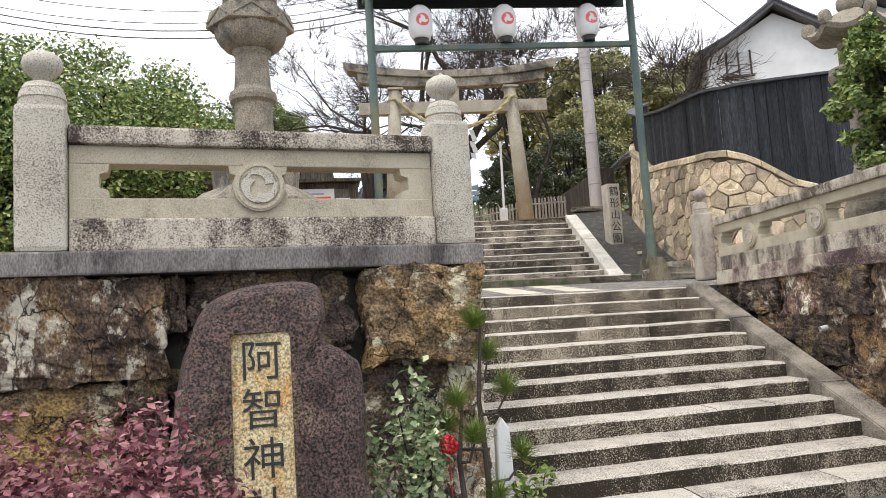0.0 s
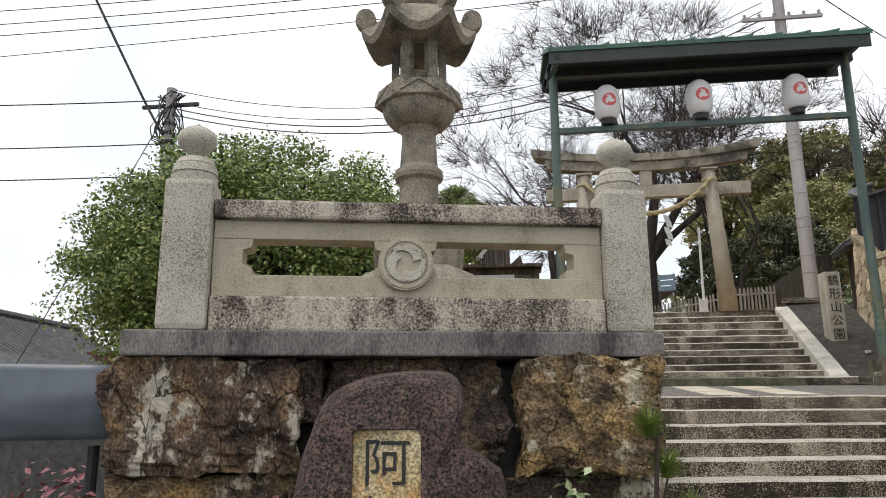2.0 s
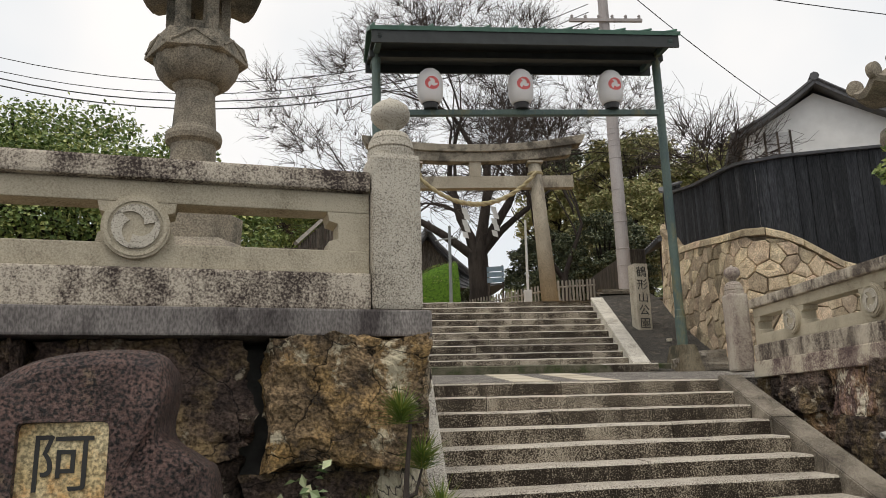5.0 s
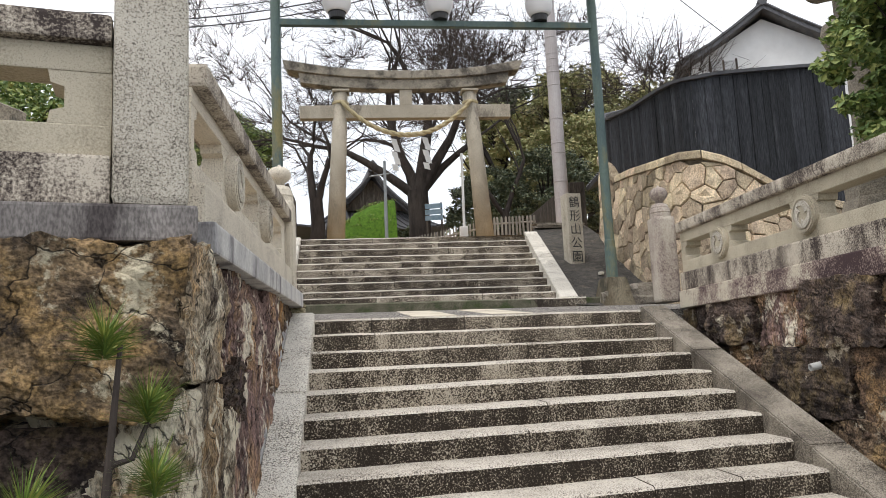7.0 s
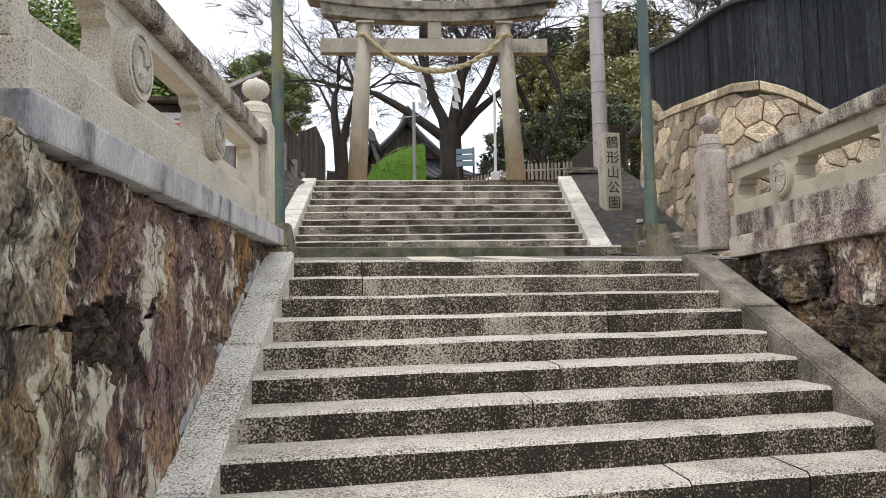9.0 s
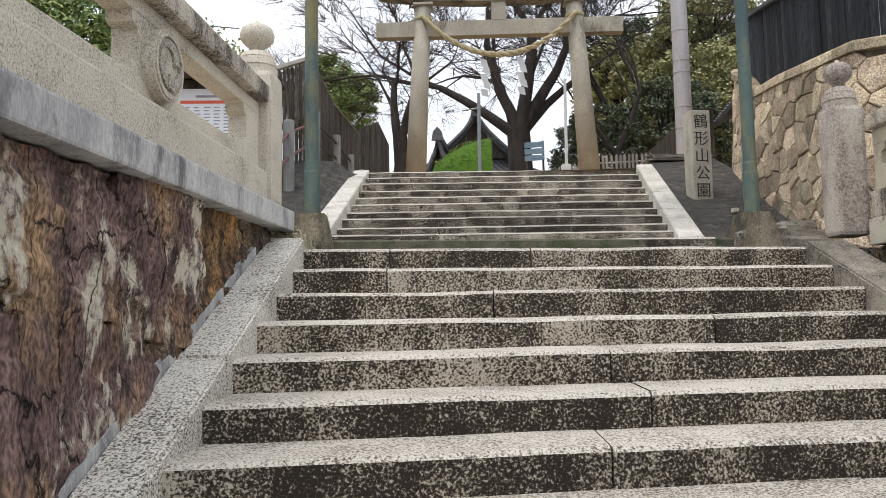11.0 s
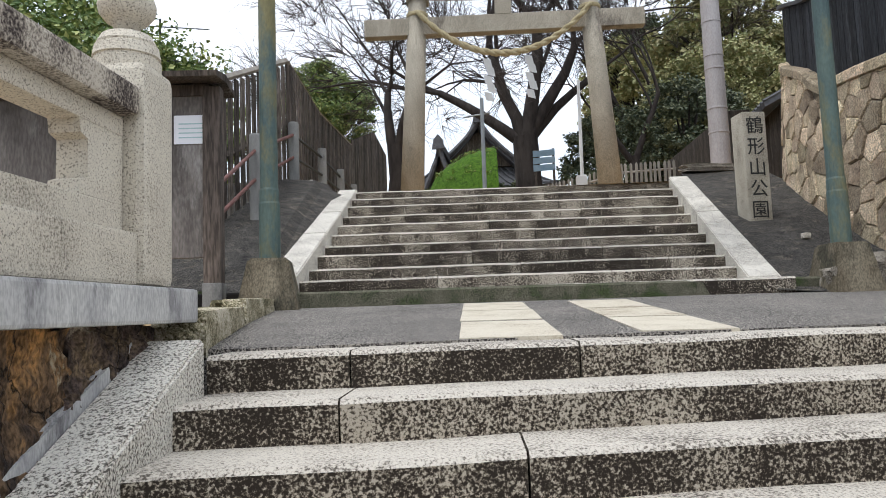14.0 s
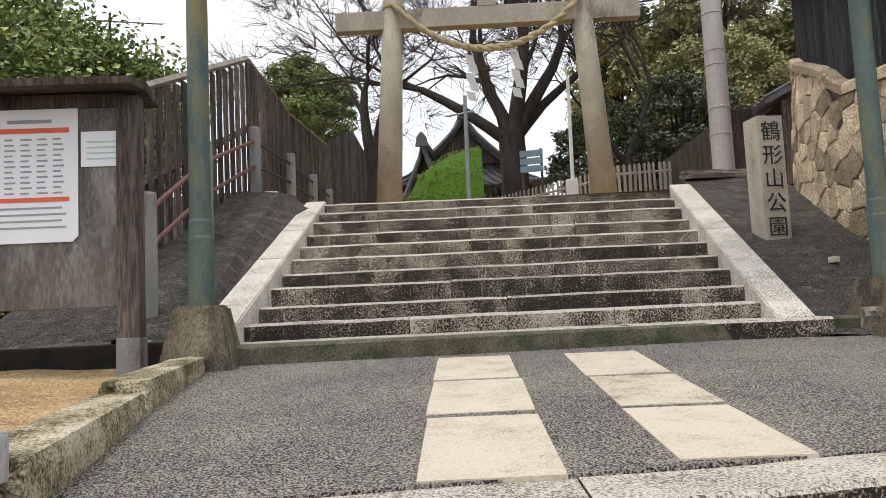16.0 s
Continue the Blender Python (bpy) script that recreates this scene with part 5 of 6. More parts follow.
fence = thing("charred_fence", "curved black charred-cedar plank fence on the stone wall", "fence", kind="structure")
s = 0.02
while s < 11.0:
    wd = 0.15
    z0, z1 = lerp_at(CAPZ, s) - 0.05, lerp_at(FENCEZ, s + wd / 2)
    o = -0.14 + rnd.uniform(-0.006, 0.006)
    b = bmesh.new()
    p = [on_wall(s + 0.004, z0, SIGN * o, 0), on_wall(s + wd - 0.004, z0, SIGN * o, 0), on_wall(s + wd - 0.004, z0, SIGN * (o - 0.03), 0), on_wall(s + 0.004, z0, SIGN * (o - 0.03), 0)]
    lo = [b.verts.new(v) for v in p]
    hi = [b.verts.new((v.x, v.y, z1)) for v in p]
    b.faces.new(hi)
    b.faces.new(lo[::-1])
    for i in range(4):
        b.faces.new((lo[i], lo[(i + 1) % 4], hi[(i + 1) % 4], hi[i]))
    bmesh.ops.recalc_face_normals(b, faces=b.faces[:])
    part("plank", b, BLACKWOOD, fence)
    s += wd
b = bmesh.new()
rows = []
for k in range(41):
    s = 11.0 * k / 40
    zt = lerp_at(FENCEZ, s)
    rows.append([b.verts.new(on_wall(s, zt + dz, SIGN * o, 0)) for dz, o in ((0.0, -0.06), (0.05, -0.05), (0.07, -0.15), (0.05, -0.26), (0.0, -0.25))])
for u, v in zip(rows, rows[1:]):
    for i in range(5):
        b.faces.new((u[i], v[i], v[(i + 1) % 5], u[(i + 1) % 5]))
bmesh.ops.recalc_face_normals(b, faces=b.faces[:])
part("top_rail", b, TILE, fence, "grey metal capping strip")

# stone marker with its inscription
MM = pose(4.08, 5.89, 3.18, 0, 0, 8)
mk = thing("stone_marker", "square granite marker post carved with dark characters", "marker post", at=MM)
b = box(-0.15, -0.15, -0.3, 0.15, 0.15, 1.40, 0.015)
part("shaft", b, MARKERSTONE, mk)
words("鶴形山公園", 0.235, pose(0, -0.152, 1.14, 90, 0, 0), INK, mk)
tagged(finish("loose_stone", rock(0.09, 0.07, 0.06, 99, 0.1, 3), PALE, m=pose(4.25, 4.9, 2.925)), "pale loose stone on the earth slope", "stone")


# ---- notice board, ramp, handrails and plank fence ----
NB = pose(-1.72, 2.68, 2.2, 0, 0, 4)
nb = thing("notice_board", "dark wooden roofed notice board with posted sheets", "notice board", at=NB)
for x in (0.07, -2.1):
    pst = part("post", box(x - 0.075, -0.03, 0.0, x + 0.075, 0.11, 2.0, 0.008), DARKWOOD, nb)
    part("foot", box(x - 0.082, -0.038, -0.02, x + 0.082, 0.118, 0.30, 0.006), CONCRETE, pst, "pale concrete foot")
part("board", box(-2.02, 0.0, 0.52, 0.0, 0.05, 1.98, 0.004), BOARD, nb, "grey weathered backing board")
part("board_rail", box(-2.1, -0.02, 1.92, 0.06, 0.06, 2.02, 0.005), DARKWOOD, nb)
b = bmesh.new()
pr = [(-0.30, 2.0), (-0.31, 2.045), (0.02, 2.11), (0.34, 2.045), (0.33, 2.0), (0.02, 2.04)]
q0 = [b.verts.new((-2.4, y, z)) for y, z in pr]
q1 = [b.verts.new((0.19, y, z)) for y, z in pr]
for i in range(6):
    b.faces.new((q0[i], q1[i], q1[(i + 1) % 6], q0[(i + 1) % 6]))
for q in (q0, q1):
    b.faces.new((q[0], q[1], q[2], q[5]))
    b.faces.new((q[5], q[2], q[3], q[4]))
bmesh.ops.recalc_face_normals(b, faces=b.faces[:])
part("roof", b, DARKWOOD, nb, "low dark board roof")
poster = thing("calendar_poster", "white printed timetable sheet with orange bands", "poster", at=NB @ pose(-0.95, -0.012, 0.98))
b = prism([(0.0, 0.02), (0.02, 0), (0.64, 0), (0.68, 0.04), (0.68, 0.94), (0, 0.94)], 0.006)
part("sheet", b, POSTER, poster)
for z, w in ((0.77, 0.035), (0.285, 0.03)):
    part("orange_band", box(0.03, -0.004, z, 0.62, 0.001, z + w), ORANGE, poster)
part("heading_text", box(0.20, -0.004, 0.84, 0.50, 0.001, 0.865), GREYINK, poster)
for r in range(11):
    for c in range(5):
        part("printed_line", box(0.07 + c * 0.11, -0.003, 0.34 + r * 0.038, 0.145 + c * 0.11 - 0.01 * ((r + c) % 3), 0.001, 0.352 + r * 0.038), GREYINK, poster)
for r in range(4):
    part("printed_line", box(0.07, -0.003, 0.10 + r * 0.045, 0.60 - 0.03 * (r % 2), 0.001, 0.113 + r * 0.045), GREYINK, poster)
part("round_mark", lathe([(0.018, 0), (0.018, 0.003)], 12), ORANGE, poster).matrix_basis = pose(0.08, -0.001, 0.09, 90, 0, 0)
sheet2 = thing("small_notice", "small pale sheet pinned on the board", "notice", at=NB @ pose(-0.25 + 0.0, -0.012, 1.50))
part("sheet", prism([(0, 0), (0.29, 0), (0.29, 0.25), (0, 0.25)], 0.006), POSTER, sheet2)
for r in range(4):
    part("printed_line", box(0.04, -0.003, 0.05 + r * 0.04, 0.25, 0.001, 0.06 + r * 0.04), mat("teal_print" + str(r), (0.35, 0.5, 0.5), (0.4, 0.55, 0.55), 4, 0.6, 0), sheet2)
tagged(finish("low_wall", box(-4.2, 3.35, 2.1, -1.5, 3.6, 2.45, 0.02), mat("dark_wet_concrete", (0.04, 0.038, 0.035), (0.022, 0.02, 0.02), 5, 0.9, 0.4)), "low dark concrete wall behind the notice board", "wall", kind="structure")

b = bmesh.new()
pts = [(-1.55, 3.6, 2.35), (-1.62, 4.6, 2.75), (-1.68, 6.2, 3.5), (-1.72, 8.0, 4.3), (-1.72, 9.0, 4.42)]
rows = []
for x, y, z in pts:
    rows.append([b.verts.new(c) for c in ((x + 0.32, y, z - 0.15), (x, y, z - 0.02), (x - 0.10, y, z + 0.10), (x - 0.55, y, z + 0.14), (x - 1.9, y, z + 0.1))])
for u, v in zip(rows, rows[1:]):
    for i in range(4):
        b.faces.new((u[i], u[i + 1], v[i + 1], v[i]))
tagged(finish("ramp_bank", b, SOIL), "dark concrete ramp rising beside the upper steps", "ramp", kind="structure")
side_kerb("ramp_kerb", -2.15, -1.95, 5.0, 3.05, 8.5, 4.52, 0.5, "stained stone edge of the ramp", [0.35, 0.7])


def rail_post(at, h, label):
    e = thing("handrail_post", label, "post", "concrete handrail posts", at=pose(*at))
    part("shaft", lathe([(0.085, -0.3), (0.085, h - 0.03), (0.075, h - 0.005), (0.05, h)], 20), CONCRETE, e)
    return e


HP = [(-2.1, 4.1, 2.95, 0.82), (-2.2, 6.0, 3.70, 0.95), (-2.24, 8.35, 4.52, 0.92), (-2.27, 10.9, 4.75, 0.86), (-2.3, 13.2, 4.85, 0.82), (-2.35, 15.5, 4.95, 0.8), (-2.4, 18, 5.0, 0.8)]
for x, y, z, h in HP:
    rail_post((x, y, z), h, "round grey concrete handrail post")
rail = thing("handrail", "two rusty red steel handrails between concrete posts", "handrail")
for (x0, y0, z0, h0), (x1, y1, z1, h1) in zip(HP, HP[1:]):
    for f in (0.38, 0.78):
        b = bmesh.new()
        tube(b, [(x0, y0, z0 + h0 * f), (x1, y1, z1 + h1 * f)], [0.024, 0.024], 10)
        part("bar", b, RUST if y0 < 8 else DARKST, rail)

pf = thing("plank_fence", "tall weathered dark timber slat fence climbing the slope", "fence", kind="structure")


def slat(x, y, z0, z1, w, along, parent):
    d = Vector((along[0], along[1], 0)).normalized()
    n = Vector((-d.y, d.x, 0))
    b = bmesh.new()
    lo, hi = [], []
    for s, t in ((-1, -1), (1, -1), (1, 1), (-1, 1)):
        p = Vector((x, y, 0)) + d * s * w / 2 + n * t * 0.014
        lo.append(b.verts.new((p.x, p.y, z0)))
        hi.append(b.verts.new((p.x, p.y, z1 + d.y * 0.0)))
    b.faces.new(hi)
    b.faces.new(lo[::-1])
    for i in range(4):
        b.faces.new((lo[i], lo[(i + 1) % 4], hi[(i + 1) % 4], hi[i]))
    bmesh.ops.recalc_face_normals(b, faces=b.faces[:])
    part("slat", b, DARKWOOD, parent)


FL = [((-2.75, 4.9), 3.1, 4.85), ((-2.35, 8.6), 4.5, 6.5), ((-2.6, 12.5), 4.9, 6.75), ((-2.72, 17.8), 5.4, 7.3)]
for (p, a0, a1), (q, c0, c1) in zip(FL, FL[1:]):
    n = int(math.dist(p, q) / 0.20)
    for k in range(n):
        f = (k + 0.5) / n
        slat(p[0] + (q[0] - p[0]) * f, p[1] + (q[1] - p[1]) * f, a0 + (c0 - a0) * f, a1 + (c1 - a1) * f, 0.115, (q[0] - p[0], q[1] - p[1]), pf)
    for o in (0.06, -1.0):
        b = bmesh.new()
        e0, e1 = Vector((p[0] - 0.05, p[1], a1 + o)), Vector((q[0] - 0.05, q[1], c1 + o))
        tube(b, [e0, e1], [0.05, 0.05], 4)
        part("rail", b, GREYWOOD if o > 0 else DARKWOOD, pf)
FL2 = [((-2.75, 17.9), 5.4, 7.5), ((-2.5, 21.3), 5.8, 8.6), ((-2.4, 24.0), 6.0, 8.4)]
for (p, a0, a1), (q, c0, c1) in zip(FL2, FL2[1:]):
    n = int(math.dist(p, q) / 0.16)
    for k in range(n):
        f = (k + 0.5) / n
        slat(p[0] + (q[0] - p[0]) * f, p[1] + (q[1] - p[1]) * f, a0 + (c0 - a0) * f, a1 + (c1 - a1) * f, 0.11, (q[0] - p[0], q[1] - p[1]), pf)


# ---- upper terrace: picket fence, mossy mound, pole, signs ----
def pickets(name, a, c, n, h, label):
    e = thing(name, label, "picket fence")
    for k in range(n):
        f = k / (n - 1)
        x, y = a[0] + (c[0] - a[0]) * f, a[1] + (c[1] - a[1]) * f
        z = a[2] + (c[2] - a[2]) * f
        bm = prism([(-0.032, 0), (0.032, 0), (0.032, h - 0.04), (0, h), (-0.032, h - 0.04)], 0.02)
        o = part("picket", bm, GREYWOOD, e)
        o.matrix_basis = pose(x, y, z, 0, rnd.uniform(-1.5, 1.5), math.degrees(math.atan2(c[1] - a[1], c[0] - a[0])))
    for hh in (0.2, h - 0.22):
        bm = bmesh.new()
        tube(bm, [(a[0], a[1] + 0.03, a[2] + hh), (c[0], c[1] + 0.03, c[2] + hh)], [0.03, 0.03], 4)
        part("rail", bm, GREYWOOD, e)


pickets("picket_fence", (3.9, 14.6, 4.85), (6.6, 14.9, 5.0), 24, 0.95, "grey weathered picket fence on the upper terrace")
pickets("picket_fence", (1.0, 19.0, 4.9), (3.9, 14.6, 4.85), 34, 0.85, "grey weathered picket fence on the upper terrace")
bm = bmesh.new()
bmesh.ops.create_grid(bm, x_segments=24, y_segments=24, size=1)
for v in bm.verts:
    r = v.co.xy.length
    v.co.z = 2.0 * max(0, 1 - (v.co.x * 0.5 - 0.5) ** 2 * 1.2 - v.co.y ** 2) ** 0.6 + 0.10 * noise.fractal(Vector((v.co.x * 3, v.co.y * 3, 1)), 0.9, 2, 3)
    v.co.x *= 1.25
    v.co.y *= 1.6
tagged(finish("mossy_mound", bm, MOSS, smooth=True, m=pose(0.15, 18.5, 5.2)), "bright green moss-covered mound", "mound", kind="structure")
bm = bmesh.new()
for k in range(90):
    u, w = rnd.uniform(-1, 1), rnd.uniform(-1, 0.6)
    z = 2.0 * max(0, 1 - (u * 0.5 - 0.5) ** 2 * 1.2 - w * w) ** 0.6
    leafy(bm, (u * 1.25, w * 1.6, z), (0.2, 0.2, 0.06), 40, 0.055, rnd)
tagged(finish("fern_cover", bm, NEEDLE, m=pose(0.15, 18.5, 5.2)), "low ferns and grass growing over the mound", "ferns", kind="stuff")
bm = bmesh.new()
tube(bm, [(0.98, 16, 4.7), (1.0, 16, 8.0)], [0.06, 0.05], 10)
tube(bm, [(0.5, 16, 7.5), (1.2, 16, 7.6)], [0.025, 0.025], 6)
tagged(finish("lamp_pole", bm, mat("grey_steel", (0.30, 0.32, 0.33), (0.24, 0.26, 0.27), 4, 0.5, 0, metal=0.3)), "thin grey steel pole on the terrace", "pole")
bm = bmesh.new()
tube(bm, [(3.05, 13, 4.75), (3.08, 13, 7.4)], [0.04, 0.035], 10)
box(2.93, 12.9, 4.7, 3.15, 13.1, 5.25, 0.02, bm)
tagged(finish("white_pole", bm, WHITE), "slim white pole with a small box at its foot", "pole")
sg = thing("sign_board", "blue sign boards on the terrace", "sign", at=pose(2.65, 17, 6.2, 0, 0, -15))
for k in range(3):
    part("panel", box(-0.3, 0, k * 0.2, 0.3, 0.03, k * 0.2 + 0.17, 0.005), mat("blue_sign" + str(k), (0.12, 0.2, 0.26), (0.2, 0.27, 0.32), 6, 0.5, 0), sg)
for x in (-0.25, 0.25):
    part("leg", box(x - 0.03, 0.03, -1.4, x + 0.03, 0.08, 0.6, 0.004), DARKWOOD, sg)


# ---- trees ----
def grow(w, tips, p, d, length, r, depth, rnd, spread, sides=7, gravity=0.0):
    """Grows a limb with its boughs; collects the ends."""
    n = 4
    pts, rad = [p.copy()], [r]
    for k in range(n):
        d = (d + Vector((rnd.gauss(0, 0.10), rnd.gauss(0, 0.10), rnd.gauss(0, 0.07) + gravity))).normalized()
        p = p + d * length / n
        pts.append(p.copy())
        rad.append(r * (1 - 0.42 * (k + 1) / n))
    tube(w, pts, rad, max(3, sides), caps=False)
    if depth == 0:
        tips.append((p, d))
        return
    kids = rnd.choice((2, 3, 3)) if depth > 1 else rnd.choice((3, 4))
    for k in range(kids):
        a = rnd.uniform(0, 6.283)
        s = spread * rnd.uniform(0.6, 1.3)
        side = d.orthogonal().normalized()
        side.rotate(Matrix.Rotation(a, 3, d))
        nd = (d * math.cos(s) + side * math.sin(s)).normalized()
        at = pts[-1] if k < 2 else pts[rnd.choice((2, 3))]
        grow(w, tips, at.copy(), nd, length * rnd.uniform(0.62, 0.85), rad[-1] * (0.85 if k == 0 else 0.65), depth - 1, rnd, spread, sides - 1, gravity)


def bare_tree(name, at, limbs, seed, label, depth=5, spread=0.5, r0=0.45, hfork=3.0):
    rnd = random.Random(seed)
    e = thing(name, label, "tree", at=pose(*at))
    w = bmesh.new()
    tips = []
    tube(w, [(0, 0, -0.6), (0, 0, 0.2), (0.05, 0, hfork * 0.5), (0.0, 0, hfork)], [r0 * 1.5, r0 * 1.15, r0, r0 * 0.95], 12, caps=False)
    for d, L, r in limbs:
        grow(w, tips, Vector((0, 0, hfork - 0.25)), Vector(d).normalized(), L, r, depth, rnd, spread, 8, 0.02)
    part("trunk", w, BARK, e, smooth=True)
    t = bmesh.new()
    for p, d in tips:
        for _ in range(6):
            dd = (d + Vector((rnd.gauss(0, 0.55), rnd.gauss(0, 0.55), rnd.gauss(0, 0.45)))).normalized()
            L = rnd.uniform(0.4, 1.1)
            m = p + dd * L * 0.5 + Vector((rnd.gauss(0, 0.05), rnd.gauss(0, 0.05), rnd.gauss(0, 0.05)))
            q = p + dd * L
            tube(t, [p, m, q], [0.013, 0.009, 0.004], 3, caps=False)
            for o in (m, q):
                d3 = (dd + Vector((rnd.gauss(0, 0.7), rnd.gauss(0, 0.7), rnd.gauss(0, 0.5)))).normalized()
                tube(t, [o, o + d3 * rnd.uniform(0.25, 0.6)], [0.007, 0.003], 3, caps=False)
    tagged(part("twig_mass", t, TWIG, e), kind="stuff")
    return e


bare_tree("bare_zelkova", (2.45, 20.5, 5.0), [((-0.8, 0.1, 0.8), 3.5, 0.20), ((-0.3, 0.2, 1), 3.7, 0.22), ((0.1, -0.2, 1), 3.9, 0.26), ((0.5, 0.1, 1), 3.8, 0.24), ((0.85, 0.2, 0.8), 3.3, 0.18), ((0.1, 0.6, 0.8), 3.0, 0.18)], 12, "large leafless tree with spreading dark boughs", depth=5, hfork=3.0, r0=0.42)
bare_tree("bare_zelkova", (-1.15, 14.2, 4.8), [((-0.25, 0, 1), 1.6, 0.14), ((0.3, 0, 1), 1.5, 0.12)], 31, "gnarled leafless tree with pruned limbs", depth=3, hfork=1.6, r0=0.2, spread=0.6)
bare_tree("bare_zelkova", (6.6, 22.0, 5.2), [((-0.4, -0.2, 1), 2.8, 0.16), ((0.3, 0.1, 1), 2.8, 0.16)], 44, "slender leafless tree with fine brown twigs", depth=4, hfork=2.4, r0=0.24)
bare_tree("bare_zelkova", (5.2, 17.5, 5.0), [((-0.5, -0.2, 0.8), 2.0, 0.10), ((0.3, 0.1, 1), 2.2, 0.10)], 47, "slender leafless tree with fine brown twigs", depth=4, hfork=1.6, r0=0.15)
bare_tree("bare_zelkova", (7.9, 10.4, 5.5), [((-0.4, -0.2, 1), 1.2, 0.05), ((0.3, 0.1, 1), 1.1, 0.05)], 49, "small leafless garden tree behind the fence", depth=3, hfork=1.2, r0=0.1)


def leafy_tree(name, at, trunk_h, crown, clumps, per, size, material, seed, label, top=0.5, lean=0.0):
    rnd = random.Random(seed)
    e = thing(name, label, "tree", at=pose(*at))
    w = bmesh.new()
    br = bmesh.new()
    b = bmesh.new()
    rx, ry, rz = crown
    c0 = Vector((lean, 0, trunk_h + rz * 0.8))
    tube(w, [(0, 0, -0.6), (lean * 0.2, 0, trunk_h * 0.6), (lean * 0.6, 0, trunk_h + rz * 0.5), c0], [rx * 0.10, rx * 0.08, rx * 0.055, rx * 0.03], 9, caps=False)
    for k in range(clumps):
        d = Vector((rnd.gauss(0, 1), rnd.gauss(0, 1), rnd.gauss(0, 1))).normalized()
        f = 0.45 + 0.55 * rnd.random() ** 0.6
        bumpy = 1 + 0.16 * noise.noise(d * 2.2 + Vector((seed, 0, 0))) + 0.10 * noise.noise(d * 5 + Vector((0, seed, 0)))
        c = c0 + Vector((d.x * rx, d.y * ry, d.z * rz)) * f * bumpy
        cr = rx * rnd.uniform(0.10, 0.2)
        leafy(b, c, (cr, cr, cr * 0.75), per, size, rnd)
        if k % 4 == 0:
            tube(br, [(lean * 0.4, 0, trunk_h * 0.9), (c0 + c) * 0.5 - Vector((0, 0, rz * 0.15)), c], [rx * 0.03, rx * 0.018, rx * 0.006], 5, caps=False)
    part("trunk", w, BARK, e)
    tagged(part("branch_mass", br, BARK, e), kind="stuff")
    part("crown", b, material, e)
    return e


leafy_tree("evergreen_oak", (-9.2, 9.5, 2.0), 0.9, (5.0, 3.8, 3.5), 620, 210, 0.115, LEAF, 3, "broad evergreen tree with glossy yellow-green leaves")
leafy_tree("evergreen_oak", (-5.6, 11.5, 2.3), 2.6, (1.7, 1.7, 1.5), 120, 190, 0.105, LEAF, 8, "broad evergreen tree with glossy yellow-green leaves")
leafy_tree("evergreen_shrub", (-3.95, -1.0, 2.0), 0.25, (1.1, 0.9, 0.55), 90, 110, 0.08, LEAF, 5, "bright green clipped shrub behind the balustrade")
leafy_tree("round_tree", (-6.9, 36.0, 5.0), 6.6, (2.7, 2.7, 2.6), 260, 170, 0.15, LEAF, 13, "dense round-crowned evergreen tree beyond the fence")
leafy_tree("dark_camellia", (7.0, 18.5, 5.0), 0.6, (1.9, 1.5, 1.9), 170, 150, 0.11, LEAFDARK, 17, "dark evergreen tree above the picket fence")
leafy_tree("dark_camellia", (5.4, 21.5, 5.0), 0.8, (1.7, 1.5, 1.8), 150, 140, 0.11, LEAFDARK, 19, "dark evergreen tree above the picket fence")
leafy_tree("dark_camellia", (9.2, 22.0, 5.2), 2.2, (2.6, 2.0, 2.3), 190, 120, 0.14, LEAFPALE, 23, "yellow-green tree behind the picket fence")
leafy_tree("pale_broadleaf", (11.5, 27.0, 5.5), 4.5, (3.4, 3.0, 3.0), 230, 90, 0.22, LEAFPALE, 29, "tall yellow-green broadleaf tree on the hill")
leafy_tree("pale_broadleaf", (15.5, 25.0, 5.5), 4.2, (3.0, 3.0, 2.6), 190, 90, 0.22, LEAFPALE, 31, "tall yellow-green broadleaf tree on the hill")
leafy_tree("pale_broadleaf", (8.6, 31.0, 5.5), 4.8, (2.8, 2.4, 2.6), 170, 90, 0.22, LEAFPALE, 33, "tall yellow-green broadleaf tree on the hill")
leafy_tree("dark_pine_tree", (9.8, 33.0, 6.0), 7.5, (2.6, 2.4, 1.8), 120, 90, 0.20, LEAFDARK, 37, "tall dark pine behind the trees")
leafy_tree("low_shrub", (0.9, 16.9, 4.85), 0.02, (0.42, 0.4, 0.35), 40, 60, 0.07, LEAFDARK, 41, "small clipped dark shrub on the terrace")
leafy_tree("low_shrub", (2.1, 16.6, 4.85), 0.02, (0.55, 0.4, 0.32), 40, 60, 0.07, LEAFDARK, 43, "small clipped dark shrub on the terrace")
leafy_tree("low_shrub", (1.9, 22.0, 5.0), 0.3, (1.2, 0.8, 0.9), 70, 60, 0.12, LEAFDARK, 45, "small clipped dark shrub on the terrace")
leafy_tree("hedge_tree", (4.5, -2.95, 2.1), 1.0, (0.75, 0.7, 0.95), 190, 150, 0.07, LEAF, 51, "clipped glossy evergreen beside the stone lantern")

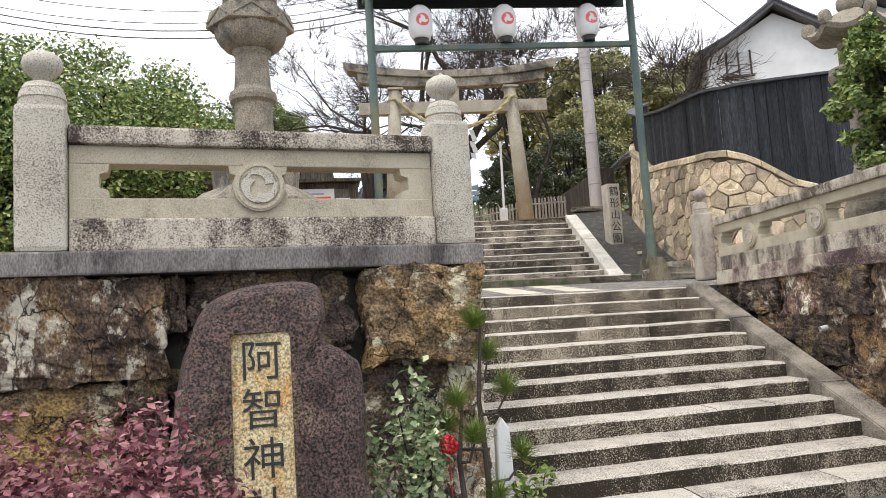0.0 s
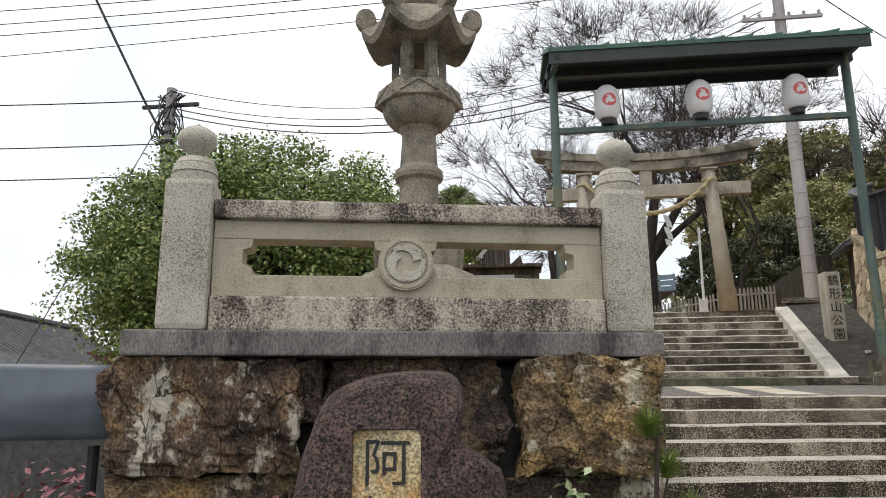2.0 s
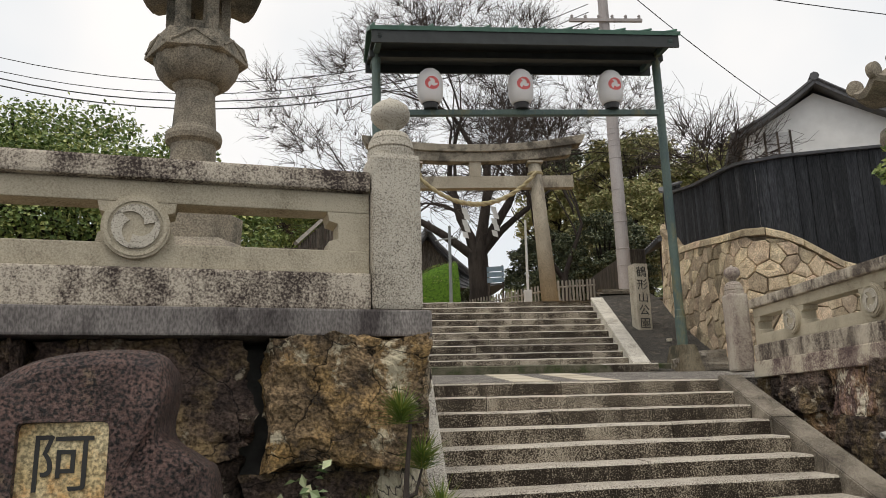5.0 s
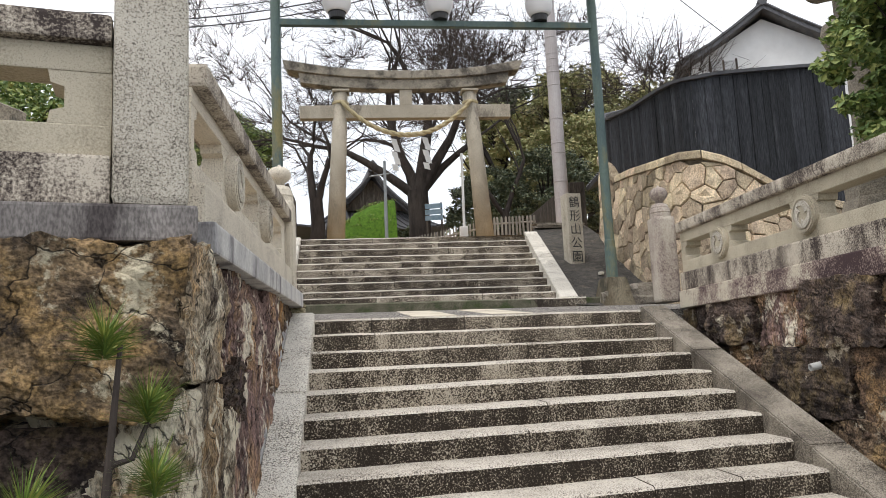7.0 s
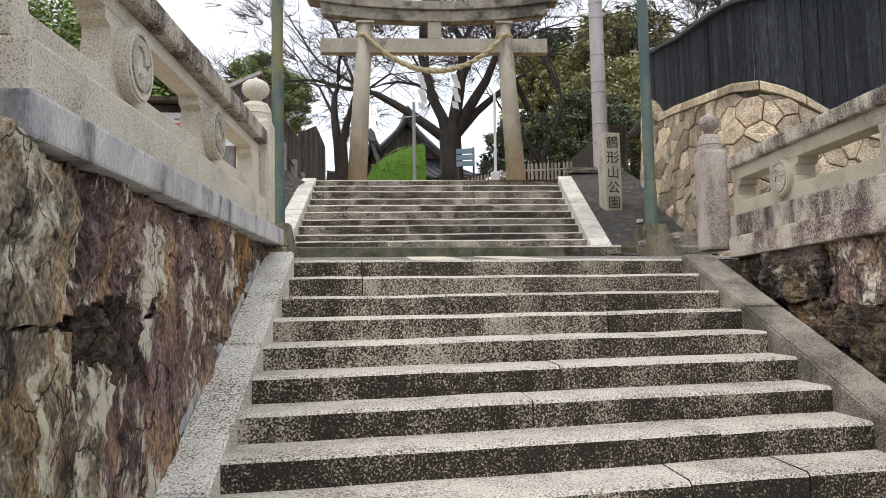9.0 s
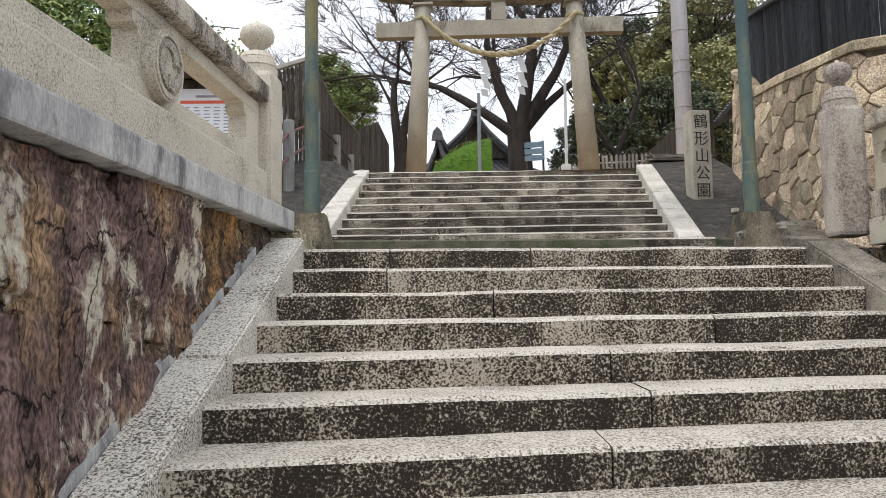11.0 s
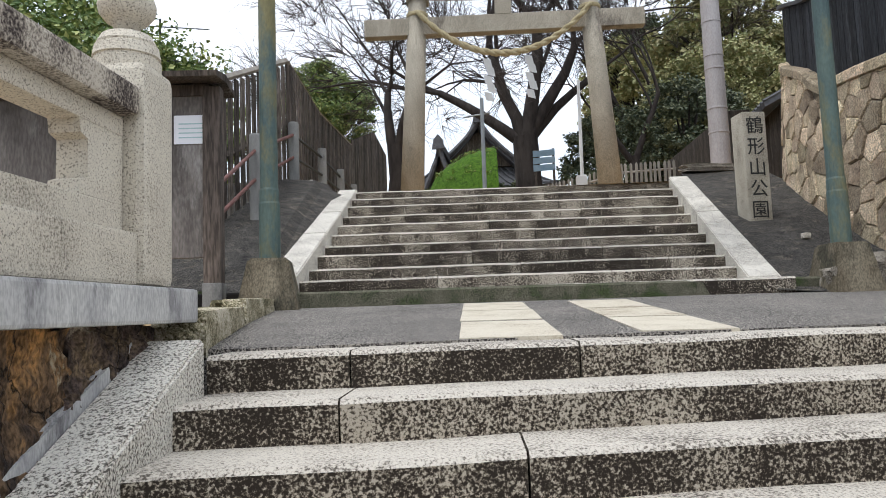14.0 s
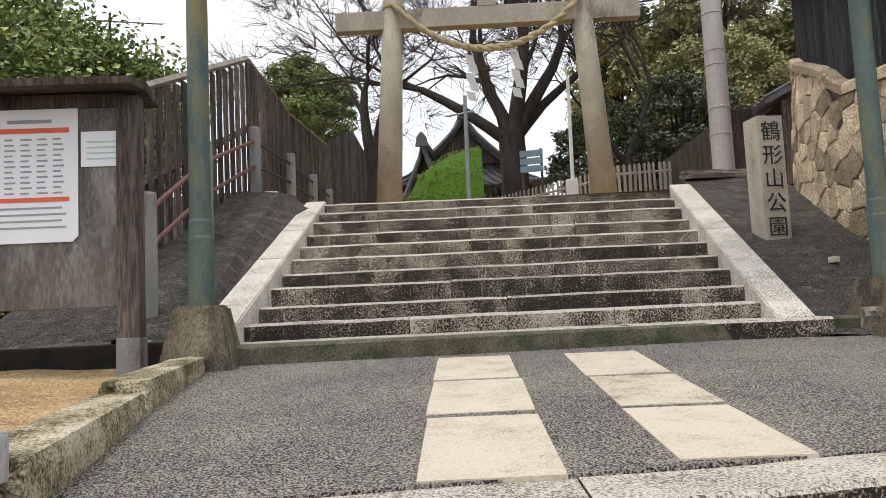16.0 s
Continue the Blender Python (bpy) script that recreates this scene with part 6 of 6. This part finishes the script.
# wooded rise that closes the view
b = bmesh.new()
rnd = random.Random(77)
for k in range(520):
    x, y = rnd.uniform(-60, 70), rnd.uniform(48, 80)
    h = 7.5 + 4 * noise.noise(Vector((x * 0.06, y * 0.06, 3))) + (y - 48) * 0.15 + (5 if x > 8 else -4.5 if x < -6 else 0)
    leafy(b, (x, y, h * rnd.uniform(0.3, 1.0)), (3.2, 2.5, 2.2), 70, 0.9, rnd)
tagged(finish("wooded_hill", b, LEAFHILL), "muted green wooded rise behind the shrine", "woods", kind="stuff")
b = bmesh.new()
bmesh.ops.create_grid(b, x_segments=30, y_segments=10, size=1)
for v in b.verts:
    x, y = v.co.x * 75, 66 + v.co.y * 26
    v.co = Vector((x, y, 1 + 3.5 * max(0, (y - 42) / 20) + (3 if x > 8 else 0)))
tagged(finish("hillside", b, SOIL), "shaded earth under the woods", "hill", kind="structure")


# ---- temple roof, gate hut and house ----
def gable(name, at, L, W, h, over, wall_h, label, wall_mat, category="house", windows=(), seams=True):
    e = thing(name, label, category, at=at)
    part("wall", prism([(-W / 2, 0), (W / 2, 0), (W / 2, wall_h), (0, wall_h + h * 0.82), (-W / 2, wall_h)], L), wall_mat, e)
    for s in (-1, 1):
        b = bmesh.new()
        n = 10
        rows = []
        for k in range(n + 1):
            f = k / n
            x = s * f * (W / 2 + over)
            z = wall_h + h * (1 - f) ** 1.25 - 0.05 * f + 0.04
            rows.append([b.verts.new((x, -over, z)), b.verts.new((x, L + over, z)), b.verts.new((x, L + over, z - 0.16)), b.verts.new((x, -over, z - 0.16))])
        for u, v in zip(rows, rows[1:]):
            for i in range(4):
                b.faces.new((u[i], v[i], v[(i + 1) % 4], u[(i + 1) % 4]))
        b.faces.new(rows[-1])
        b.faces.new(rows[0])
        bmesh.ops.recalc_face_normals(b, faces=b.faces[:])
        r = part("roof", b, TILE, e, "grey tiled roof slope")
        m = int((L + 2 * over) / 0.28)
        for j in range(m + 1):
            y = -over + (L + 2 * over) * j / m
            q = bmesh.new()
            tube(q, [(s * f * (W / 2 + over), y, wall_h + h * (1 - f) ** 1.25 - 0.05 * f + 0.055) for f in (0.03, 0.3, 0.6, 1.0)], [0.05] * 4, 5)
            part("roof_rib", q, TILE, r)
    b = bmesh.new()
    tube(b, [(0, -over - 0.05, wall_h + h + 0.1), (0, L + over + 0.05, wall_h + h + 0.1)], [0.14, 0.14], 8)
    part("ridge", b, TILE, e)
    for x, z, w, hh in windows:
        wd = part("window", box(x - w / 2, -0.04, z, x + w / 2, 0.02, z + hh), mat("pale_shutter", (0.5, 0.5, 0.5), (0.42, 0.42, 0.42), 6, 0.5, 0) if "pale_shutter" not in bpy.data.materials else bpy.data.materials["pale_shutter"], e)
        for a in (-w / 2, 0, w / 2):
            part("frame", box(x + a - 0.03, -0.07, z - 0.04, x + a + 0.03, -0.03, z + hh + 0.04), DARKWOOD, wd)
        part("sill", box(x - w / 2 - 0.1, -0.12, z - 0.1, x + w / 2 + 0.1, -0.03, z - 0.04), DARKWOOD, wd)
    return e


def hip_gable_hall(name, at, W, D, eave, label):
    """A hall under a curved hip-and-gable tiled roof, its gable towards -y."""
    e = thing(name, label, "temple", at=at)
    part("wall", box(-W * 0.36, 0.9, 0, W * 0.36, D - 0.9, eave + 0.3), DARKWOOD, e)
    lev = ((1.0, 0.0, 0.0), (0.82, 0.30, 0.75), (0.62, 0.85, 1.5), (0.46, 1.5, 2.1))
    b = bmesh.new()
    rows = []
    for f, dz, inset in lev:
        up = 0.25 if f == 1.0 else 0.0
        hw = W / 2 * f
        rows.append([b.verts.new(c) for c in ((-hw, inset, eave + dz + up), (-hw * 0.5, inset, eave + dz), (hw * 0.5, inset, eave + dz), (hw, inset, eave + dz + up), (hw, D - inset, eave + dz + up), (-hw, D - inset, eave + dz + up))])
    for u, v in zip(rows, rows[1:]):
        for i in range(6):
            b.faces.new((u[i], u[(i + 1) % 6], v[(i + 1) % 6], v[i]))
    b.faces.new(rows[0][::-1])
    skirt = part("lower_roof", b, TILE, e, "curved grey tiled skirt roof")
    for k in range(17):
        t = -1 + 2 * k / 16
        q = bmesh.new()
        tube(q, [(t * W / 2 * f, inset - 0.02, eave + dz + (0.25 * max(0, 2 * abs(t) - 1) if f == 1.0 else 0) + 0.04) for f, dz, inset in lev], [0.06] * 4, 5)
        part("roof_rib", q, TILE, skirt)
    top = eave + 3.6
    hw = W * 0.27
    part("gable_wall", prism([(-hw * 0.8, eave + 1.4), (hw * 0.8, eave + 1.4), (0, top - 0.35)], D - 3.4), DARKWOOD, e, "weathered wooden gable").matrix_basis = pose(0, 1.75, 0)
    for s in (-1, 1):
        b = bmesh.new()
        rows = []
        for f in (0.0, 0.25, 0.5, 0.75, 1.0):
            z = top - (top - eave - 1.1) * f ** 0.78
            rows.append([b.verts.new(c) for c in ((s * hw * f, 1.2, z), (s * hw * f, D - 1.2, z), (s * hw * f, D - 1.2, z - 0.22), (s * hw * f, 1.2, z - 0.22))])
        for u, v in zip(rows, rows[1:]):
            for i in range(4):
                b.faces.new((u[i], v[i], v[(i + 1) % 4], u[(i + 1) % 4]))
        b.faces.new(rows[-1])
        bmesh.ops.recalc_face_normals(b, faces=b.faces[:])
        part("upper_roof", b, TILE, e, "concave tiled gable roof")
        b = bmesh.new()
        tube(b, [(s * hw * f, 1.15, top - (top - eave - 1.1) * f ** 0.78 + 0.08) for f in (0.0, 0.25, 0.5, 0.75, 1.0)], [0.12] * 5, 6)
        part("verge_tiles", b, TILE, e, "tile verge")
    part("ridge", box(-0.16, 1.0, top - 0.02, 0.16, D - 1.0, top + 0.35, 0.04), TILE, e)
    part("ridge_end_tile", prism([(-0.3, 0), (0.3, 0), (0.22, 0.45), (0, 0.7), (-0.22, 0.45)], 0.15), TILE, e).matrix_basis = pose(0, 0.9, top - 0.05)
    return e


hip_gable_hall("temple_hall", pose(1.35, 34.0, 5.0, 0, 0, 6), 9.0, 9.0, 3.9, "grey tile-roofed shrine hall behind the mound")
hip_gable_hall("temple_hall", pose(-0.85, 31.0, 5.0, 0, 0, -6), 3.6, 6.0, 1.9, "smaller tile-roofed shrine hall beside the main hall")
gable("house", pose(12.3, 12.3, 4.0, 0, 0, -20), 8, 4.3, 1.5, 0.45, 6.0, "white plastered house with a grey tiled gable roof", WHITE, "house", [(-1.2, 5.3, 0.75, 0.75)])
gable("house", pose(16.6, 13.4, 4.0, 0, 0, -20), 8, 4.6, 1.3, 0.5, 6.9, "white plastered house wing with a tiled roof", WHITE, "house", [(-0.6, 5.6, 0.5, 0.6)])
hut = thing("gate_hut", "small dark wooden roofed gateway behind the wall", "gateway", at=pose(9.0, 14.5, 5.0, 0, 0, -6))
part("wall", box(-0.9, 0, -0.5, 0.9, 1.4, 2.1), DARKWOOD, hut)
b = prism([(-1.35, 1.95), (-1.38, 2.06), (0, 2.75), (1.38, 2.06), (1.35, 1.95), (0, 2.6)], 2.2)
bmesh.ops.translate(b, vec=(0, -0.4, 0), verts=b.verts[:])
hr = part("roof", b, TILE, hut, "grey tiled gable roof")
for k in range(9):
    for s in (-1, 1):
        q = bmesh.new()
        y = -0.38 + k * 0.27
        tube(q, [(0, y, 2.78), (s * 1.38, y, 2.09)], [0.045, 0.045], 6)
        part("roof_rib", q, TILE, hr)
b = bmesh.new()
tube(b, [(0, -0.5, 2.85), (0, 1.9, 2.85)], [0.11, 0.11], 8)
part("ridge", b, TILE, hut)
tagged(finish("timber_wall", box(5.6, 10.9, 4.3, 6.0, 16.0, 6.0, 0.02), DARKWOOD), "dark timber garden wall on the terrace", "wall", kind="structure")
tagged(finish("block_wall", box(5.2, 19.2, 4.8, 9.5, 19.5, 5.9, 0.02), CONCRETE), "mossy grey block wall under the trees", "wall", kind="structure")

# stone lantern and its pedestal on the bank across the steps
rl = thing("stone_lantern", "stone lantern with an upswept roof beside the hedge", "stone lantern", at=pose(4.72, -1.85, 2.81, 0, 0, 20) @ Matrix.Diagonal((0.80, 0.80, 0.868, 1)))
part("pedestal", hexa([(0.42, -0.76), (0.42, -0.1), (0.38, 0.02)]), LANTERN, rl)
part("base", hexa([(0.36, 0.0), (0.36, 0.35), (0.30, 0.45)]), LANTERN, rl)
part("shaft", lathe([(0.26, 0.4), (0.2, 0.55), (0.18, 1.5), (0.22, 1.6), (0.36, 1.75), (0.42, 1.9), (0.40, 2.0)], 24), LANTERN, rl)
part("fire_box", hexa([(0.24, 2.0), (0.24, 2.42)]), LANTERN, rl)
b = bmesh.new()
rings = []
for r, z0, lift in ((0.26, 2.40, 0), (0.64, 2.46, 0.10), (0.68, 2.53, 0.12), (0.50, 2.62, 0.06), (0.30, 2.78, 0.02), (0.15, 2.86, 0)):
    ring = []
    for k in range(36):
        a = 2 * math.pi * k / 36
        c = abs(((k % 6) / 6) * 2 - 1)
        flat = math.cos(math.pi / 6) / math.cos(((k % 6) / 6 - 0.5) * math.pi / 3)
        ring.append(b.verts.new((r * flat * math.cos(a), r * flat * math.sin(a), z0 + lift * c ** 2)))
    rings.append(ring)
for u, v in zip(rings, rings[1:]):
    for k in range(36):
        b.faces.new((u[k], u[(k + 1) % 36], v[(k + 1) % 36], v[k]))
b.faces.new(rings[0][::-1])
b.faces.new(rings[-1])
rr = part("roof", b, LANTERN, rl, "six-sided stone roof with curled corners")
for k in range(6):
    a = 2 * math.pi * k / 6
    bm = lathe([(0.05, -0.06), (0.105, -0.05), (0.115, 0.0), (0.105, 0.05), (0.05, 0.06)], 18)
    bmesh.ops.rotate(bm, cent=(0, 0, 0), matrix=Matrix.Rotation(radians(90), 3, "X"), verts=bm.verts[:])
    bmesh.ops.rotate(bm, cent=(0, 0, 0), matrix=Matrix.Rotation(a, 3, "Z"), verts=bm.verts[:])
    bmesh.ops.translate(bm, vec=(0.62 * math.cos(a), 0.62 * math.sin(a), 2.69), verts=bm.verts[:])
    part("corner_scroll", bm, LANTERN, rr)
part("jewel", lathe([(0.13, 2.84), (0.19, 2.92), (0.19, 3.02), (0.12, 3.12), (0.02, 3.16)], 20), LANTERN, rl, smooth=True)


# ---- poles and wires ----
up = thing("utility_pole", "grey concrete utility pole with cross arms and insulators", "utility pole", at=pose(5.18, 10.3, 4.5))
part("pole", lathe([(0.185, -0.3), (0.18, 0.5), (0.12, 13.0), (0.11, 13.02)], 20), POLE, up)
for z in (0.9, 1.35, 2.1, 2.35, 3.0, 3.9, 4.25, 4.4, 4.6, 4.75, 5.2):
    r = 0.185 - z * 0.005
    part("band", lathe([(r, z), (r + 0.008, z + 0.005), (r + 0.008, z + 0.03), (r, z + 0.035)], 20), POLE, up)
for z, L, a in ((7.95, 2.1, 6), (8.95, 1.7, 6), (10.2, 1.2, 6)):
    arm = part("cross_arm", box(-L / 2, -0.19, z, L / 2, -0.11, z + 0.09), POLE, up)
    for k in range(6):
        x = -L / 2 + 0.08 + k * (L - 0.16) / 5
        part("insulator", lathe([(0.03, z + 0.09), (0.05, z + 0.12), (0.03, z + 0.15), (0.05, z + 0.18), (0.02, z + 0.22)], 10, at=(x, -0.15, 0)), POLE, arm)
for k in range(5):
    b = bmesh.new()
    pts = [(-0.5 + 0.12 * math.cos(t * 0.7 + k) * (1 + k * 0.2), -0.15 + 0.1 * math.sin(t * 0.5), 10.3 + 0.25 * k * 0.4 + 0.22 * math.sin(t * 0.9 + k)) for t in range(12)]
    tube(b, pts, [0.016] * 12, 5)
    part("cable_loop", b, WIRE, up)

lp = thing("utility_pole", "grey utility pole with a tangle of cables beyond the tree", "utility pole", at=pose(-12.6, 10.5, 0))
part("pole", lathe([(0.2, 0), (0.15, 11.8)], 16), POLE, lp)
part("cross_arm", box(-0.9, -0.06, 11.2, 0.9, 0.04, 11.3), DARKST, lp)
for k in range(9):
    b = bmesh.new()
    r2 = random.Random(k)
    pts = [(0.45 * math.cos(t * 0.8 + k) * r2.uniform(0.6, 1.1), -0.1 + 0.2 * math.sin(t * 0.7), 10.8 + 0.8 * math.sin(t * 0.55 + k * 0.5)) for t in range(12)]
    tube(b, pts, [0.02] * 12, 5)
    part("cable_loop", b, WIRE, lp)
for k in range(5):
    part("band", lathe([(0.19, 9.4 + k * 0.3), (0.2, 9.42 + k * 0.3), (0.2, 9.47 + k * 0.3), (0.19, 9.5 + k * 0.3)], 14), DARKST, lp)


def wire(a, c, sag, r=0.014):
    b = bmesh.new()
    n = 18
    pts = []
    for k in range(n + 1):
        f = k / n
        p = Vector(a).lerp(Vector(c), f)
        p.z -= sag * 4 * f * (1 - f)
        pts.append(p)
    tube(b, pts, [r] * (n + 1), 5)
    return tagged(finish("overhead_wire", b, WIRE), "thin black overhead cable against the sky", "cable", "overhead cables")


UPT = Vector((5.18, 10.15, 0))
LPT = Vector((-12.6, 10.4, 0))
for k, (zl, zr) in enumerate(((15.6, 15.3), (15.2, 14.95), (14.8, 14.6), (14.5, 14.3))):
    wire((-40, 9 + k * 0.3, zl), (4.4 + 0.2 * k, 10.15, zr), 0.6)
wire((-40, 9.5, 12.9), (4.4, 10.1, 13.8), 0.4, 0.012)
for k, z in enumerate((11.7, 11.3, 11.1, 10.9)):
    wire((-12.4, 10.4, z), (4.7, 10.15, 13.0 - 0.25 * k), 1.6, 0.018 if k > 1 else 0.012)
for k, z in enumerate((11.4, 10.0, 9.0)):
    wire((-45, 6, z + 1.2), (-12.8, 10.4, z), 0.6, 0.02)
wire((-20.5, 8.5, 26), (-13.4, 10.4, 11.4), 0.1, 0.04)
wire((-13.4, 10.4, 11.4), (-12.75, 10.4, 10.3), 0.0, 0.04)
wire((-12.8, 10.3, 10.6), (-15.5, 6.5, 0.0), 0.1, 0.015)
for k, (x, z) in enumerate(((26, 10.0), (28, 13.5), (24, 17.0), (30, 20.0), (22, 8.5))):
    wire((5.7 + 0.1 * k, 10.15, 14.0 - 0.2 * k), (x, 6 + 3 * k, z), 0.8, 0.014)
for k in range(2):
    wire((5.5, 10.2, 13.8), (12 + k * 0.5, 18 - 14 * k, 24), 0.3, 0.014)


# ---- along the street: covered vehicle, low houses ----
cv = thing("covered_vehicle", "small vehicle under a dark grey vinyl cover in the lane", "vehicle", at=pose(-6.85, -2.9, 0.0, 0, 0, 10))
b = rock(3.1, 2.2, 0.66, 5, 0.02, 10, 0.86)
bmesh.ops.translate(b, vec=(0, 0, 1.87), verts=b.verts[:])
part("cover", b, TARP, cv, smooth=True)
for x in (-1.4, 1.4):
    for y in (-1.0, 1.0):
        part("leg", lathe([(0.05, 0), (0.05, 1.5)], 10, at=(x * 0.9, y * 0.8, 0)), BLACK, cv)
gable("house", pose(-19.0, 8.2, 0.0), 8, 8.6, 2.3, 0.5, 2.95, "white timbered house with a grey tiled roof down the lane", WHITE, "house", [(2.6, 2.0, 1.0, 0.9)])
rb = thing("house", "low cream building with a rust-red roof edge", "house", at=pose(-17.6, 14.5, 0))
part("wall", box(-1.9, 0, 0, 1.5, 5, 3.85), STUCCO, rb)
part("roof_edge", box(-2.0, -0.1, 3.85, 1.6, 5.1, 4.26, 0.03), RUST, rb, "rust-red flat roof edge")
gable("house", pose(-19.0, 22.0, 0.0, 0, 0, 80), 8, 6, 1.5, 0.5, 3.2, "low house with a grey roof down the lane", WHITE, "house", [(0.8, 1.0, 1.4, 1.0)])
an = thing("tv_antenna", "thin metal television antenna on a pole", "antenna", at=pose(-5.1, 10.0, 6.0))
b = bmesh.new()
tube(b, [(0, 0, -4), (0, 0, 2.0)], [0.025, 0.02], 6)
part("mast", b, DARKST, an)
for z in (1.85, 1.2):
    b = bmesh.new()
    tube(b, [(-0.9, 0, z + 0.1), (0.9, 0, z - 0.1)], [0.012, 0.012], 5)
    part("boom", b, DARKST, an)
    for k in range(9):
        x = -0.85 + k * 0.21
        b = bmesh.new()
        tube(b, [(x, -0.3, z - x * 0.11 - 0.12), (x, 0.3, z - x * 0.11 + 0.12)], [0.008, 0.008], 4)
        part("element", b, DARKST, an)
